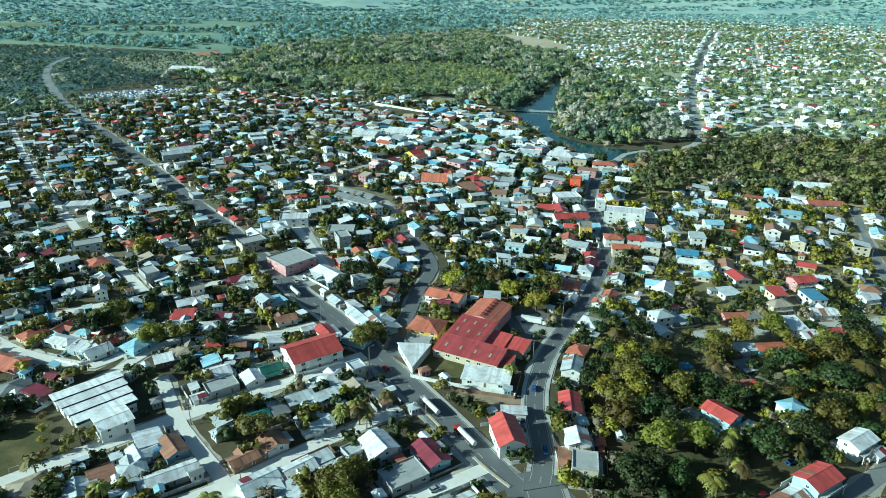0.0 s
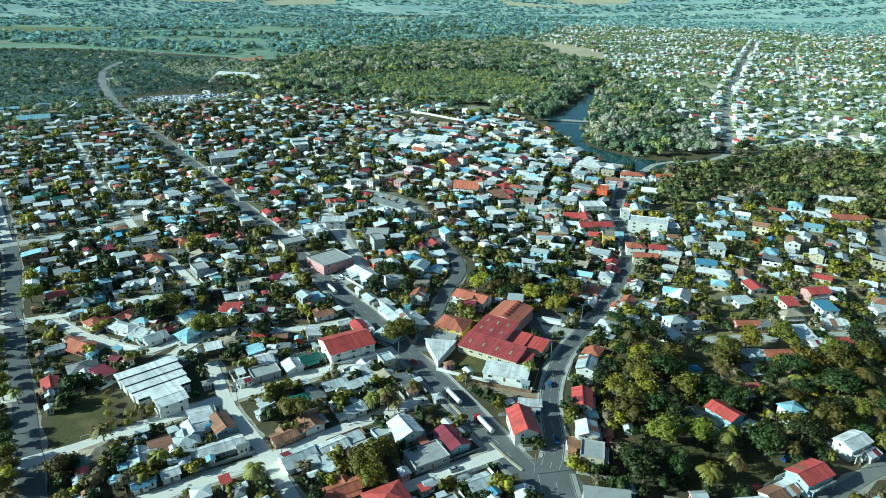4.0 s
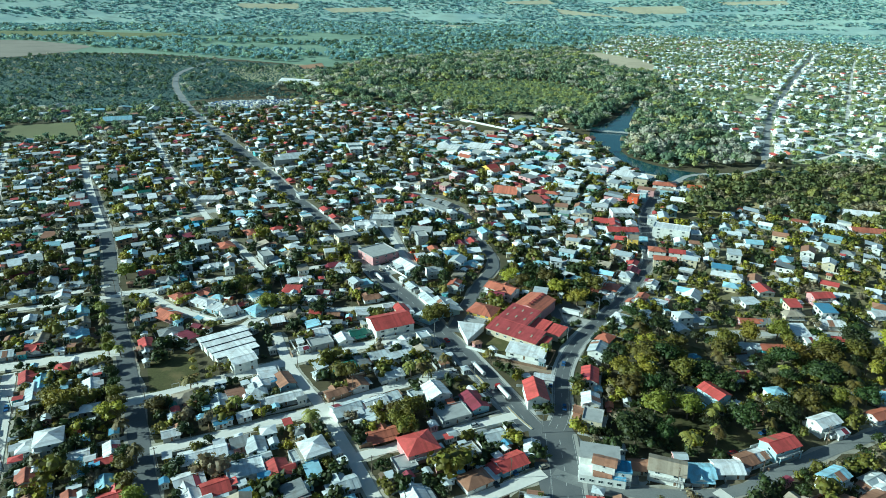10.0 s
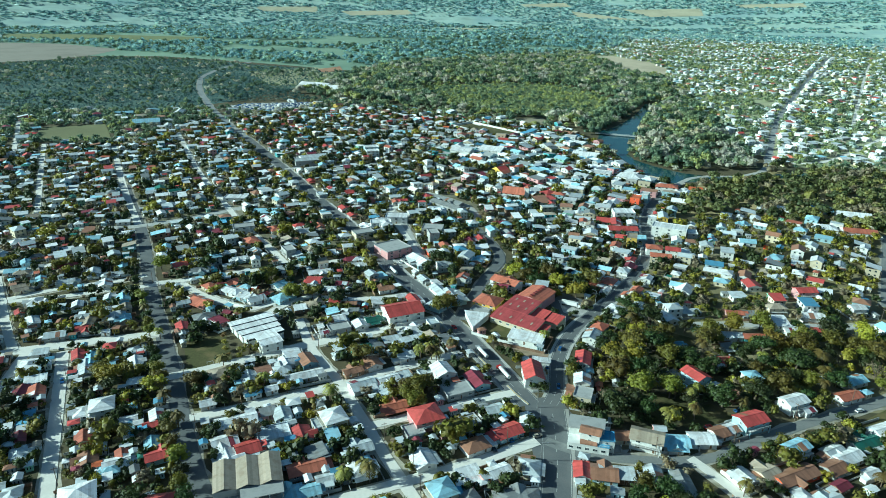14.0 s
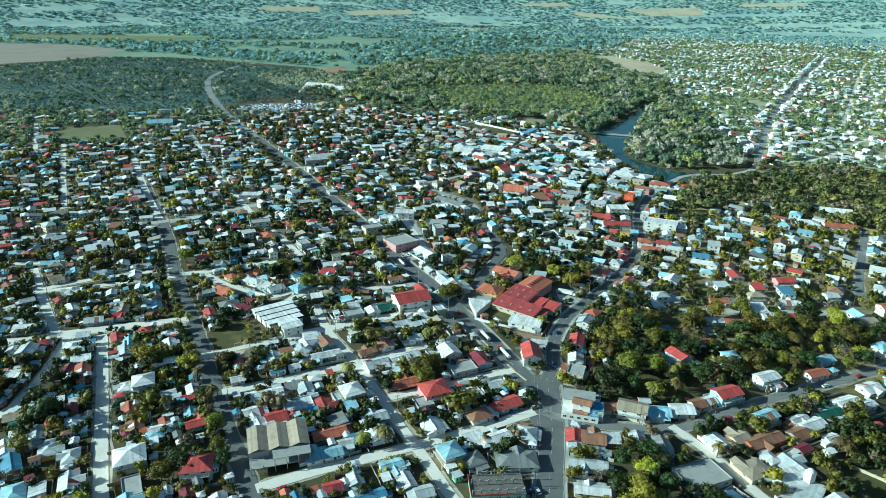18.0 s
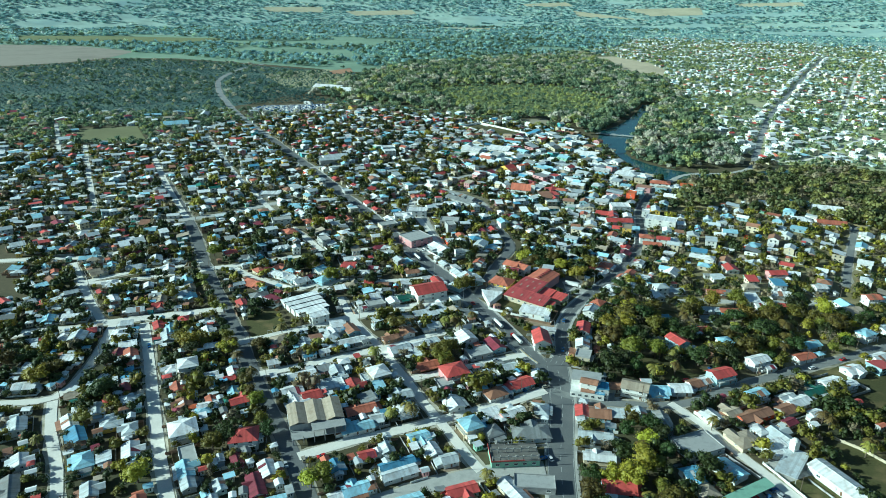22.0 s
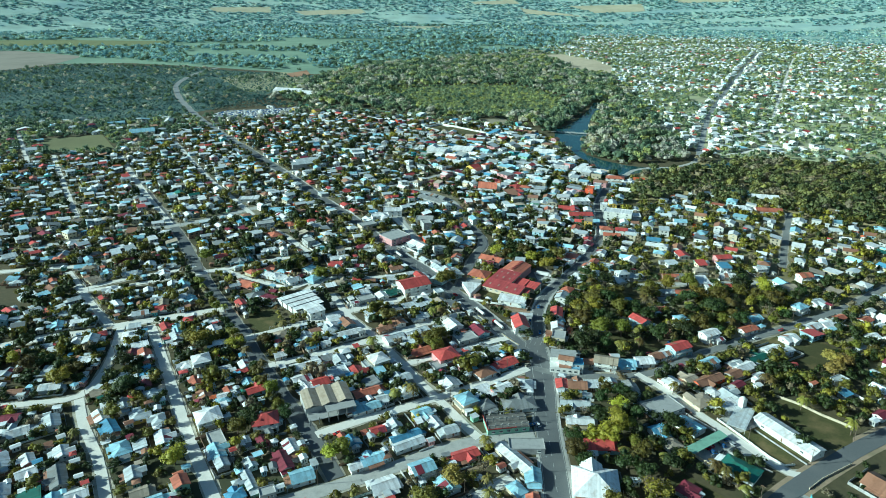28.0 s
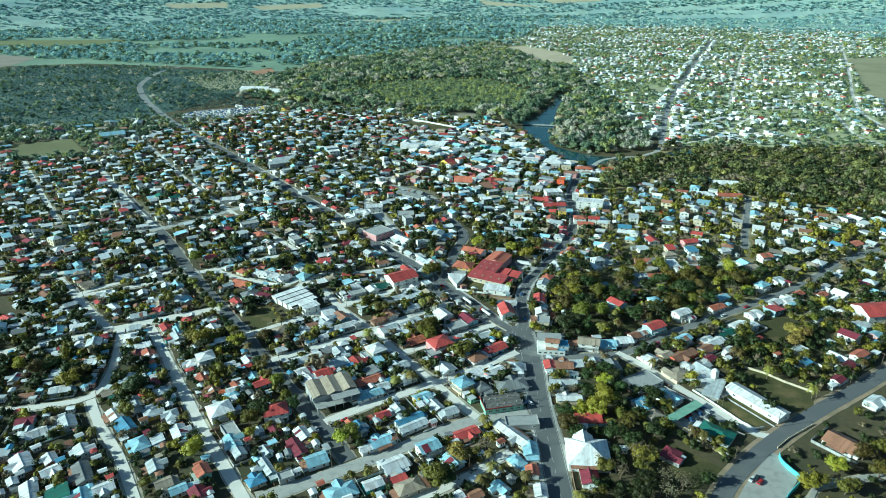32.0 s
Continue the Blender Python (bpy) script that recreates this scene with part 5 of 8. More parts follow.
house((-246.3, 255.2), 8.1, 6.3, "gable", "red", "brown", 1)
house((-226.4, 250.9), 6.5, 6.5, "hip", "pale_blue", "white", 2)
house((-217.0, 234.9), 7.2, 5.4, "gable", "red", "white", 1)
house((-216.0, 210.8), 10.8, 8.1, "flat", "zinc", "grey", 1)
house((-195.4, 225.5), 8.1, 5.4, "gable", "red", "white", 1)
house((-185.4, 200.7), 10.8, 8.1, "gable", "white", "white", 1)
house((-174.9, 224.2), 6.5, 6.5, "hip", "pale_blue", "white", 2)
house((-171.3, 207.2), 10.8, 8.1, "hip", "brick", "white", 1)
house((-207.0, 296.9), 13.5, 6.3, "gable", "pale_blue", "white", 1)
house((-165.9, 251.6), 8.1, 5.4, "gable", "white", "white", 1)
house((-150.7, 203.2), 9, 5.4, "gable", "brick", "white", 1)
house((-142.6, 210.6), 9.9, 5.4, "gable", "red", "white", 1)
house((-138.4, 224.8), 11.7, 5.4, "gable", "zinc", "white", 1)
house((-157.5, 268.3), 11.7, 5.4, "gable", "white", "white", 1)
house((-188.8, 177.0), 9, 7.2, "gable", "red", "white", 1)
house((-176.1, 160.2), 8.1, 5.4, "gable", "red", "grey", 1)
house((-158.4, 132.3), 12.6, 8.1, "gable", "white", "cream", 1)
house((-139.9, 139.8), 13, 8.1, "hip", "white", "white", 2)
house((-120.6, 186.5), 9, 5.4, "gable", "white", "white", 1)
house((-110.0, 195.2), 9.9, 5.4, "gable", "zinc", "white", 1)
house((-89.0, 163.3), 10.8, 7.2, "gable", "pale_blue", "grey", 1)
house((-69.6, 122.3), 12.6, 5.4, "gable", "maroon", "white", 1)
house((-58.9, 139.9), 10.5, 7.3, "gable", "pale_blue", "white", 2)
house((-57.3, 128.9), 9, 6.3, "gable", "red", "white", 1)
house((-49.1, 228.7), 9.9, 5.4, "gable", "pale_blue", "white", 1)
house((-138.0, 298.6), 11.7, 6.3, "gable", "red", "white", 1)
house((-162.1, 331.0), 9.9, 6.3, "gable", "white", "white", 1)
house((-259.4, 483.7), 9, 4.5, "gable", "red", "white", 1)
house((-292.2, 461.8), 9, 4.5, "gable", "red", "white", 1)
house((-332.7, 460.5), 9, 4.5, "gable", "red", "white", 1)
house((-347.3, 400.3), 8.1, 5.4, "gable", "red", "pink", 1)
house((-375.4, 369.8), 11.7, 6.3, "gable", "white", "white", 1)
house((-407.2, 415.2), 8.1, 4.9, "gable", "white", "grey", 2)
house((-409.5, 396.7), 9.9, 4.5, "gable", "maroon", "white", 1)
house((-415.1, 478.6), 9, 4.5, "gable", "red", "white", 1)
house((-191.5, 129.7), 9, 6.3, "gable", "brick", "white", 1)
house((-207.2, 150.0), 8.1, 5.4, "gable", "red", "white", 1)
house((-97.5, 119.4), 11.3, 7.3, "flat", "grey", "grey", 3)
house((-100.9, 219.9), 34.2, 7.2, "gable", "grey", "grey", 1)
house((-168.1, 422.5), 11.3, 7.3, "gable", "white", "cream", 2)
house((-79.4, 370.1), 9, 5.4, "gable", "red", "white", 1)
house((-57.5, 363.0), 9, 5.4, "gable", "brick", "white", 1)
house((-49.7, 331.5), 7.3, 6.5, "flat", "brick", "white", 3)
house((-450.3, 730.3), 14.4, 6.3, "gable", "white", "white", 1)
house((-325.2, 663.8), 9.7, 5.7, "gable", "white", "white", 2)
house((-257.3, 637.2), 8.1, 5.4, "gable", "red", "white", 1)
house((-450.2, 677.5), 10.8, 5.4, "gable", "white", "white", 1)
house((-338.2, 587.4), 7.3, 5.7, "flat", "pale_blue", "pale_blue", 2)
house((-392.6, 663.3), 9, 5.4, "gable", "white", "white", 1)
house((-421.1, 523.4), 8.1, 4.5, "gable", "zinc", "white", 1)
house((-383.6, 469.1), 8.1, 4.5, "gable", "white", "grey", 1)
house((-353.3, 465.9), 10.8, 4.5, "gable", "brick", "cream", 1)
house((-186.3, 574.4), 10.8, 5.4, "gable", "white", "white", 1)
house((-223.3, 594.8), 10.8, 5.4, "gable", "brick", "white", 1)
house((-143.4, 533.0), 12.6, 8.1, "gable", "white", "white", 1)
house((-297.5, 414.0), 8.1, 5.4, "gable", "white", "grey", 1)
house((-315.6, 401.2), 8.1, 4.5, "gable", "white", "white", 1)
house((-30.3, 163.8), 7.3, 6.5, "gable", "pale_blue", "white", 2)
house((-36.5, 224.1), 9, 7.2, "gable", "pale_blue", "white", 1)
house((-8.4, 349.4), 12.6, 8.1, "gable", "white", "white", 1)
house((-2.1, 318.8), 10.8, 7.2, "gable", "zinc", "white", 1)
house((2.2, 193.2), 9.9, 6.3, "gable", "white", "white", 1)
house((-3.3, 136.4), 10.8, 5.4, "gable", "white", "white", 1)
house((16.3, 176.5), 8.1, 5.7, "gable", "brick", "white", 2)
house((21.8, 168.7), 7.3, 6.5, "gable", "tan", "white", 2)
house((42.4, 178.7), 16.2, 7.3, "gable", "red", "white", 2)
house((51.2, 138.8), 9.7, 7.3, "flat", "tan", "yellow", 3)
house((38.3, 124.9), 9.7, 6.5, "gable", "brick", "white", 2)
house((79.7, 217.1), 8.1, 5.4, "gable", "red", "white", 1)
house((68.2, 196.9), 7.3, 6.5, "flat", "white", "white", 2)
house((99.3, 164.8), 9.7, 7.3, "flat", "white", "grey", 2)
house((113.1, 159.7), 9.9, 4.5, "gable", "pale_blue", "green", 1)
house((64.6, 244.2), 10.5, 8.1, "flat", "orange", "orange", 3)
house((76.7, 256.4), 9.7, 7.3, "flat", "white", "pale_blue", 3)
house((39.4, 230.9), 9.7, 7.3, "gable", "white", "white", 2)
house((44.5, 276.6), 9.9, 4.5, "gable", "brick", "white", 1)
house((-14.9, 271.7), 12.6, 5.4, "gable", "red", "white", 1)
house((-10.4, 220.0), 8.1, 6.5, "gable", "red", "white", 2)
house((20.9, 291.6), 10.5, 6.5, "flat", "white", "white", 2)
house((52.5, 311.5), 12.2, 6.5, "flat", "white", "white", 2)
house((8.1, 469.2), 11.3, 10.5, "flat", "white", "white", 3)
house((-28.5, 440.5), 9.9, 5.4, "gable", "brick", "white", 1)
house((80.8, 359.2), 9, 4.5, "gable", "brick", "white", 1)
house((172.9, 250.9), 9.9, 5.4, "gable", "white", "white", 1)
house((149.0, 223.3), 6.3, 4.5, "gable", "white", "white", 1)
house((147.4, 203.2), 9, 5.4, "gable", "pale_blue", "white", 1)
house((168.5, 188.2), 6.3, 5.4, "gable", "white", "white", 1)
house((160.0, 149.7), 9.9, 4.5, "gable", "blue", "white", 1)
house((151.3, 129.3), 11.7, 9, "hip", "pale_blue", "white", 1)
house((165.1, 131.5), 8.1, 3.6, "shed", "white", "grey", 1)
house((176.3, 122.3), 9.7, 7.3, "gable", "white", "cream", 2)
house((191.6, 121.8), 10.8, 7.2, "gable", "zinc", "grey", 1)
house((220.1, 155.8), 8.1, 4.9, "gable", "white", "white", 2)
house((252.8, 172.2), 11.7, 7.2, "gable", "white", "white", 1)
house((237.2, 144.2), 12.6, 7.2, "gable", "pale_blue", "white", 1)
house((-8.2, 117.1), 7.2, 6.3, "gable", "white", "white", 1)
house((14.9, 120.6), 8.1, 6.3, "gable", "zinc", "white", 1)
house((99.0, 119.0), 7.2, 5.4, "gable", "white", "white", 1)
house((125.8, 114.5), 8.1, 6.3, "hip", "white", "white", 1)

# ---- landmarks ----
house((-92.6, -8.4), 21, 16, "gable", "red", "white", 2, turn=33.7, name="assembly_hall", label="big white hall with a wide plain red sheet roof", plain=True, height=6)
house((-44.5, 13.8), 14.4, 12.6, "hip", "brick", "yellow", 2, turn=-20, name="yellow_house", label="yellow two-storey house with a brick-red hipped roof")
house((-36, 44.5), 18, 10, "gable", "brick", "white", 2, turn=-28, label="white two-storey house with a brick-red gabled roof")
house((-71, 14.2), 26, 11, "gable", "zinc", "pale_blue", 1, turn=62, steep=.25, name="warehouse", label="long pale warehouse with zinc roof beside the highway", plain=True)
house((-19.8, -24.2), 18.6, 8.6, "shed", "white", "white", 1, turn=-14, name="storage_shed", label="long open shed with a pale blue-white sheet roof", plain=True, height=3.2)
house((-15, -62), 15, 9, "gable", "red", "white", 2, turn=100, name="corner_house", label="white corner house with a red roof at the junction", steep=.5)
house((-121.9, 89.8), 20, 19, "flat", "grey", "pink", 2, turn=45, name="pink_building", label="pink two-storey building with a grey flat roof", plain=True)
house((91, -46), 7.5, 7, "hip", "pale_blue", "white", 2, turn=18, name="round_house", label="small pale blue raised house with a peaked roof", plain=True)
house((-146, -178), 12.5, 10.5, "hip", "red", "white", 2, turn=21, name="red_roofed_house", label="white two-storey house with a red hipped roof", steep=.45)
house((-176, -178), 12, 11.5, "hip", "white", "white", 2, turn=35, name="villa", label="white two-storey villa with a bright hipped roof")
house((15.7, -208.9), 20, 19, "hip", "white", "white", 1, turn=-3, name="meeting_hall", label="broad white hall with a four-sided peaked roof", height=4.6, steep=.5)
house((238, -62), 27, 19, "gable", "red", "white", 2, turn=8, name="big_red_hall", label="large white hall with a faded red roof", plain=True, height=6.5)
house((-60, -106), 13, 12, "hip", "red", "pink", 2, turn=33, name="pink_house", label="pink two-storey house with a red hipped roof")
house((-17.2, -149), 17, 10, "hip", "grey", "white", 1, turn=13, label="grey-roofed low house behind the shell of columns", steep=.3)
house((58.3, -144.8), 19, 14, "flat", "grey", "white", 1, turn=31, name="clinic", label="low white building with a stained grey flat roof", plain=True)
house((69.1, -160.1), 12, 9, "gable", "pale_blue", "white", 1, turn=-50, label="white house with a pale blue gabled roof beside the lane")
house((80.7, -137.3), 12, 10, "hip", "tan", "cream", 1, turn=31, label="cream house with a low weathered tan roof", steep=.25)
house((93.9, -141), 10, 8, "shed", "white", "white", 1, turn=33, label="small white house with a bright flat sheet roof")
house((56.8, -176.3), 7.5, 7, "hip", "tan", "white", 1, turn=31, label="small square house with a pale peaked roof")
house((52.4, -165.3), 8, 7, "gable", "blue", "white", 1, turn=26, label="small white house with a bright blue roof")
house((144.1, -197.5), 14, 12, "gable", "rust", "white", 1, turn=-52, label="white house with a patchwork of rusty and pale sheets", steep=.4)
house((84.2, -190.8), 16, 11, "hip", "green", "white", 1, turn=-40, name="green_pavilion", label="dark green hipped roof pavilion beside a car park", steep=.3)
house((-153.9, -56.3), 11, 10, "gable", "white", "white", 2, turn=42, steep=.15, name="school_annex", label="white two-storey school annex with slim windows", plain=True)
house((-275, 352), 32, 22, "gable", "zinc", "white", 1, turn=37, name="market_shed", label="long zinc-roofed market shed", plain=True, steep=.2)
house((-44, 247), 20, 10, "gable", "brick", "white", 2, turn=-10, name="church", label="white church with a steep brick-red roof", plain=True, steep=1.0)

house((-274.2, 326.7), 26, 14, "gable", "zinc", "grey", 1, turn=30, name="sports_hall", label="open grey sports hall with a striped zinc roof", plain=True, height=6, steep=.2)
house((-213.5, 373.3), 14, 11, "flat", "white", "white", 3, turn=25, name="office_block", label="white three-storey block with rows of windows", plain=True)
house((-115.2, 409.5), 24, 17, "gable", "white", "white", 1, turn=-15, name="market_hall", label="broad white market hall with a low gabled roof", plain=True, height=6, steep=.25)
house((-144.1, 141.7), 16, 10, "flat", "white", "white", 2, turn=20, name="white_block", label="white two-storey block with a flat roof", plain=True)
house((-151.5, 116.1), 15, 10, "flat", "grey", "cream", 2, turn=38, name="shop_block", label="cream two-storey shop block with a grey flat roof", plain=True)
house((-100.5, 202.4), 34, 9, "gable", "grey", "grey", 1, turn=-38, name="old_school", label="long low old school with a weathered grey roof", plain=True, height=4)
house((-98.7, 74.0), 17, 9, "gable", "white", "white", 1, turn=-45, name="tin_hall", label="long white hall with a bright tin roof", plain=True, height=4)


# ---- larger buildings of the old town and the upper hillside ----
BLOCKS = [
    ((9.4, 504.6), 16, 13, "flat", "white", "white", 3, -12, "hotel", "white three-storey block by the river with rows of windows"),
    ((27.5, 428.3), 30, 22, "gable", "white", "white", 1, -12, "covered_market", "broad white hall with a bright low roof near the river"),
    ((28.5, 374.0), 26, 12, "gable", "white", "white", 1, -12, "store_hall", "long white store with a bright sheet roof"),
    ((-80.6, 424.0), 27, 22, "gable", "white", "white", 2, -18, "market_hall", "broad white market hall with a low gabled roof"),
    ((-69.9, 474.0), 27, 15, "gable", "pale_blue", "white", 1, -18, "depot", "long pale blue-white depot roof"),
    ((-220.1, 392.5), 16, 13, "flat", "white", "pale_blue", 3, 25, "office_block", "pale blue three-storey block with rows of windows"),
    ((-206.2, 509.8), 27, 12, "gable", "pale_blue", "teal", 1, 2, "clinic_hall", "long low turquoise hall with a pale roof"),
    ((68.3, 331.0), 24, 18, "hip", "white", "white", 2, -20, "trading_house", "large white two-storey house with a bright hipped roof"),
    ((40.0, 340.0), 20, 12, "flat", "white", "white", 2, -14, "shop_block", "white two-storey shop block with a flat roof"),
    ((-5.0, 365.0), 22, 12, "gable", "zinc", "white", 1, -14, "store_hall", "long zinc-roofed store in the old town"),
    ((50.0, 200.0), 17, 13, "flat", "white", "white", 3, 8, "tenement", "tall white three-storey house with open balconies"),
    ((46.5, 163.8), 22, 11, "gable", "red", "white", 2, 6, "long_tenement", "white two-storey row under a raspberry-red roof"),
    ((82.8, 166.8), 26, 13, "flat", "white", "white", 3, -16, "apartment_building", "white three-storey apartment building with rows of openings"),
    ((99.2, 299.0), 20, 12, "hip", "brick", "white", 2, -8, "corner_store", "white two-storey store with a faded red roof"),
    ((127.1, 304.0), 12, 10, "gable", "orange", "cream", 1, -8, "cottage", "small cream cottage with an orange roof by the river"),
    ((187.2, 253.0), 22, 17, "hip", "white", "white", 1, -14, "villa", "wide white villa with a bright hipped roof"),
    ((226.6, 261.0), 17, 14, "hip", "pale_blue", "pale_blue", 1, -10, "villa", "pale blue villa with a broad hipped roof"),
    ((243.0, 238.0), 26, 15, "gable", "white", "white", 2, -10, "school_hall", "large white hall on the hillside"),
    ((235.0, 202.5), 24, 12, "gable", "brick", "white", 1, -6, "long_house", "long white house with a faded red roof"),
    ((211.0, 207.5), 17, 14, "hip", "white", "white", 1, -6, "villa", "white villa with a low hipped roof"),
    ((-134.8, 158.0), 18, 12, "flat", "white", "white", 2, 8, "white_block", "white two-storey block with a flat roof"),
    ((-100.8, 136.4), 16, 12, "flat", "grey", "grey", 2, 2, "columned_house", "grey unfinished two-storey house with columns"),
    ((-245.8, 158.0), 25, 13, "gable", "pale_blue", "white", 1, 16, "long_shed", "long shed with a bright pale blue roof"),
    ((-290.6, 189.5), 20, 12, "flat", "white", "white", 1, 10, "white_hall", "low white hall with a pale flat roof"),
    ((-246.2, 110.4), 16, 10, "flat", "grey", "white", 2, 30, "balcony_house", "white two-storey house with wide balconies"),
    ((66.0, 126.0), 11, 9, "hip", "brick", "white", 2, -4, "two_storey_house", "white two-storey house with a brick-red hipped roof"),
    ((79.0, 124.0), 10, 8, "gable", "red", "white", 2, -10, "two_storey_house", "white two-storey house with a red gabled roof"),
    ((68.5, 109.4), 14, 8, "gable", "brick", "cream", 2, -8, "row_house", "cream row house with a brick-red roof"),
]
for spot, long, short, style, roof, wall, storeys, turn, name, label in BLOCKS:
    house(spot, long, short, style, roof, wall, storeys, turn=turn, name=name, label=label, plain=True, steep=.3)


MILL_RED = mat("roof_mill_red", (.36, .070, .072), rough=.5, grain=1.2, amount=.16, stain=.5, stain_size=.3, ribs=.95)


def mill():
    top = thing("mill", pose(-22, 5, 0, 0, 0, -27), "rambling mill of joined dark red sheet roofs", "mill")
    # name, x from and to, y from and to, eaves at the front and the back, roof sheet
    blocks = (("low_hall", -13, 16.2, -17.4, -6.2, 4.0, 6.0, MILL_RED), ("middle_hall", -12.4, 4.8, -5.9, 10.8, 6.1, 7.4, MILL_RED),
              ("wing", 5.1, 13.4, -4.6, 7.0, 4.3, 5.4, ROOF["red"]), ("wing", 14.4, 22.2, -2.6, 6.8, 3.8, 5.0, ROOF["red"]), ("annex", 14.6, 20.2, -15.2, -6.6, 3.0, 3.9, ROOF["red"]))
    for name, x0, x1, y0, y1, low, high, sheet_kind in blocks:
        m = Mesh()
        m.box(x0, y0, 0, x1, y1, low - .3)
        m.box(x0, y1 - .3, low - .3, x1, y1, high - .25)
        for x in (x0, x1):
            q = [(x, y0, low - .3), (x, y1, low - .3), (x, y1, high - .25)]
            m.face(q if x == x1 else q[::-1])
        body = part(name, m, WALL["cream"], top)
        m = Mesh()
        slope = (high - low) / (y1 - y0)
        m.slab([(x0 - .4, y0 - .6, low - .6 * slope), (x1 + .4, y0 - .6, low - .6 * slope), (x1 + .4, y1 + .1, high), (x0 - .4, y1 + .1, high)], .15)
        part("roof", m, sheet_kind, body)
        if x1 - x0 > 16:                                   # pale skylight sheets in two rows
            n = 4 if x1 - x0 > 20 else 3
            for i in range(n):
                for f in ((.40,) if n == 4 else (.28, .72)):
                    sx, sy = x0 + (i + .6) * (x1 - x0) / (n + .3), y0 + f * (y1 - y0)
                    m = Mesh()
                    m.slab([(sx + u, sy + v, low + (sy + v - y0) * slope + .12) for u, v in ((-.45, -1.1), (.45, -1.1), (.45, 1.1), (-.45, 1.1))], .1)
                    part("skylight", m, ROOF["tan"], body)
    m = Mesh()                                             # high hall with its ridge running back
    m.box(-12.4, 11.2, 0, 3.6, 30.5, 6.4)
    for y in (11.2, 30.5):
        q = [(-12.4, y, 6.4), (3.6, y, 6.4), (-4.6, y, 8.2)]
        m.face(q if y < 20 else q[::-1])
    body = part("high_hall", m, WALL["pink"], top)
    m = Mesh()
    m.slab([(-12.9, 10.9, 6.35), (-4.6, 10.9, 8.35), (-4.6, 31, 8.35), (-12.9, 31, 6.35)], .15)
    m.slab([(-4.6, 10.9, 8.35), (4.1, 10.9, 6.35), (4.1, 31, 6.35), (-4.6, 31, 8.35)], .15)
    roof = part("roof", m, ROOF["brick"], body, "faded lighter red sheet roof")
    for k in range(6):                                     # ridge vents
        m = Mesh()
        y = 13 + k * 3
        m.slab([(-4.4, y, 8.75), (-3.0, y, 8.45), (-3.0, y + 1.5, 8.45), (-4.4, y + 1.5, 8.75)], .3)
        part("ridge_vent", m, MILL_RED, roof)
    for k in range(6):
        part("window", WIDE_WINDOW, None, top, at=pose(-11 + k * 4.8, -17.4, 1.6))
    for q in ((-22, 5, 14), (-30, -2, 12), (-14, -6, 11), (-16, 20, 12), (-12, 28, 10)):
        TAKEN.append(q)


mill()


def wedge_house():
    """White house on the narrow corner where two streets meet."""
    top = thing("wedge_house", pose(-49.4, -5.2, 0), "white wedge-shaped corner house under one pale roof sheet", "house")
    out = [(-7.4, 4.6), (-.4, -13.6), (1.2, -9.4), (6.6, 3.6)]
    m = Mesh()
    for a, b in zip(out, out[1:] + out[:1]):
        m.face([(*a, 0), (*b, 0), (*b, 3.7), (*a, 3.7)])
    part("wall", m, WALL["white"], top)
    m = Mesh()
    m.slab([(x * 1.08, y * 1.06, 4.1 + y * .03) for x, y in out], .18)
    part("roof", m, ROOF["white"], top)
    for k in range(4):
        x, y = -7.4 + 7 * (k + .7) / 5, 4.6 - 18.2 * (k + .7) / 5
        part("window", WINDOW, None, top, at=pose(x - .03, y, 1.2, 0, 0, -69))
    TAKEN.extend([(-49, -4, 7), (-49, -12, 4)])


wedge_house()


def school():
    top = thing("school", pose(-168, -41, 0, 0, 0, 43.5), "white school under four stepped white roof strips", "school")
    for i in range(4):
        y = -11.5 + i * 6.6
        m = Mesh()
        m.box(-10 - i * .6, y - 3, 0, 10 + i * .6, y + 3, 3.6)
        body = part("classroom", m, WALL["white"], top)
        m = Mesh()
        m.slab([(-10.8 - i * .6, y - 3.1, 4.9), (10.8 + i * .6, y - 3.1, 4.9), (10.8 + i * .6, y + 3.3, 4.45), (-10.8 - i * .6, y + 3.3, 4.45)], .15)
        part("roof", m, ROOF["white"], body)
        m = Mesh()
        m.box(-10.3 - i * .6, y - 2.95, 3.6, 10.3 + i * .6, y - 2.8, 4.7)
        part("clerestory", m, GLASS, body, "dark clerestory strip between the roofs")
        for k in range(6):
            part("window", WINDOW, None, body, at=pose(-8.5 + k * 3.3, y - 3, 1.3))
    TAKEN.append((-168, -41, 17))


school()


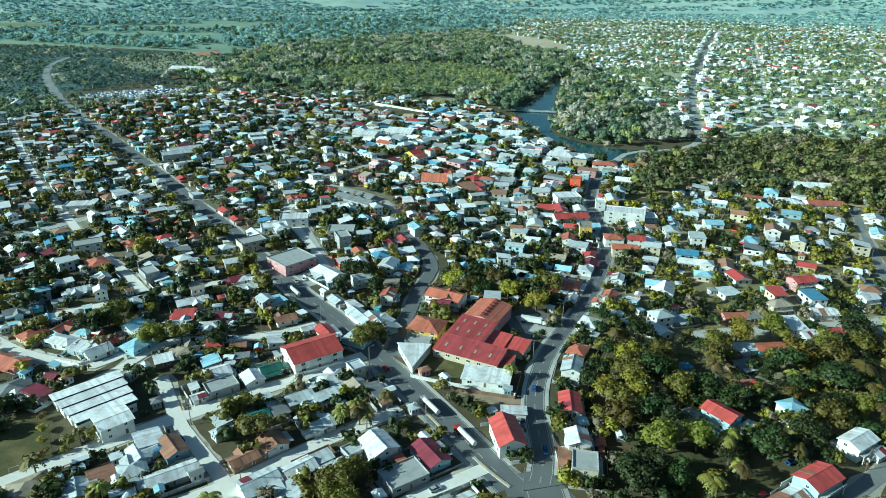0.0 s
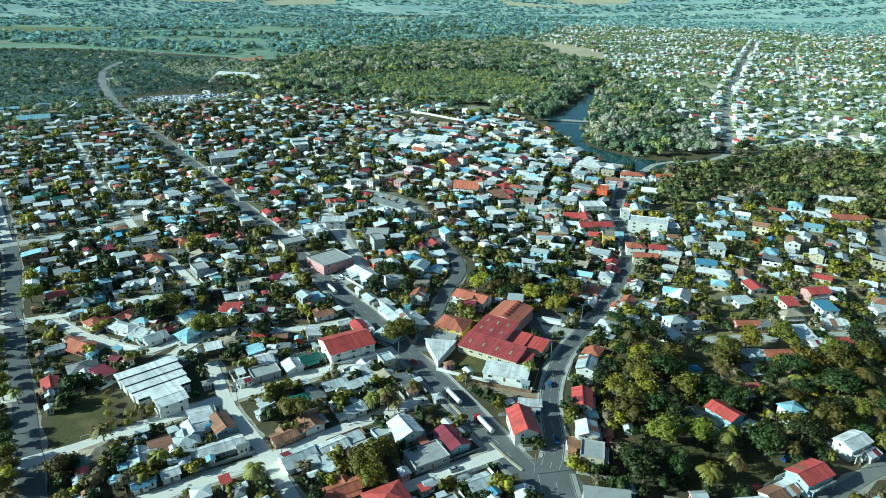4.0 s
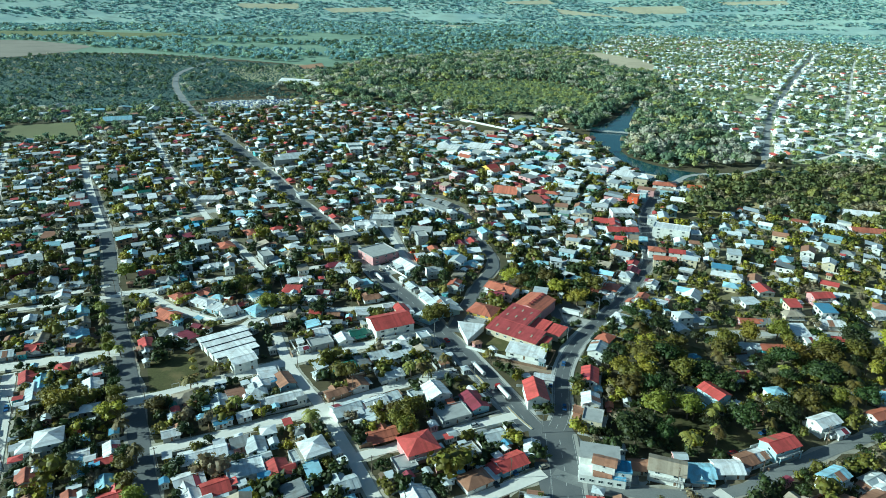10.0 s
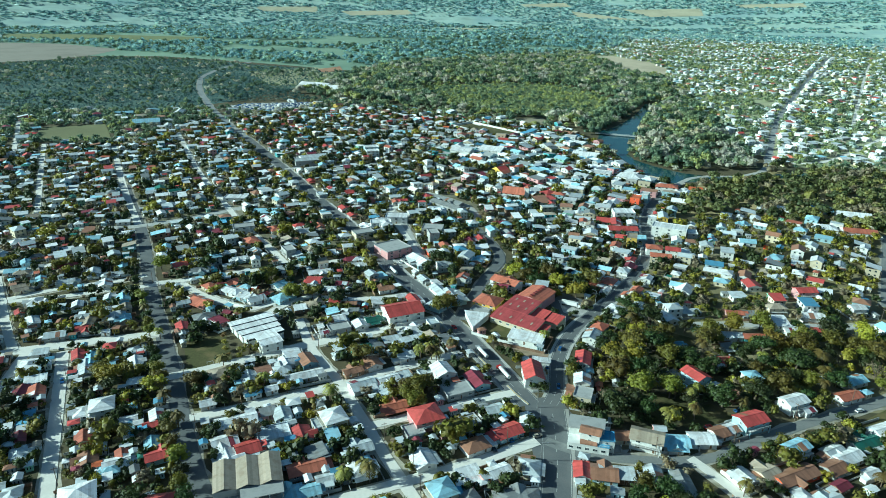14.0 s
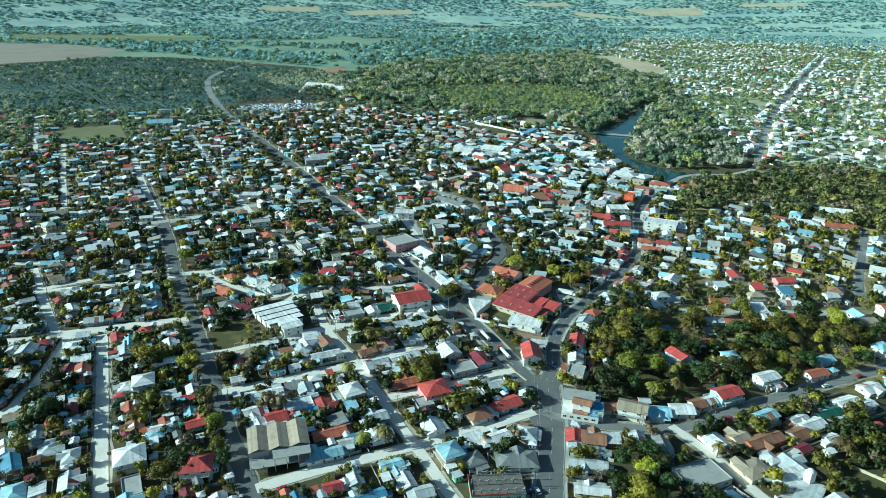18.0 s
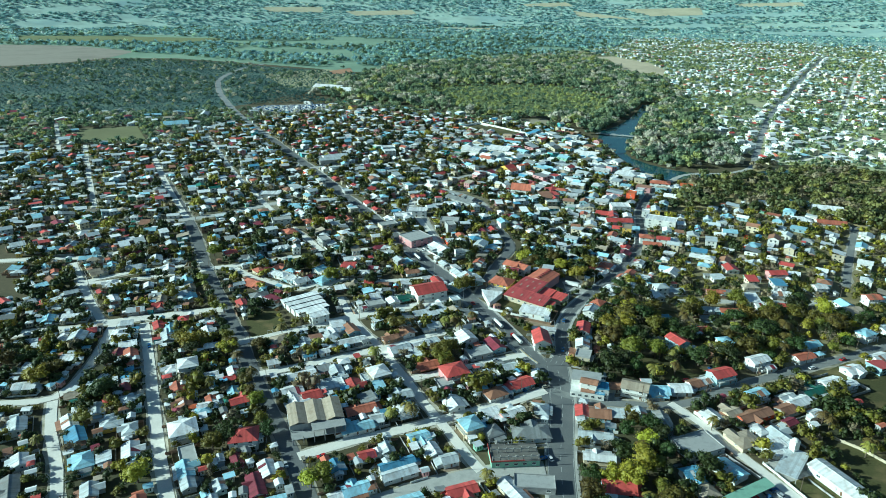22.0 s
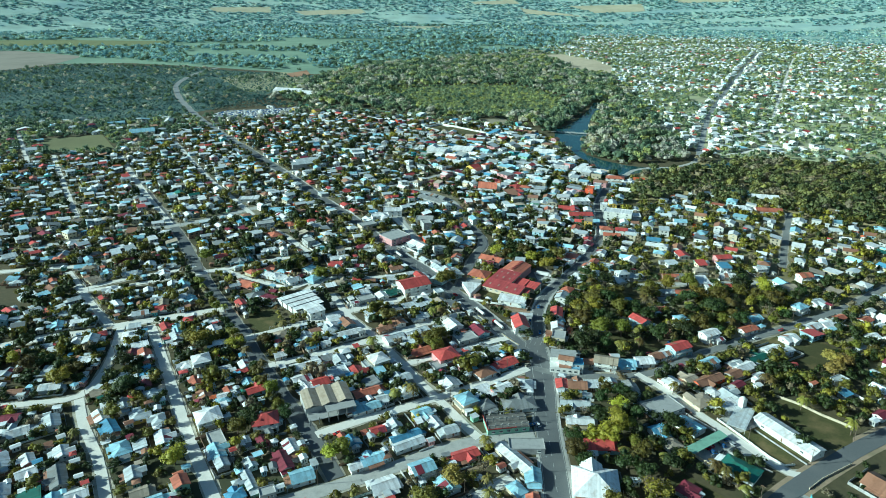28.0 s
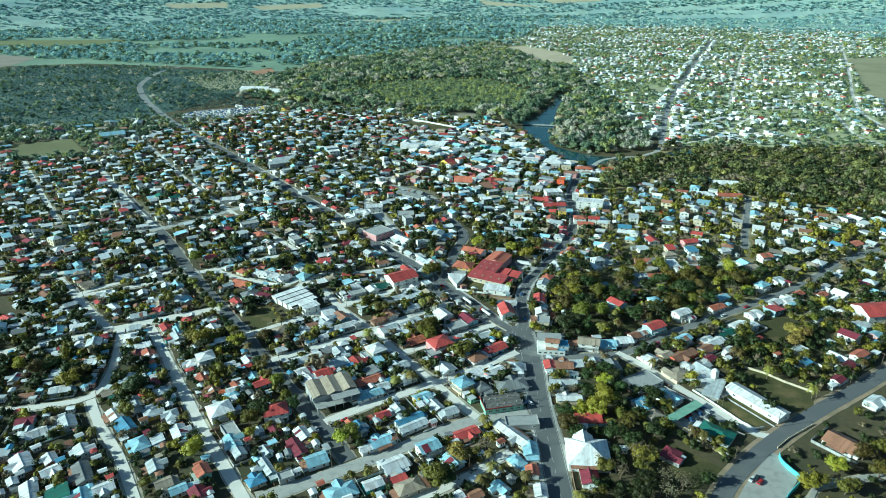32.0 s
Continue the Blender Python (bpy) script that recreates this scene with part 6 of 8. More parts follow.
def barn():
    top = thing("twin_barn", pose(-119.5, -157, 0, 0, 0, 27), "twin-gabled tan hall with an unfinished concrete front", "hall")
    for x in (-8.5, 0, 8.5):
        m = Mesh()
        m.box(x - 4.2, -8, 0, x + 4.2, 9, 6.2)
        body = part("bay", m, WALL["grey"], top)
        m = Mesh()
        m.slab([(x - 4.25, -8.4, 6.3), (x, -8.4, 7.6), (x, 9.4, 7.6), (x - 4.25, 9.4, 6.3)], .14)
        m.slab([(x, -8.4, 7.6), (x + 4.25, -8.4, 6.3), (x + 4.25, 9.4, 6.3), (x, 9.4, 7.6)], .14)
        part("roof", m, ROOF["tan"], body)
    m = Mesh()
    m.box(-12.5, -15, 3, 12.5, -8.1, 3.25)
    m.box(-3, -14.5, 6, 12.5, -8.1, 6.2)
    deck = part("unfinished_deck", m, WALL["grey"], top)
    for i in range(6):
        for y in (-14.7, -9):
            m = Mesh()
            x = -12 + i * 4.8
            m.box(x - .17, y - .17, 0, x + .17, y + .17, 3)
            m.box(x - .17, y - .17, 3.25, x + .17, y + .17, 6 if x > -4 else 4.4)
            part("column", m, KERB, deck)
    for x in (-10, -4, 2, 8):
        part("window", WIDE_WINDOW, None, top, at=pose(x, -8, 1.3))
    TAKEN.append((-119.5, -157, 15))


barn()


def shell():
    top = thing("unfinished_building", pose(-24, -166.5, 0, 0, 0, 14), "unfinished building with bare columns and a red-edged front", "building")
    m = Mesh()
    m.box(-10.7, -5.9, 0, 10.7, 5.9, 3.2)
    part("ground_floor", m, WALL["green"], top)
    m = Mesh()
    m.box(-10.9, -6.1, 3.2, 10.9, 6.1, 3.45)
    # Shade on the deck is put into its dark colour, besides the stains.
    part("deck", m, mat("shaded_stained_concrete", (.19, .18, .165), rough=.9, grain=1.5, amount=.3, stain=.7, stain_size=.3, stain_colour=(.09, .085, .075)), top, "dark rain-stained concrete deck")
    m = Mesh()
    m.box(-10.9, -6.2, 3.45, 4, -6.02, 4.1)
    m.box(-11, -6.2, 3.45, -10.8, 6.1, 4.1)
    part("parapet", m, ROOF["red"], top, "low red parapet")
    for i in range(7):
        for j in range(3):
            m = Mesh()
            x, y = -10.2 + i * 3.4, -5.4 + j * 5.4
            m.box(x - .16, y - .16, 3.45, x + .16, y + .16, 5.9 + (i * 7 + j * 3) % 4 * .15)
            part("column", m, KERB, top)
    for j in range(3):
        m = Mesh()
        y = -5.4 + j * 5.4
        m.box(-10.2, y - .12, 5.2, 10.2, y + .12, 5.5)
        part("beam", m, KERB, top)
    for i in range(5):
        part("window", WIDE_WINDOW, None, top, at=pose(-8 + i * 4, -5.9, 1.2))
    TAKEN.extend([(-30, -168, 8), (-18, -165, 8)])


shell()


def chapel():
    """Long bright hall with a bell tower and a paved forecourt."""
    house((115.5, -164), 33, 9, "gable", "white", "white", 1, turn=-58, name="long_chapel", label="long bright white chapel with a low gabled roof", plain=True, height=4, steep=.3)
    top = thing("bell_tower", pose(100.2, -141.8, 0, 0, 0, -58), "square white bell tower with a rounded top", "tower")
    m = Mesh()
    m.box(-1.5, -1.5, 0, 1.5, 1.5, 8.2)
    body = part("shaft", m, WALL["white"], top)
    m = Mesh()
    m.tube((0, 0, 8.2), (0, 0, 8.8), 1.6, 1.2, 14)
    m.tube((0, 0, 8.8), (0, 0, 9.2), 1.2, .4, 14)
    part("cap", m, WALL["white"], top)
    TAKEN.append((100, -142, 3))
    c = thing("forecourt_canopy", pose(97, -151, 0, 0, 0, -31), "flat pale teal canopy over a paved forecourt", "canopy")
    m = Mesh()
    m.box(-4.6, -10.8, 3.0, 4.6, 10.8, 3.2)
    part("roof", m, ROOF["zinc"], c)
    for x in (-4.2, 4.2):
        for y in (-10, -3.3, 3.3, 10):
            m = Mesh()
            m.box(x - .12, y - .12, 0, x + .12, y + .12, 3)
            part("post", m, KERB, c)
    TAKEN.append((97, -151, 9))
    c = thing("carport", pose(73.5, -173.6, 0, 0, 0, 37), "long pale green carport roof on posts", "carport")
    m = Mesh()
    m.slab([(-13, -2.6, 2.9), (13, -2.6, 2.9), (13, 2.6, 3.3), (-13, 2.6, 3.3)], .12)
    part("roof", m, WALL["green"], c)
    for x in (-12, -4, 4, 12):
        m = Mesh()
        m.box(x - .08, -2.4, 0, x + .08, -2.24, 2.8)
        m.box(x - .08, 2.24, 0, x + .08, 2.4, 3.15)
        part("post", m, STEEL, c)
    TAKEN.extend([(66, -180, 5), (73.5, -173.6, 5), (81, -167, 5)])


chapel()


def church_tower():
    top = thing("church_tower", pose(-32.5, 245, 0, 0, 0, -10), "white square church tower with a small cross-topped cap", "tower")
    m = Mesh()
    m.box(-2, -2, 0, 2, 2, 11)
    part("shaft", m, WALL["white"], top)
    m = Mesh()
    m.slab([(-2.3, -2.3, 11), (2.3, -2.3, 11), (0, 0, 13.5)], .1)
    m.slab([(2.3, -2.3, 11), (2.3, 2.3, 11), (0, 0, 13.5)], .1)
    m.slab([(2.3, 2.3, 11), (-2.3, 2.3, 11), (0, 0, 13.5)], .1)
    m.slab([(-2.3, 2.3, 11), (-2.3, -2.3, 11), (0, 0, 13.5)], .1)
    part("cap", m, ROOF["brick"], top)


church_tower()


def shops():
    """White corner shops by the junction."""
    top = thing("corner_shops", pose(10.5, -106.5, 0, 0, 0, -5), "white two-storey corner shops with a stained flat roof", "shop")
    m = Mesh()
    m.box(-8.5, -7, 0, 8.5, 8, 3.6)
    m.box(-8.5, -1, 3.6, 6, 8, 7)
    part("wall", m, WALL["white"], top)
    m = Mesh()
    m.box(-8.8, -1.3, 7, 6.3, 8.3, 7.2)
    part("roof", m, WALL["grey"], top, "stained grey roof slab")
    m = Mesh()
    m.slab([(-3.5, -7.2, 4.0), (3.5, -7.2, 4.0), (3.5, -1.1, 5.4), (-3.5, -1.1, 5.4)], .14)
    part("lean_to_roof", m, ROOF["rust"], top, "rust-red lean-to roof")
    m = Mesh()
    m.box(3.8, -7.1, 3.6, 8.6, -1.1, 3.8)
    part("blue_deck", m, ROOF["blue"], top)
    for i in range(5):
        part("window", WIDE_WINDOW, None, top, at=pose(-7 + i * 3.3, -7, 1.1))
        part("window", WINDOW, None, top, at=pose(-8.5, -5 + i * 2.8, 1.2, 0, 0, -90))
    TAKEN.append((10.5, -106, 10))


shops()


def court():
    top = thing("walled_pitch", pose(-185.6, -64, 0, 0, 0, 33), "dry green-brown playing field with a white goal", "field")
    m = Mesh()
    m.box(-11, -18, 0, 11, 18, .05)
    part("turf", m, LAWN, top)
    for y in (-16.5, 16.5):
        m = Mesh()
        m.box(-1.6, y - .05, 0, -1.5, y + .05, 2)
        m.box(1.5, y - .05, 0, 1.6, y + .05, 2)
        m.box(-1.6, y - .05, 2, 1.6, y + .05, 2.1)
        part("goal", m, WHITEPAINT, top)
    TAKEN.extend([(-190, -72, 12), (-181, -57, 12)])


court()


def stadium():
    top = thing("stadium", pose(-103, 561, 0, 0, 0, -40), "walled grass stadium with white perimeter walls", "stadium")
    m = Mesh()
    m.box(-48, -19, .05, 48, 19, .2)
    part("turf", m, LAWN, top)
    for x0, y0, x1, y1 in ((-49, -20, 49, -19), (-49, 19, 49, 20), (-49, -19, -48, 19), (48, -19, 49, 19)):
        m = Mesh()
        m.box(x0, y0, 0, x1, y1, 2.6)
        part("perimeter_wall", m, WALL["white"], top)
    TAKEN.extend([(-103 + math.cos(radians(-40)) * k, 561 + math.sin(radians(-40)) * k, 23) for k in (-32, 0, 32)])


stadium()


# ---- vehicles ----
def car_meshes():
    body, glass, wheel = Mesh(), Mesh(), Mesh()
    side = [(-2.1, .35), (2.1, .35), (2.15, .75), (1.9, .9), (.9, .95), (-1.9, .98), (-2.1, .8)]
    for s in (-1, 1):
        p = [(x, s * .86, z) for x, z in side]
        body.face(p if s < 0 else p[::-1])
    for (x0, z0), (x1, z1) in zip(side, side[1:] + side[:1]):
        body.face([(x0, .86, z0), (x1, .86, z1), (x1, -.86, z1), (x0, -.86, z0)])
    body.slab([(-1.5, -.62, 1.46), (.2, -.62, 1.46), (.2, .62, 1.46), (-1.5, .62, 1.46)], .05)
    top, base = [(-1.45, -.6), (.15, -.6), (.15, .6), (-1.45, .6)], [(-1.95, -.78), (.95, -.78), (.95, .78), (-1.95, .78)]
    for i in range(4):
        j = (i + 1) % 4
        glass.face([(*base[i], .95), (*base[j], .95), (*top[j], 1.42), (*top[i], 1.42)])
    wheel.tube((0, -.1, 0), (0, .1, 0), .32, .32, 12)
    return body, glass.data("window", [GLASS]), wheel.data("wheel", [TYRE])


CAR_PAINT = {k: mat("car_" + k, c, rough=0.25, stain=0.08, amount=0.05, bump=0) for k, c in dict(white=(.75, .75, .75), silver=(.45, .46, .48), red=(.4, .03, .03), blue=(.05, .12, .3), dark=(.04, .045, .05), beige=(.45, .4, .32)).items()}
CAR_BODY, CAR_GLASS, CAR_WHEEL = car_meshes()
CAR_BODY = {k: CAR_BODY.data("body", [m]) for k, m in CAR_PAINT.items()}


def car(at, turn, colour):
    top = thing("car", pose(*at, .08, 0, 0, turn), f"small {colour} car standing on the ground", "car", "town cars")
    part("body", CAR_BODY[colour], None, top)
    part("window", CAR_GLASS, None, top)
    for x in (-1.3, 1.35):
        for y in (-.8, .8):
            part("wheel", CAR_WHEEL, None, top, at=pose(x, y, .32))


def truck(at, turn, cab, tank):
    """Tractor with a tank or box trailer; the cab points along +x."""
    top = thing("tanker_truck" if tank else "box_truck", pose(*at, .35, 0, 0, turn) @ Matrix.Scale(.82, 4), f"{cab} tractor with a long white {'tank' if tank else 'box'} trailer", "truck")
    m = Mesh()
    m.box(4.9, -1.2, .7, 7.4, 1.2, 1.6)
    m.box(4.9, -1.2, 1.6, 6.6, 1.2, 3.0)
    m.slab([(6.6, -1.2, 2.7), (7.3, -1.2, 1.7), (7.3, 1.2, 1.7), (6.6, 1.2, 2.7)], .9)
    part("cab", m, CAR_PAINT[cab], top)
    m = Mesh()
    m.box(6.95, -1.05, 1.75, 7.35, 1.05, 2.2)
    part("windscreen", m, GLASS, top)
    m = Mesh()
    if tank:
        m.tube((-7.6, 0, 2.35), (4.4, 0, 2.35), 1.15, 1.15, 16)
    else:
        m.box(-7.6, -1.25, 1.2, 4.4, 1.25, 3.9)
    part("trailer", m, WHITEPAINT, top)
    m = Mesh()
    m.box(-7.4, -.6, .9, 6.8, .6, 1.15)
    part("chassis", m, BLACK, top)
    for x in (-6.6, -5.4, 3.2, 6.4):
        for y in (-1.05, 1.05):
            m = Mesh()
            m.tube((x, y - .17, .5), (x, y + .17, .5), .5, .5, 14)
            part("wheel", m, TYRE, top)


truck((-42.3, -42.2), street_gap(*(-42.3, -42.2))[1], "silver", True)
truck((-29.5, -59.9), street_gap(*(-29.5, -59.9))[1], "red", True)
truck((5.2, 24.4), -20, "white", False)
truck((-113.5, 55.2), street_gap(*(-113.5, 55.2))[1], "white", True)
CARS = random.Random(8)


def parked(at, turn=None, colour=None):
    car(at, street_gap(*at)[1] + CARS.choice((0, 180)) if turn is None else turn, colour or CARS.choice(list(CAR_PAINT)))


for spot in [(-60.9, -15.6), (-53.6, -45.5), (-52.0, -50.6), (-39.0, -59.1), (-39.6, -85.0), (-1.5, -29.2), (-8.1, -49.1), (-2.2, -66.3), (79.1, -71.2), (83.8, -73.9), (-128.6, -61.5), (-131.8, 9.0)]:
    parked(spot)
for spot in [(-28.8, -119.0), (-22.3, -111.3), (-18.3, -107.8), (-11.0, -106.7), (-14.6, -161.6), (-11.0, -164.6), (-7.8, -164.1), (75.6, -174.2), (81.9, -171.0), (85.1, -168.2), (79.7, -177.4), (86.4, -174.9), (76.3, -180.8)]:
    parked(spot, CARS.choice((30, 120)))
for spot in [(-238.7, -105.3), (-121.8, -189.0), (-115.3, -184.2), (-108.3, -180.7), (-95.5, -243.4), (-88.5, -228.4), (-84.9, -229.8), (-79.4, -227.1), (-40.6, -218.9), (-29.3, -165.0), (-31.9, -169.2), (93.0, -224.3), (92.3, -221.7), (67.2, -242.3), (62.9, -86.9), (134.6, -61.3), (155.0, -48.5), (73.6, -174.7), (76.0, -178.5), (81.6, -172.1), (80.3, -169.6), (86.9, -170.5), (89.9, -222.5)]:
    parked(spot)
for i in range(5):
    parked((-112.0, 83.6) if i == 0 else tuple(np.array((-115.2, 68.8)) + np.array((3.2, 3.0)) * (i - 1)), -60)


# ---- street poles, water tanks, walls ----
def pole(at, turn, lamp=False):
    top = thing("street_lamp" if lamp else "utility_pole", pose(*at, 0, 0, 0, turn), "grey steel street lamp with a long arm" if lamp else "weathered wooden utility pole with crossarms", "pole", "street poles")
    m = Mesh()
    m.tube((0, 0, 0), (0, 0, 9.2), .16, .10, 8)
    part("post", m, STEEL if lamp else BARK, top)
    m = Mesh()
    if lamp:
        m.tube((0, 0, 9.1), (0, 2.2, 9.5), .06, .05, 6)
        arm = part("arm", m, STEEL, top)
        m = Mesh()
        m.box(-.16, 2.0, 9.42, .16, 2.7, 9.56)
        part("lamp_head", m, STEEL, arm)
    else:
        m.box(-.07, -1.1, 8.5, .07, 1.1, 8.64)
        arm = part("crossarm", m, WOOD, top)
        for y in (-1, 0, 1):
            m = Mesh()
            m.tube((0, y, 8.64), (0, y, 8.85), .05, .03, 6)
            part("insulator", m, KERB, arm)


for k, (line, width) in enumerate(STREETS[:36]):
    run = 0.0
    for a, b in zip(line[:-1], line[1:]):
        run += np.hypot(*(b - a))
        if run > 34 and -330 < b[0] < 260 and -235 < b[1] < 110:
            run = 0.0
            d = (b - a) / max(np.hypot(*(b - a)), 1e-6)
            spot = b + np.array((-d[1], d[0])) * (width / 2 + .8)
            if all(np.hypot(spot[0] - q[0], spot[1] - q[1]) > q[2] + .3 for q in TAKEN):
                pole(tuple(spot), math.degrees(math.atan2(d[1], d[0])) + (180 if k < 2 else 0), lamp=k < 3)


def tank(at):
    top = thing("water_tank", pose(*at, 0), "round black plastic water tank on a slab", "tank", "water tanks")
    m = Mesh()
    m.box(-1, -1, 0, 1, 1, .3)
    part("base", m, KERB, top)
    m = Mesh()
    m.tube((0, 0, .3), (0, 0, 1.7), .8, .8, 14)
    m.tube((0, 0, 1.7), (0, 0, 2.0), .8, .3, 14)
    part("drum", m, BLACK, top)


for spot in [(-128.1, 35.1), (-130.1, 37.5), (-142.8, -16.6), (-109.6, -9.7), (25.1, -32.7), (65.2, -59.6)]:
    tank(spot)


def yard_wall(line, height=1.6, surface="white", name="yard_wall"):
    top = thing(name, pose(*line[0], 0), f"low {WORD[surface]} boundary wall along a yard", "wall")
    for a, b in zip(line[:-1], line[1:]):
        d = Vector(b) - Vector(a)
        m = Mesh()
        m.box(0, -.1, 0, d.length, .1, height)
        seg = part("panel", m, WALL[surface], top, at=Matrix.Translation((a[0] - line[0][0], a[1] - line[0][1], 0)) @ pose(0, 0, 0, 0, 0, math.degrees(math.atan2(d.y, d.x))))
        for i in range(int(d.length / 4) + 1):
            m = Mesh()
            m.box(i * 4 - .16, -.16, 0, i * 4 + .16, .16, height + .25)
            part("pier", m, WALL[surface], seg)


yard_wall([(-50.3, -21.0), (-42.3, -24.1), (-25.9, -29.5), (-9.3, -33.9)])
yard_wall([(-96.6, -21.1), (-89.3, -17.2), (-78.1, -10.6)])
yard_wall([(123.4, -126.3), (132.5, -132.6), (140.6, -141.8), (152.2, -152.0)], 1.4, "cream")
yard_wall([(62.2, -176.8), (74.2, -189.8), (84.4, -208.9)], 1.2, "cream")
yard_wall([(-199.5, -10.7), (-188.2, -14.1), (-181.1, -6.9), (-178.6, 3.5)], 1.3)
yard_wall([(-139.5, -30.7), (-131.9, -41.1)], 1.3)
yard_wall([(111.7, -199.7), (120.1, -192.6), (138.7, -180.5)], 1.0, "cream")
yard_wall([(85.4, -150.6), (92.6, -162.8), (101.3, -178.7), (106.3, -184.7), (111.6, -183.7)], 1.1)


def median(line):
    m, fine = ribbon(line, 1.1, .3, .28)
    tagged(part("median", m, KERB), "raised concrete median strip on the highway", "kerb", kind="structure")
    m, fine = ribbon(line, .22, .36, .05)
    tagged(part("median_paint", m, WALL["yellow"]), "faded yellow paint along the median", "marking", kind="structure")


median([(-48.2, -38.0), (-41.2, -48.4), (-35.4, -57.5)])
median([(-26.9, -69.4), (-21.3, -77.1), (-15.9, -83.5)])
for line, width in STREETS[:3]:
    for s in (-1, 1):
        d = np.gradient(line, axis=0)
        d /= np.maximum(np.hypot(*d.T), 1e-6)[:, None]
        edge = line + np.stack([-d[:, 1], d[:, 0]], 1) * (width / 2 + .75) * s
        keep = [tuple(p) for p in edge if p[1] < 330 and all(line_gap(o, p[None])[0] > w / 2 + .7 for o, w in STREETS if o is not line)]
        run = []
        for p in keep + [(1e9, 0)]:
            if run and math.dist(run[-1], p) > 16:
                if len(run) > 2:
                    m, fine = ribbon(run, 1.5, .16, .16)
                    tagged(part("pavement", m, KERB), "pale concrete pavement with a raised kerb", "pavement", kind="structure")
                run = []
            run.append(p)


def river_bridge(a, b):
    d = Vector(b) - Vector(a)
    top = thing("river_bridge", pose(*a, 0, 0, 0, math.degrees(math.atan2(d.y, d.x))), "low pale concrete bridge across the river", "bridge")
    m = Mesh()
    m.box(-6, -2.2, .9, d.length + 6, 2.2, 1.4)
    part("deck", m, KERB, top)
    for y in (-2.2, 2.05):
        m = Mesh()
        m.box(-6, y, 2.1, d.length + 6, y + .15, 2.25)
        rail = part("railing", m, WHITEPAINT, top)
        for i in range(int(d.length / 3) + 1):
            m = Mesh()
            m.box(i * 3 - .07, y, 1.4, i * 3 + .07, y + .15, 2.1)
            part("post", m, WHITEPAINT, rail)
    for i in range(1, 4):
        m = Mesh()
        m.box(d.length * i / 4 - .5, -1.8, -.5, d.length * i / 4 + .5, 1.8, .9)
        part("pier", m, KERB, top)


river_bridge((50.2, 566.0), (92.6, 556.6))


def dashes(name, line, width, start, end, long, gap, shift, surface, label, z=.33):
    """Painted line along a street, in strokes."""
    m, way = Mesh(), 0.0
    for a, b in zip(line[:-1], line[1:]):
        a, b = Vector(a), Vector(b)
        d = (b - a).length
        u = (b - a) / max(d, 1e-6)
        s = Vector((-u.y, u.x))
        t = 0.0
        while t < d:
            pos = (way + t) % (long + gap)
            run = min(long - pos, d - t) if pos < long else 0
            if run > .05 and start <= way + t <= end:
                p, q = a + u * t + s * shift, a + u * (t + run) + s * shift
                e = s * width / 2
                m.slab([(*(p - e), z), (*(q - e), z), (*(q + e), z), (*(p + e), z)], .01)
            t += run if run > .05 else max(long + gap - pos, .05)
        way += d
    tagged(part(name, m, surface), label, "marking", kind="structure")


LINE_PAINT = mat("worn_road_paint", (.50, .50, .48), rough=.8, grain=3, amount=.4, stain=.9, stain_size=1.5, stain_colour=(.25, .25, .25), vary=0)
for (line, width), z in zip(STREETS[:3], (.075, .08, .1)):
    dashes("centre_line", line, .22, 0, 700, 3.0, 5.0, 0, LINE_PAINT, "worn white dashed centre line", z)
    for side in (-1, 1):
        dashes("edge_line", line, .18, 0, 500, 40, .01, side * (width / 2 - .5), LINE_PAINT, "worn white edge line along the kerb", z)


# ---- single trees ----
def tree_meshes(seed, kind):
    rnd = random.Random(seed)
    trunk = Mesh()
    trunk.tube((0, 0, 0), (.01, .01, .34), .035, .022, 7)
    for i in range(5):
        q = i * 1.26 + rnd.uniform(-.3, .3)
        end = (math.cos(q) * .2, math.sin(q) * .2, rnd.uniform(.55, .75))
        trunk.tube((.01, .01, .3), end, .018, .006, 5)
        for k in range(2):
            trunk.tube(end, (end[0] * 1.5 + rnd.uniform(-.1, .1), end[1] * 1.5 + rnd.uniform(-.1, .1), end[2] + rnd.uniform(.06, .2)), .007, .002, 4)
    bare = kind == "dry"
    v, q = crown_arrays(seed, 260 if bare else 900, .028 if bare else .036, 11, dense=not bare)
    crown = big_mesh("crown", v, q, [LEAVES[kind]], np.zeros(len(q)))
    return trunk.data("trunk", [BARK]), crown


def palm_meshes(seed):
    rnd = random.Random(seed)
    trunk, crown = Mesh(), Mesh()
    lean = rnd.uniform(.02, .10)
    at = [(lean * t * t, lean * .5 * t, t * .78) for t in (0, .25, .5, .75, 1)]
    for i, (a, b) in enumerate(zip(at, at[1:])):
        trunk.tube(a, b, .026 - i * .003, .023 - i * .003, 7)
    top = Vector(at[-1])
    for i in range(18):
        q, up = i * 2.4 + rnd.uniform(-.2, .2), rnd.uniform(-.25, 1.0)
        w = Vector((math.cos(q), math.sin(q), 0))
        s = Vector((-w.y, w.x, 0))
        spine = [top + w * (.34 * t) + Vector((0, 0, .26 * up * t - .30 * t * t)) for t in (0, .25, .5, .75, 1)]
        for k in range(4):
            for side in (-1, 1):
                for h in (0, .5):
                    a = spine[k].lerp(spine[k + 1], h)
                    b = spine[k].lerp(spine[k + 1], h + .4)
                    reach = (.085 - abs(k + h - 1.5) * .016)
                    tip = s * side * reach + w * .03 - Vector((0, 0, .045))
                    crown.face([a, b, b + tip, a + tip * .95])
    return trunk.data("trunk", [BARK]), crown.data("crown", [LEAVES["palm"]])


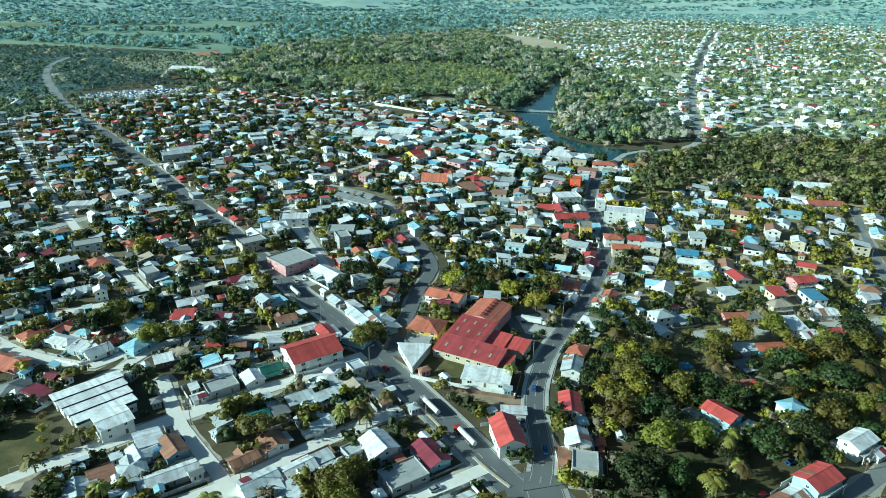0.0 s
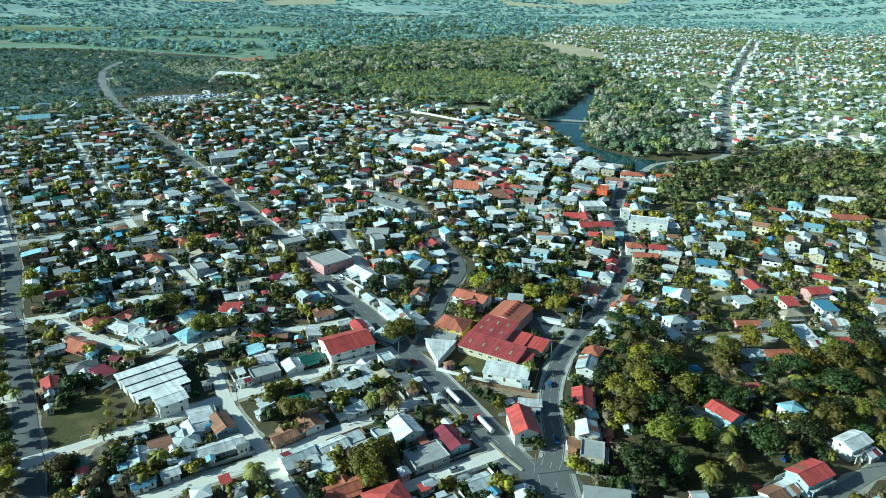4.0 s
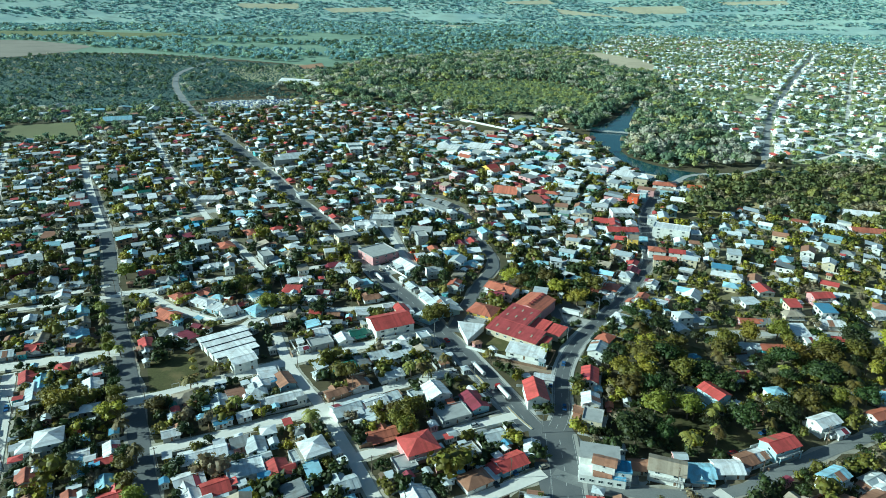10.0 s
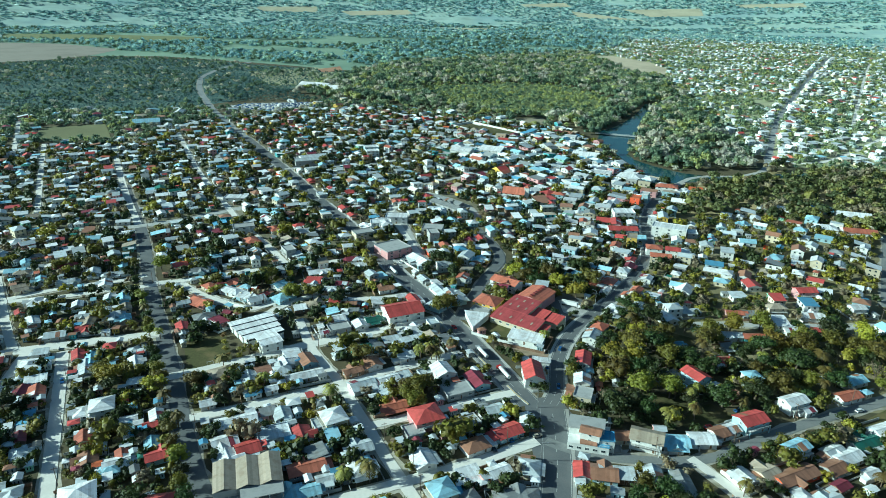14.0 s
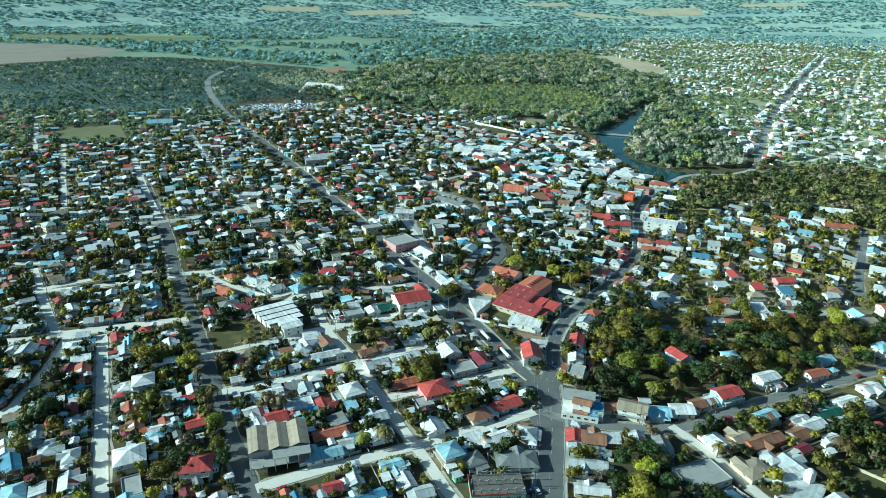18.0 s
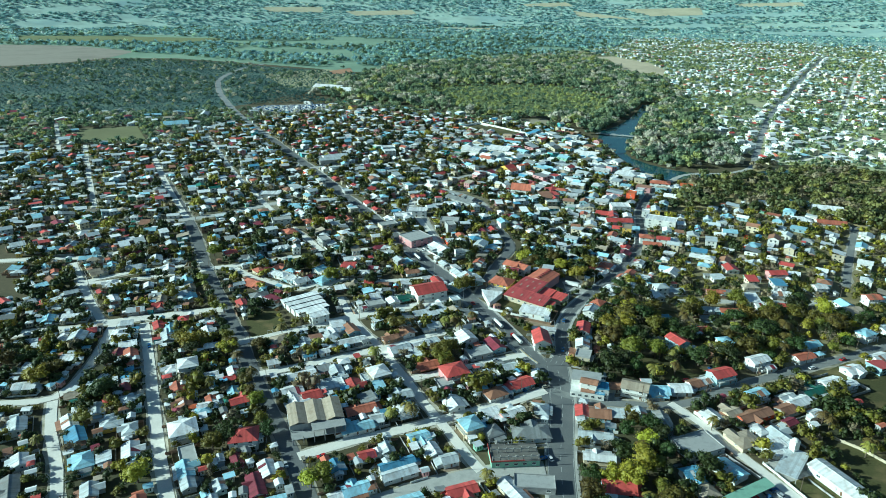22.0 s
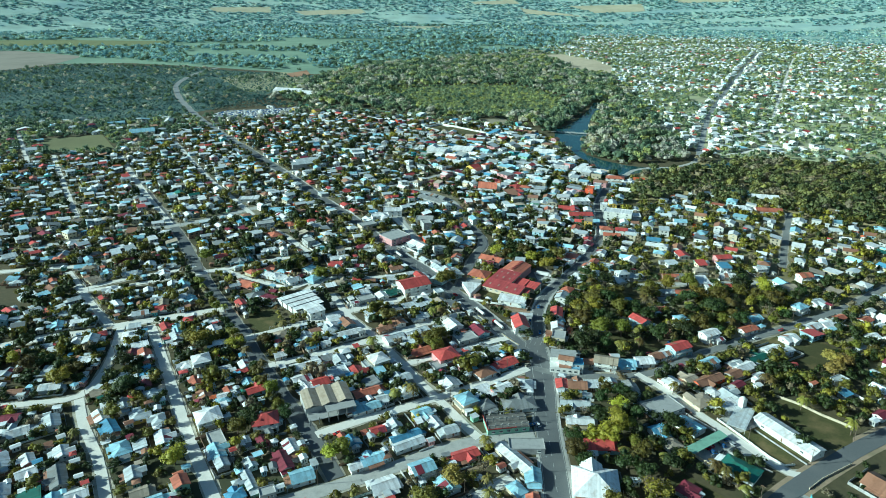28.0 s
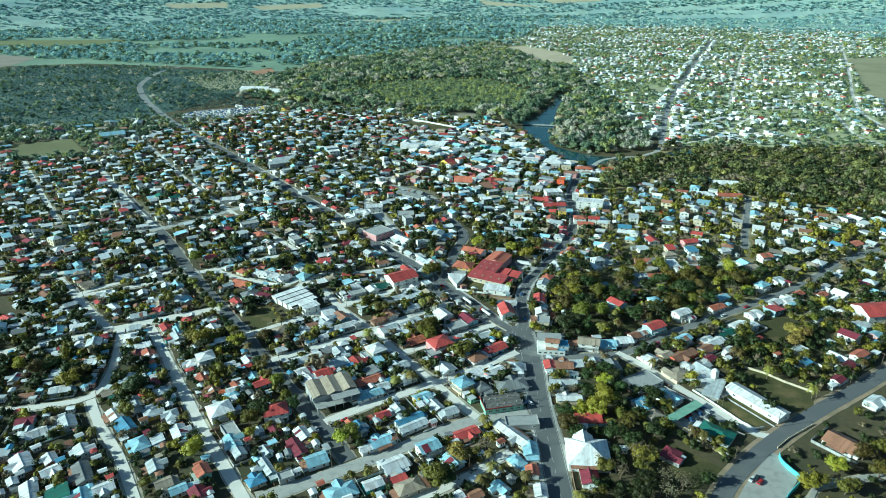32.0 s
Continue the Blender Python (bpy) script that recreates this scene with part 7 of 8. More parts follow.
TREES = {k: [tree_meshes(40 + 7 * i + j * 3, k) for j in range(3)] for i, k in enumerate(("dark", "mid", "bright", "dry", "yellow"))}
TREES["palm"] = [palm_meshes(80 + j) for j in range(3)]
TREE_WORD = dict(dark="dark green broadleaf tree with a dense uneven crown", mid="green garden tree with a rounded leafy crown", bright="bright green leafy tree in full sun", dry="grey-brown tree, almost bare in the dry season", yellow="yellow-flowering tree with a light crown", palm="coconut palm with drooping green fronds")
GROVE = random.Random(3)


def tree(at, kind, height, wide=1.0):
    r = GROVE
    trunk, crown = r.choice(TREES[kind])
    name = "palm" if kind == "palm" else "tree"
    ob = thing(name, pose(*at, 0, 0, 0, r.uniform(0, 360)) @ Matrix.Diagonal((height * wide, height * wide, height, 1)), TREE_WORD[kind], name, "palms" if kind == "palm" else "trees")
    part("trunk", trunk, None, ob)
    part("crown", crown, None, ob)
    TAKEN.append((*at, height * .34 * wide if kind != "palm" else 1.0))


PALMS = [(-73.4, -50.2), (-67.4, -52.2), (-64.5, -54.5), (-58.1, -42.3), (-100.9, -58.1), (-93.8, -56.4), (58.1, -79.1), (73.3, -17.2), (73.3, -33.4), (72.7, -20.6), (52.1, -65.8), (58.2, -67.3), (60.4, -64.3), (150.0, 9.6), (-37.1, -32.7), (-10.0, -22.4), (42.0, -64.4)]
for p in PALMS:
    tree(p, "palm", GROVE.uniform(8, 11))
for p in [(-181.1, -140.9), (-164.9, -128.4), (-213.9, -107.0), (-167.6, -80.8), (-84.2, -150.5), (-74.3, -147.2), (70.5, -34.2), (57.9, -81.9), (80.3, -71.5), (-215.8, -58.0)]:
    tree(p, "palm", GROVE.uniform(8, 11))
for p in [(50.7, -188.7), (67.7, -129.4), (135.1, -134.7), (132.2, -137.8), (148.6, -157.4), (192.4, -127.9), (-31.7, -221.8), (-35.9, -230.5), (-32.6, -211.8), (-34.6, -185.2), (7.4, -241.2), (120.9, -116.0), (123.1, -119.2), (71.6, -195.2), (75.4, -197.4), (81.1, -207.9), (-77.8, -143.3), (-106.9, -97.7), (-68.9, -49.0), (-72.7, -53.4), (35.5, -189.8), (-16.2, -227.2), (-236.3, -197.5), (-141.5, -90.6)]:
    tree(p, "palm", GROVE.uniform(8, 11))
for p in [(-68.8, -85.1), (-73.2, -85.1), (-65.8, -81.2), (-101.5, -61.5), (-189.1, 28.7), (-191.8, 20.2), (-152.4, 4.9), (-219.7, 14.4), (-72.6, 1.0), (-68.2, 6.0), (19.6, 60.2)]:
    tree(p, "mid", GROVE.uniform(8, 12), 1.2)
for p in [(-24.2, 57.4), (-17.2, 54.1), (-10.7, 64.5), (-4.6, 51.0), (8.0, 38.5), (-32.8, 64.2), (-80.7, 70.7), (35.9, -23.9), (44.5, -17.5), (24.9, -37.8), (29.4, -41.4), (36.7, -37.6), (25.2, -86.6), (22.4, -84.1)]:
    tree(p, GROVE.choice(("dark", "mid", "bright")), GROVE.uniform(9, 13), 1.2)
for p in [(-222.3, -99.6), (-209.6, -109.3), (-190.8, -105.9), (-71.5, -91.0), (-68.1, -94.8), (-174.3, -98.1), (-267.2, 28.8), (-192.5, 33.6), (-199.0, 14.1), (-165.2, 3.7), (-333.8, 16.0), (-312.3, 20.1), (-136.1, 1.2)]:
    tree(p, GROVE.choice(("mid", "dark")), GROVE.uniform(8, 11), 1.25)
for p in [(-102.6, -195.5), (-106.2, -200.1), (-214.2, -102.4), (-270.3, -142.7), (-273.8, -151.7), (-314.9, -134.0), (-300.8, -140.1), (-294.2, -133.7), (-246.0, -133.2), (-231.6, -156.8), (-227.9, -178.2), (-178.8, -209.9), (-154.4, -177.1), (-158.3, -184.6), (-52.9, -225.9), (-58.1, -227.9), (12.4, -193.8), (9.1, -187.0), (21.7, -219.0), (32.4, -193.5), (39.4, -200.1), (42.4, -210.6), (30.9, -164.3), (24.1, -159.0), (25.9, -174.6), (18.4, -174.7), (37.1, -164.2), (-189.2, -105.7)]:
    tree(p, GROVE.choice(("dark", "mid", "mid", "bright")), GROVE.uniform(8, 12), 1.25)
for p in [(48.8, -226.2), (55.4, -229.8), (48.2, -237.0), (39.6, -210.7), (-33.7, -203.4), (28.9, -222.7)]:
    tree(p, "dry", GROVE.uniform(8, 11), 1.2)
for p in [(168.9, -89.4), (172.6, -93.0), (165.8, -100.2), (-47.2, -210.8)]:
    tree(p, "yellow", 9, 1.5)
for p in [(112.4, -227.7), (118.5, -225.8), (131.1, -216.0), (128.4, -231.1), (148.8, -207.7), (159.3, -203.4), (150.0, -219.6), (190.8, -70.0), (200.1, -73.9), (220.9, -69.7), (207.8, -106.7)]:
    tree(p, GROVE.choice(("mid", "bright")), GROVE.uniform(6, 9), 1.3)


for p in [(35.0, -51.9), (35.7, -67.6), (30.4, -79.1), (36.4, -81.7), (41.0, -38.0), (46.3, -23.1), (52.4, -36.4), (43.8, -54.8), (49.5, -65.7)]:
    tree(p, GROVE.choice(("dark", "dark", "mid")), GROVE.uniform(11, 14), 1.0)
for k in range(22):                                        # trees along the west side of the long dark street
    f = k / 21
    x, y = -250.5 + 113 * f, -19.5 - 152 * f
    if k not in (6, 7, 14):
        tree((x + GROVE.uniform(-1, 1), y + GROVE.uniform(-1, 1)), GROVE.choice(("dark", "mid", "mid", "palm")), GROVE.uniform(7, 10), 1.0)
for p in [(-183.1, -50.7), (-179.0, -57.4), (-175.3, -63.9), (-171.3, -70.0)]:
    tree(p, "yellow", 3.2, 1.3)


def grove(poly, gap, seed, low, high, kinds, limit):
    pts = free(clear(scatter(poly, gap, seed), 4), 3.6)
    for x, y in pts[np.random.RandomState(seed).permutation(len(pts))][:limit]:
        tree((x, y), GROVE.choices(list(kinds), list(kinds.values()))[0], GROVE.uniform(low, high), GROVE.uniform(1, 1.35))


NEAR_WOOD = [(16.7, -8.2), (37.5, 32.7), (68.5, 11.5), (78.8, 11.7), (94.1, 11.9), (128.8, 20.1), (169.5, 23.3), (197.0, 13.2), (140.8, -64.9), (105.1, -59.2), (79.7, -62.5), (53.1, -89.6), (18.5, -87.9), (18.8, -53.8)]
NEAR_SOUTH = [(10.7, -133.0), (52.0, -120.1), (69.6, -165.7), (51.5, -198.9), (65.1, -233.8), (44.4, -244.4), (7.2, -245.0), (6.9, -195.2)]
MIX = dict(dark=5, mid=3.4, bright=1.2, dry=.6, palm=1.3)
OPEN = [[(50.5, -87.2), (69.5, -91.8), (82.9, -79.3), (68.0, -67.0), (57.5, -74.2)], [(38.4, -62.9), (34.4, -82.3), (42.6, -89.6), (57.5, -74.2), (56.1, -62.7)], [(60.4, 1.6), (54.5, -24.6), (66.7, -28.4), (71.1, -3.0)],
        [(88.5, -156.4), (106.0, -148.0), (120.5, -175.3), (106.3, -184.4)], [(118.6, -129.9), (136.6, -128.7), (152.4, -151.5), (141.6, -175.2), (131.6, -167.8), (117.4, -145.1)], [(142.9, -76.7), (175.1, -54.0), (180.6, -74.3), (145.4, -106.0)], [(128.8, -72.5), (157.3, -49.8), (154.2, -68.8), (131.0, -89.2)], [(42.0, -203.4), (58.4, -194.5), (71.4, -207.1), (79.5, -215.0), (61.2, -230.3), (47.7, -223.2)]]
for poly in OPEN:
    sheet("grass_clearing", poly, .05, LAWN, "rough green and brown grass clearing", "grass")


def off_open(pts):
    for poly in OPEN:
        pts = pts[~inside(poly, pts[:, 0], pts[:, 1])] if len(pts) else pts
    return pts


PAVED = [[(65.0, -179.7), (88.1, -163.4), (97.6, -177.7), (88.7, -179.3), (78.2, -186.0), (72.4, -190.7)], [(76.2, -238.1), (85.2, -226.3), (101.3, -208.6), (101.2, -204.9), (106.7, -202.3), (110.0, -204.8), (111.3, -212.9), (112.6, -220.6), (104.1, -230.3), (96.2, -237.7)], [(85.4, -150.6), (100.8, -139.0), (105.9, -145.8), (104.2, -154.7), (93.2, -161.2)], [(-118.2, 76.0), (-110.5, 60.6), (-93.8, 76.4), (-104.6, 95.5)], [(-2.7, 32.2), (7.9, 35.2), (14.9, 18.6), (8.6, 10.8), (0.3, 15.8)]]
for poly in PAVED:
    sheet("paved_yard", poly, .055, KERB, "pale concrete paved yard with tyre marks", "yard")
OPEN += PAVED
sheet("mill_lawn", [(-46.0, -8.0), (-36.1, -0.1), (-26.3, -12.4), (-29.6, -19.4), (-30.1, -26.4), (-44.5, -20.5)], .05, LAWN, "small rough lawn between the mill and its boundary wall", "grass")
sheet("gravel_yard", [(-30.5, -29.5), (-12.5, -34.2), (-7.4, -35.0), (-7.6, -45.5), (-22.4, -41.0), (-33.5, -36.6)], .05, DIRT, "bare pale gravel yard below the mill", "yard")
sheet("mill_yard", [(-8, 29), (0, 44), (15, 34), (9, 19), (2, 4), (-4, 8)], .052, ASPHALT, "asphalt yard behind the mill", "yard")
OPEN += [[(-46.0, -8.0), (-36.1, -0.1), (-26.3, -12.4), (-29.6, -19.4), (-30.1, -26.4), (-44.5, -20.5)], [(-30.5, -29.5), (-12.5, -34.2), (-7.4, -35.0), (-7.6, -45.5), (-22.4, -41.0), (-33.5, -36.6)], [(-8, 29), (0, 44), (15, 34), (9, 19), (2, 4), (-4, 8)]]
OPEN += [[(52.0, -120.1), (67.5, -126.2), (86.9, -154.9), (109.1, -188.3), (100.9, -194.7), (82.5, -173.1), (69.5, -155.2)], [(85.8, -162.9), (99.5, -154.8), (119.5, -177.4), (107.4, -185.6)]]


def curved_wall(line, height, surface, label):
    top = thing("curved_wall", pose(*line[0], 0), label, "wall")
    m, fine = ribbon(line, .3, height, height)
    for a, b in zip(fine[:-1], fine[1:]):
        d = b - a
        m = Mesh()
        m.box(0, -.14, 0, d.length + .02, .14, height)
        m.box(0, -.2, height, d.length + .02, .2, height + .1)
        part("panel", m, WALL[surface], top, at=Matrix.Translation((a.x - line[0][0], a.y - line[0][1], 0)) @ pose(0, 0, 0, 0, 0, math.degrees(math.atan2(d.y, d.x))))


curved_wall([(109.7, -205.6), (108.7, -209.7), (109.4, -213.7), (110.8, -217.6), (112.1, -220.6), (111.7, -223.6), (108.5, -227.3), (104.3, -231.0), (100.6, -234.6)], 2.4, "teal", "curved turquoise and white wall around a paved forecourt")
street("garden_path", [(107.1, -239.9), (112.1, -233.7), (119.2, -226.4), (134.0, -222.5), (154.4, -217.6), (175.9, -213.4)], 2.2, KERB, "narrow pale concrete garden path")
tagged(part("marl_verges", VERGES["marl"], mat("pale_road_dust", (.50, .46, .37), rough=.95, grain=.7, amount=.3, stain=.8, stain_size=.15, stain_colour=(.20, .19, .11), vary=0)), "uneven dusty edges of the marl streets", "verge", kind="structure")
tagged(part("dirt_verges", VERGES["dirt"], mat("gravel_shoulder", (.40, .37, .31), rough=.95, grain=.7, amount=.3, stain=.8, stain_size=.12, stain_colour=(.17, .16, .09), vary=0)), "worn gravel shoulders along the asphalt roads", "verge", kind="structure")
_free = free


def free(pts, margin):
    return off_open(_free(pts, margin))


grove(NEAR_WOOD, 9.6, 51, 7, 13, MIX, 150)
grove(NEAR_SOUTH, 8.5, 52, 6, 10, MIX, 50)


# ---- farther land ----
def patchy(pts, scale, level, across=1.6):
    """Keeps trees in irregular belts, leaving open pasture between."""
    keep = [noise.noise((x * scale * .6, y * scale * across, 3.0)) * .5 + noise.noise((x * scale * 2.5, y * scale * across * 2.5, 9.0)) * .25 + .5 > level for x, y in pts]
    return pts[np.array(keep)]


SLOPE_FIELDS = [[(332, 3770), (762, 3777), (747, 3596), (469, 3584)], [(49, 3719), (261, 3600), (458, 3474), (79, 3578)], [(-1686, 3355), (-1378, 3500), (-1331, 3362), (-1615, 3265)], [(-1226, 3440), (-872, 3587), (-818, 3486), (-1135, 3353)],
                [(-249, 3869), (15, 3940), (49, 3835), (-211, 3800)], [(954, 3850), (1301, 3822), (1301, 3722), (967, 3764)]]


def far_land():
    bare = [("ploughed_field", [(-1855.5, 1663.8), (-1617.7, 1683.0), (-1316.4, 1550.1), (-1274.3, 1362.5), (-1304.9, 1216.5), (-1384.6, 1114.7), (-1540.9, 1076.2), (-2059.5, 1606.3)], (.30, .27, .22)), ("dry_pasture", [(66.1, 1750.1), (150.1, 1780.0), (237.2, 1606.0), (265.9, 1432.4), (234.6, 1287.5), (162.6, 1314.1), (139.8, 1466.3)], (.56, .48, .33)),
            ("dry_pasture", [(-694.8, 441.9), (-624.1, 482.6), (-559.7, 401.5), (-630.0, 362.5)], (.20, .20, .09)), ("pale_field", [(-754, 3190), (-426, 3200), (-251, 3190), (-427, 2910), (-709, 3100)], (.50, .47, .32)),
            ("green_meadow", [(-2482, 2435), (-2089, 2667), (-2028, 2574), (-2389, 2322)], (.34, .40, .20)), ("green_meadow", [(-2658, 2650), (-2413, 2931), (-2322, 2841), (-2581, 2556)], (.30, .38, .22)), ("green_meadow", [(948, 3183), (1255, 3137), (1194, 3020), (912, 3041)], (.42, .48, .28)), ("pale_field", [(1283, 3224), (1465, 3141), (1435, 3061), (1260, 3152)], (.60, .56, .44)), ("green_meadow", [(-2214, 2800), (-1800, 2720), (-1700, 2600), (-2123, 2690)], (.36, .42, .24)), ("dirt_pit", [(-575.2, 1194.5), (-540.9, 1281.4), (-504.8, 1189.4), (-537.4, 1145.2)], (.42, .24, .14)),
            ("dirt_pit", [(-477.2, 1259.4), (-398.4, 1281.2), (-387.3, 1233.7), (-463.9, 1212.7)], (.42, .27, .16)), ("dry_pasture", [(-2148.4, 2044.5), (-1724.2, 2126.4), (-1305.4, 2135.5), (-1272.9, 1869.4), (-1631.9, 1832.7), (-1925.8, 1790.2)], (.20, .22, .09)),
            ("green_meadow", [(-273.0, 993.0), (-130.0, 1060.0), (6.3, 1064.3), (94.5, 891.8), (60.0, 700.0), (-30.0, 690.0), (-146.0, 715.0), (-255.8, 876.7)], (.20, .23, .09)), ("sand_bank", [(85.7, 537.0), (95.1, 539.1), (90.4, 513.8), (81.2, 511.8)], (.45, .34, .22)),
            ("pale_yard", [(-66.6, 655.2), (-29.6, 673.3), (-16.4, 629.7), (-51.6, 604.1)], (.35, .31, .22)), ("car_lot", [(-530.0, 650.1), (-517.1, 693.7), (-407.2, 738.5), (-387.9, 683.8), (-448.8, 626.1)], (.30, .30, .29)), ("dry_hill", [(977.9, 1379.4), (1158.1, 1433.9), (734.5, 699.4), (711.6, 814.3), (857.4, 1114.4)], (.34, .32, .19))]
    for name, poly, colour in bare:
        sheet(name, poly, .3, mat(name + "_soil", colour, rough=.95, grain=.05, amount=.15, stain=.4, stain_size=.01, vary=0, bump=0), "open " + name.replace("_", " ") + " between woods", "field")
        OPEN.append(poly)
    for k, poly in enumerate(SLOPE_FIELDS):
        m = Mesh()
        for i in range(8):
            for j in range(3):
                def at(u, v):
                    a, b = (Vector(poly[p]).lerp(Vector(poly[q]), u) for p, q in ((0, 1), (3, 2)))
                    c = a.lerp(b, v)
                    return (c.x, c.y, float(rise(c.x, c.y)) + 1.5)
                q = [at(i / 8, j / 3), at((i + 1) / 8, j / 3), at((i + 1) / 8, (j + 1) / 3), at(i / 8, (j + 1) / 3)]
                m.face(q[::-1])
        tagged(part("pale_field", m, bpy.data.materials["pale_field_soil"]), "open pale field far out on the climbing plain", "field", kind="structure")
        OPEN.append(poly)


far_land()


def far_sheds():
    for k, (x, y, w, d, t) in enumerate(((-470, 905, 62, 24, -12), (-425, 872, 46, 26, -12), (-452, 938, 40, 18, -12))):
        house((x, y), w, d, "gable", "white", "white", 1, turn=t, name="factory_shed", label="long white factory shed beyond the town", plain=True, height=6, openings=False)
    house((-564.2, 487.8), 34, 20, "gable", "pale_blue", "white", 1, turn=30, name="sports_hall", label="pale metal-roofed sports hall by the pasture", plain=True, height=6)
    house((-571.2, 587.2), 40, 12, "gable", "white", "white", 1, turn=110, name="long_shed", label="long white shed beside the highway", plain=True, height=4)


far_sheds()


def car_yard(poly):
    """Rows of parked vehicles in the far yard, too many to count."""
    rnd = np.random.RandomState(9)
    pts = scatter(poly, 5.2, 61)
    box = Mesh()
    box.box(-2.2, -.9, .3, 2.2, .9, 1.0)
    box.box(-1.4, -.8, 1.0, 1.0, .8, 1.6)
    v, q = np.array(box.v), np.array(box.f)
    V = (v[None] + np.concatenate([pts, np.zeros((len(pts), 1))], 1)[:, None, :]).reshape(-1, 3)
    Q = (q[None] + (np.arange(len(pts)) * len(v))[:, None, None]).reshape(-1, 4)
    me = big_mesh("parked_vehicles", V, Q, [CAR_PAINT[k] for k in ("white", "silver", "blue", "white")], np.repeat(rnd.randint(0, 4, len(pts)), len(q)))
    tagged(part("parked_vehicles", me, None), "packed yard of parked white and silver vehicles", "vehicles", kind="stuff")


car_yard([(-528.2, 656.2), (-514.6, 688.3), (-409.7, 731.7), (-394.1, 688.0), (-450.9, 630.9)])



def near_streets(poly, off):
    """House plots along both sides of the streets in a zone."""
    out, rnd = [], random.Random(55)
    for line, width in STREETS[4:5]:
        way = 0.0
        for a, b in zip(line[:-1], line[1:]):
            d = b - a
            ln = math.hypot(*d)
            while way < ln:
                p = a + d * way / ln
                for s in (-1, 1):
                    if rnd.random() < .85:
                        far = s * (off - 4 + rnd.uniform(0, 6))
                        out.append((p[0] - d[1] / ln * far, p[1] + d[0] / ln * far))
                way += off * rnd.uniform(.7, 1.2)
            way -= ln
    out = np.array(out)
    return out[inside(poly, out[:, 0], out[:, 1])]


def single_houses(pts, limit, seed):
    """The nearer plots get houses of their own."""
    r = random.Random(seed)
    for x, y in pts[np.argsort(pts[:, 1])][:limit]:
        long = r.uniform(6.5, 10)
        house((round(x, 1), round(y, 1)), long, long * r.uniform(.6, .9), r.choice(("gable", "gable", "hip", "shed")), r.choices(list(ROOF_ODDS), list(ROOF_ODDS.values()))[0], r.choices(list(WALL_ODDS), list(WALL_ODDS.values()))[0], 1, r.random() < .5)


house_field("old_town_houses", free(clear(scatter(DOWNTOWN, 16, 2), 4), 4.2), "close-set white two-storey houses of the old town", 10, 7, 16, storeys=1.5)
house_field("edge_houses", free(clear(scatter(EDGE, 30, 12), 5), 4), "scattered pale houses at the edge of town", 19, 7, 14)
TOWN_SPOTS = free(clear(scatter(TOWN, 16.2, 3), 4.2), 3.8)
single_houses(free(clear(scatter(TOWN_SOUTH, 15, 4), 5), 5), 50, 62)
single_houses(TOWN_SPOTS[TOWN_SPOTS[:, 1] < 110], 62, 63)
house_field("town_houses", free(TOWN_SPOTS, 1), "crowded low town houses with sheet-metal roofs", 11, 5.5, 11)
house_field("south_houses", free(clear(scatter(TOWN_SOUTH, 15, 4), 5), 5), "low yard houses with zinc and painted roofs", 12, 5, 9)
house_field("hillside_houses", free(clear(scatter(HILLSIDE_NORTH, 21, 5), 4.5), 4), "scattered pale houses among hillside trees", 13, 7, 12, storeys=1.15, walls=dict(white=.60, cream=.14, grey=.12, pale_blue=.14))
house_field("far_town_houses", free(clear(np.concatenate([patchy(scatter(FARTOWN, 18, 6), .008, .47), near_streets(FARTOWN, 15)]), 4), 4), "pale roofs of the town across the river", 14, turn=20, odds=dict(white=.56, zinc=.22, pale_blue=.06, red=.05, brick=.05, tan=.06), walls=dict(white=.7, cream=.2, grey=.1))
house_field("outlying_houses", free(clear(scatter(OUTLYING, 75, 7), 6), 1), "scattered pale roofs beyond the town", 15, turn=20)

house_field("town_sheds", free(clear(scatter(TOWN, 9, 8), 2.0), .6)[::2], "small sheds and lean-tos in the town yards", 16, 2.4, 4.2, storeys=1.0)
house_field("south_sheds", free(clear(scatter(TOWN_SOUTH, 7.0, 9), 2.0), .5)[::2], "small tin sheds and outhouses in the yards", 17, 2.2, 4.0, storeys=1.0)
house_field("hillside_sheds", free(clear(scatter(HILLSIDE, 22, 10), 2.2), 2), "small sheds between the hillside trees", 18, 2.4, 5, storeys=1.0)



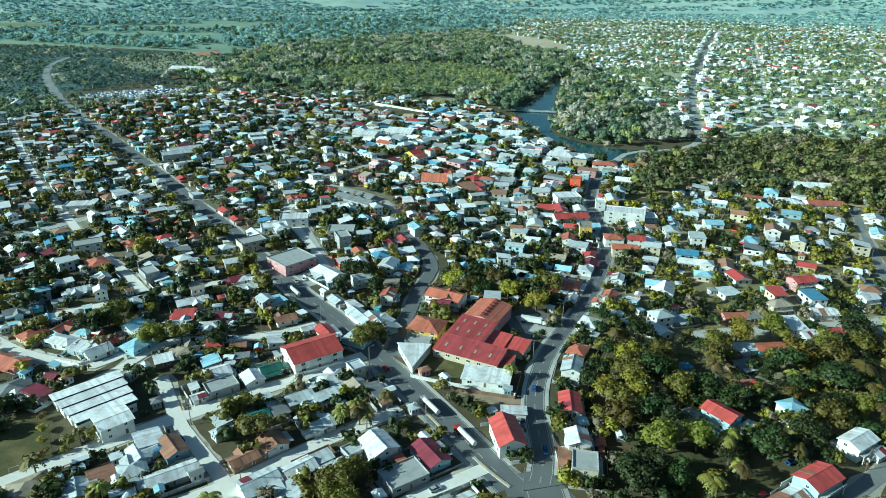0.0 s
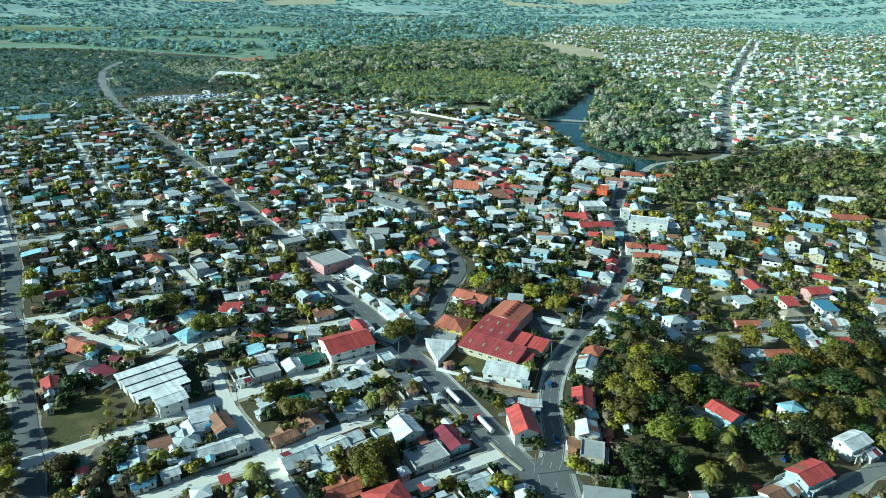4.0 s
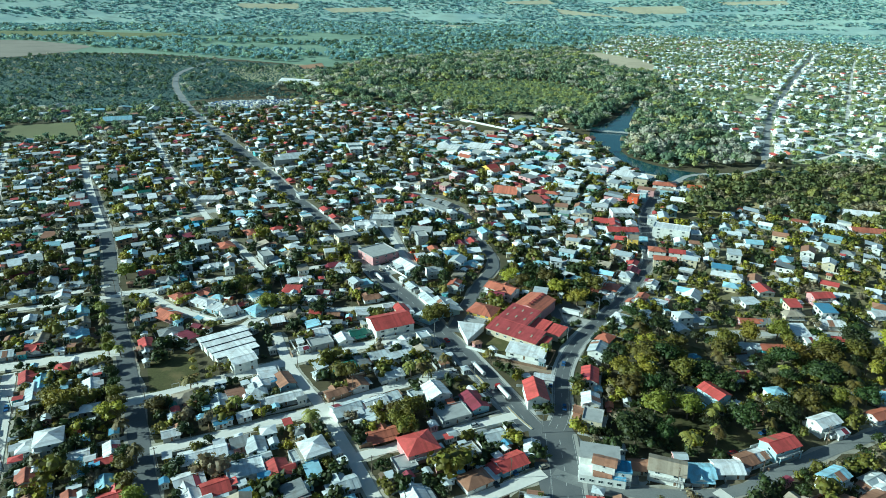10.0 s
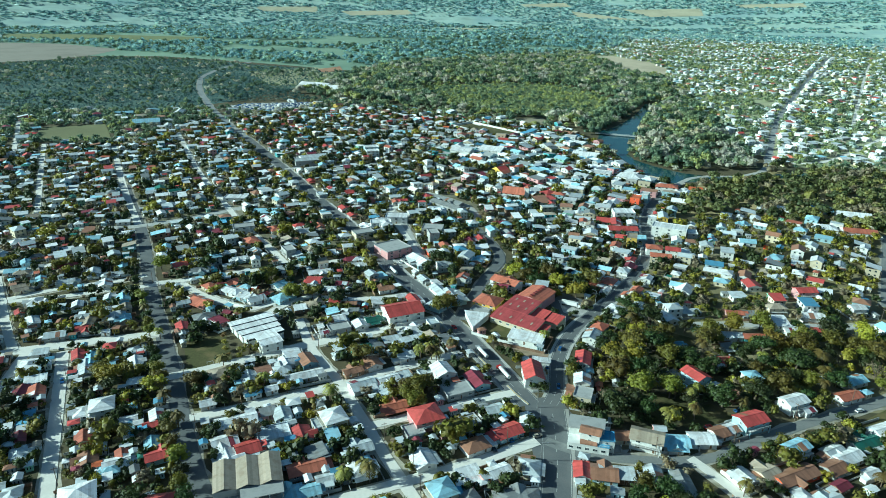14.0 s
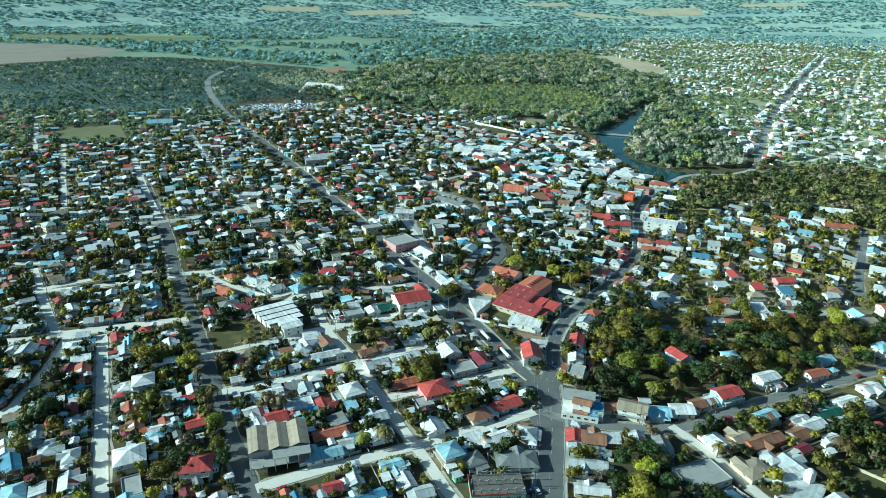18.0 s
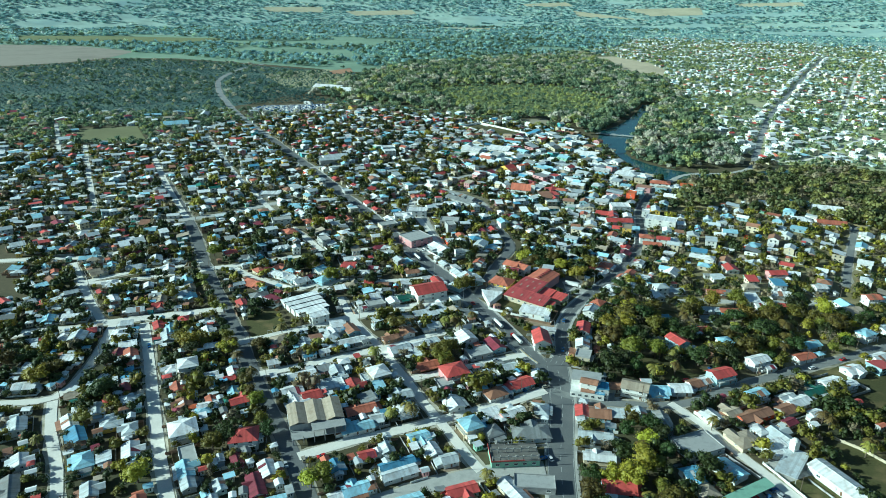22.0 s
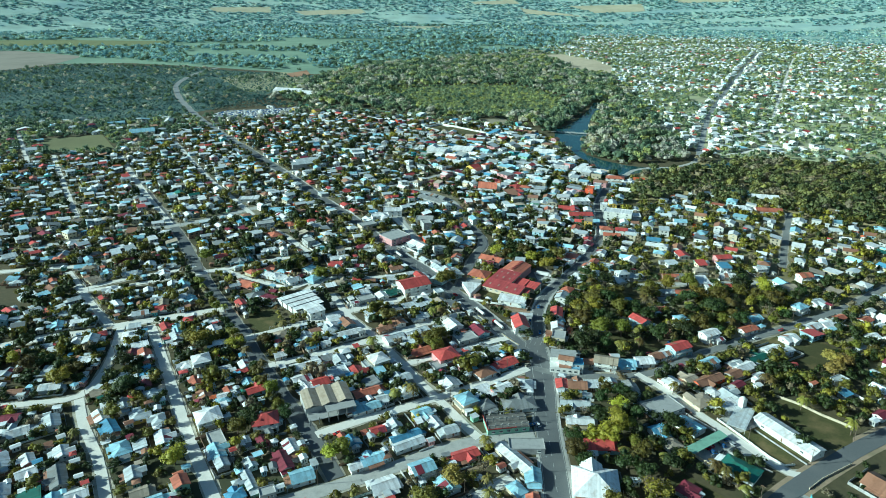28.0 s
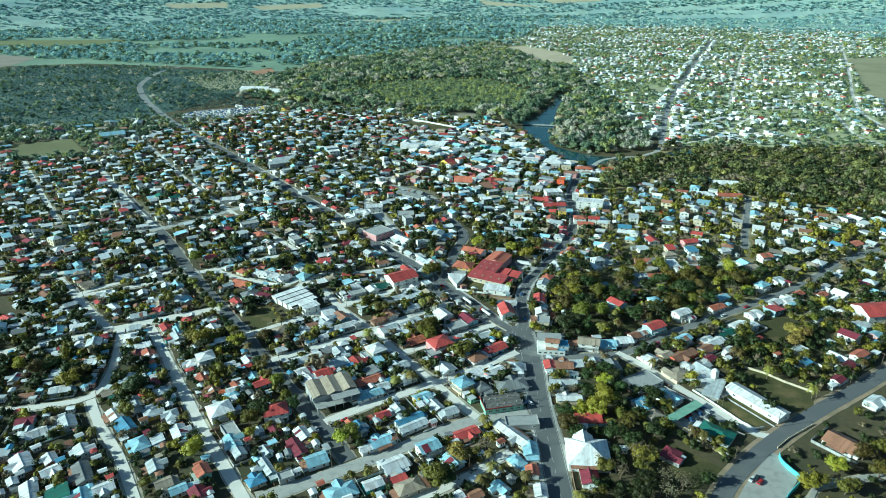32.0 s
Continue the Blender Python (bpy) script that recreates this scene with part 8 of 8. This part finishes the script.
def yard_fences():
    """Thin fences and low walls along the house plots, as one joined piece."""
    rnd = random.Random(77)
    box = Mesh()
    for (x, y), long, short, turn in LOTS:
        if rnd.random() < .25 or y > 330:
            continue
        a, b = long / 2 + rnd.uniform(1.8, 4), short / 2 + rnd.uniform(2, 5)
        c, s = math.cos(radians(turn)), math.sin(radians(turn))
        h, k = rnd.uniform(.9, 1.7), rnd.choice((0, 0, 1, 2))
        for (x0, y0), (x1, y1) in rnd.sample([((-a, -b), (a, -b)), ((a, -b), (a, b)), ((a, b), (-a, b)), ((-a, b), (-a, -b))], 3):
            n = max(1, int(math.hypot(x1 - x0, y1 - y0) / 2.4))
            for i in range(n):
                p = [(x0 + (x1 - x0) * t, y0 + (y1 - y0) * t) for t in (i / n, (i + .96) / n)]
                p = [(x + u * c - v * s, y + u * s + v * c) for u, v in p]
                mid = ((p[0][0] + p[1][0]) / 2, (p[0][1] + p[1][1]) / 2)
                if street_gap(*mid)[0] < .6 or any(math.dist(mid, q[:2]) < q[2] for q in TAKEN_NEAR(mid)):
                    continue
                d = Vector((p[1][0] - p[0][0], p[1][1] - p[0][1])).normalized() * .06
                e = [(p[0][0] + d.y, p[0][1] - d.x), (p[1][0] + d.y, p[1][1] - d.x), (p[1][0] - d.y, p[1][1] + d.x), (p[0][0] - d.y, p[0][1] + d.x)]
                box.slab([(*q, h) for q in e], h, k)
    ob = part("yard_fences", box, [WALL_FAR["grey"], WALL_FAR["white"], WALL_FAR["brown"]])
    tagged(ob, "low walls and board fences between the yards", "fences", kind="stuff")


def TAKEN_NEAR(p):
    return [q for q in TAKEN if abs(q[0] - p[0]) < 12 and abs(q[1] - p[1]) < 12]


yard_fences()


def bare_yards():
    """Trodden pale dirt and concrete patches beside the houses."""
    rnd = random.Random(78)
    patch = Mesh()
    for n, ((x, y), long, short, turn) in enumerate(LOTS):
        if rnd.random() < .2 or y > 330:
            continue
        q, r = radians(turn + rnd.choice((0, 90, 180, 270))), rnd.uniform(2.5, 5)
        cx, cy = x + math.cos(q) * (long / 2 + r * .4), y + math.sin(q) * (short / 2 + r * .4)
        pts = [(cx + math.cos(t) * r * rnd.uniform(.6, 1.25), cy + math.sin(t) * r * rnd.uniform(.6, 1.25), .02 + (n % 9) * .003) for t in np.arange(9) * .698]
        patch.slab(pts, .01, rnd.choice((0, 1, 2, 2)))
    tagged(part("bare_yards", patch, [DIRT, KERB, LAWN]), "trodden dirt and concrete patches in the yards", "yard", kind="stuff")


bare_yards()
GROVES = [[(-368.9, -104.6), (-278.7, -97.9), (-262.2, -123.8), (-258.3, -155.2), (-306.8, -154.7), (-333.3, -155.0)], [(-255.1, -123.7), (-224.2, -129.8), (-201.4, -161.5), (-204.6, -177.2), (-243.8, -167.5)], [(-32.5, 84.8), (18.6, 93.5), (26.0, 44.5), (3.1, 41.1), (-5.6, 70.5), (-24.1, 56.5)]]
GREEN = dict(dark=6, mid=3.0, bright=.8, dry=.9, palm=.8)
WOODS = dict(dark=3.6, mid=4, bright=1.3, dry=2.2)
tree_field("dark_grove", np.concatenate([free(clear(scatter(p, 5.5, 41), 3), 1.5) for p in GROVES]), "dense dark grove beside the white streets", 41, 7, 11, dict(dark=5, mid=3), leaves=150, size=.056, lobes=6)
tree_field("tall_yard_trees", free(clear(scatter(TOWN, 21, 20), 3.5), 1.2), "tall spreading trees above the town roofs", 30, 9, 14, dict(dark=5, mid=3.6, bright=1.2, dry=.6), leaves=110, size=.065, lobes=6)
tree_field("old_town_trees", free(clear(scatter(DOWNTOWN, 10, 50), 1.5), .4), "dark trees squeezed between the old town houses", 50, 5, 10, dict(dark=6, mid=3, bright=.6), leaves=60, size=.09)
tree_field("yard_trees", free(clear(scatter(TOWN, 6.9, 21), 2.2), .5), "small mixed trees between the town houses", 31, 4, 9, GREEN, leaves=40, size=.11)
tree_field("south_trees", free(clear(scatter(TOWN_SOUTH, 6.3, 22), 2.4), .5), "small mixed trees in the yards", 32, 3.5, 8, GREEN, leaves=170, size=.052, lobes=5)
HILL_SPOTS = free(clear(scatter(HILLSIDE, 6.0, 23), 2.4), 1.5)
tree_field("hillside_trees", HILL_SPOTS[HILL_SPOTS[:, 1] < 30], "dense dark garden trees on the hillside", 33, 5, 10, dict(dark=6, mid=3.2, bright=.9, dry=.8), leaves=130, size=.058, lobes=5)
tree_field("upper_hillside_trees", HILL_SPOTS[(HILL_SPOTS[:, 1] >= 30) & (np.arange(len(HILL_SPOTS)) % 4 > 0)], "sunlit garden trees higher on the hillside", 46, 4.5, 10, dict(dark=3.4, mid=4.4, bright=2.2, dry=1.6), leaves=80, size=.07)
sheet("upper_hill_ground", HILLSIDE_NORTH, .012, mat("dry_hillside_grass", (.21, .18, .085), rough=.95, grain=.3, amount=.35, stain=.7, stain_size=.03, stain_colour=(.36, .32, .20), vary=0), "dry grass and trodden soil on the upper hillside", "ground")
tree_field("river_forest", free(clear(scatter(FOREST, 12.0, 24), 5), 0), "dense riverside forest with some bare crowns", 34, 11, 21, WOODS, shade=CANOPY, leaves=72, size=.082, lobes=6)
BANK = [(84, 520), (78, 455), (84, 425), (104, 396), (128, 376), (136, 396), (112, 430), (100, 480), (98, 530)]
BANK_WEST = [(44, 505), (60, 455), (66, 415), (76, 380), (70, 375), (52, 430), (40, 480)]
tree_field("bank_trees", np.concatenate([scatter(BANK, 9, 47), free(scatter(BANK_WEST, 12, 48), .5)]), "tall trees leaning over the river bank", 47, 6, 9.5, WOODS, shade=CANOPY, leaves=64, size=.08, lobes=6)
tree_field("wood_belt", free(clear(scatter(BELT, 9.5, 28), 2.5), .5), "belt of tall trees between town and river", 38, 8, 17, dict(dark=3.4, mid=5, bright=2.0, dry=1.6), leaves=64, size=.078, shade=BELT_LEAF)
sheet("belt_ground", BELT, .01, mat("brown_slope_grass", (.42, .34, .17), rough=.95, grain=.06, amount=.3, stain=.7, stain_size=.012, stain_colour=(.17, .16, .06), vary=0, bump=0), "dry brown grass under the belt of trees", "grass")
tree_field("far_town_trees", patchy(free(clear(scatter(FARTOWN, 11, 25), 3), .3), .012, .32), "trees between far houses", 35, 6, 12, dict(mid=4, dark=3, bright=2.4, dry=1), leaves=22, size=.14, lobes=3, shade={"dark": CANOPY["dark"], "mid": CANOPY["mid"], "bright": CANOPY["bright"], "dry": HAZED_WOOD["dry"]})
MEADOW = [(-273.0, 993.0), (-130.0, 1060.0), (6.3, 1064.3), (94.5, 891.8), (60.0, 700.0), (-30.0, 690.0), (-146.0, 715.0), (-255.8, 876.7)]
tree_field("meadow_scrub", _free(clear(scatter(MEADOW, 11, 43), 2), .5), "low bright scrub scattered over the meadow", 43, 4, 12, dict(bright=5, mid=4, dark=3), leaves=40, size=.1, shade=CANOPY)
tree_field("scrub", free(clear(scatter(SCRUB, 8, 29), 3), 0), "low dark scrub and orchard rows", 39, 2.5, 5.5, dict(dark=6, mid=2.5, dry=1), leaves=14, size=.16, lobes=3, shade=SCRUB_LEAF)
PLOT = [(-625, 835), (-593, 883), (-500, 860), (-407, 750), (-459, 740), (-524, 705), (-553, 690)]
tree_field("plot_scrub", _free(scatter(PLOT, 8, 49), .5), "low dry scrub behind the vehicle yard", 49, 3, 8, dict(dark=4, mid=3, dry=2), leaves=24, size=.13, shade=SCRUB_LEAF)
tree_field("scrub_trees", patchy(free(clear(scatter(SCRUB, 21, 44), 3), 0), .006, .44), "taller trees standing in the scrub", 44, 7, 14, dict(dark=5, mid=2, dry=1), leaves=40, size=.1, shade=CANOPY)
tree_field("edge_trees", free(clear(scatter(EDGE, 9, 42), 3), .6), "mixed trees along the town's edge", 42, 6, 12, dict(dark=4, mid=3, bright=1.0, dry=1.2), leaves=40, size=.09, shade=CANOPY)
tree_field("far_forest", patchy(free(clear(scatter(FIELDS, 17, 26), 2), 0), .003, .43), "broken far woodland and hedges on the plain", 36, 10, 20, WOODS, leaves=16, size=.19, lobes=3, shade={"dark": CANOPY["dark"], "mid": HAZED_WOOD["dark"], "bright": HAZED_WOOD["bright"], "dry": HAZED_WOOD["mid"]})
tree_field("plain_woods", patchy(free(scatter(PLAIN, 24, 27), 0), .0025, .41, 2.4), "far woodland on the open plain", 37, 9, 16, dict(mid=4, dark=4, bright=1, dry=1.5), leaves=14, size=.22, lobes=3, shade=HAZED_WOOD, spread=1.3)
tree_field("horizon_woods", patchy(free(scatter(HORIZON, 27, 45), 0), .0016, .35, 5.0), "long belts of woodland far out on the plain", 45, 7, 13, dict(mid=4, dark=4, dry=1.5), leaves=12, size=.24, lobes=3, shade=HAZED_WOOD, spread=2.6, climb=True)
tree_field("ring_trees", free(clear(scatter(RING, 8.5, 30), 2), .6), "garden trees beyond the ring road", 40, 4, 7, GREEN, leaves=170, size=.052, lobes=5)
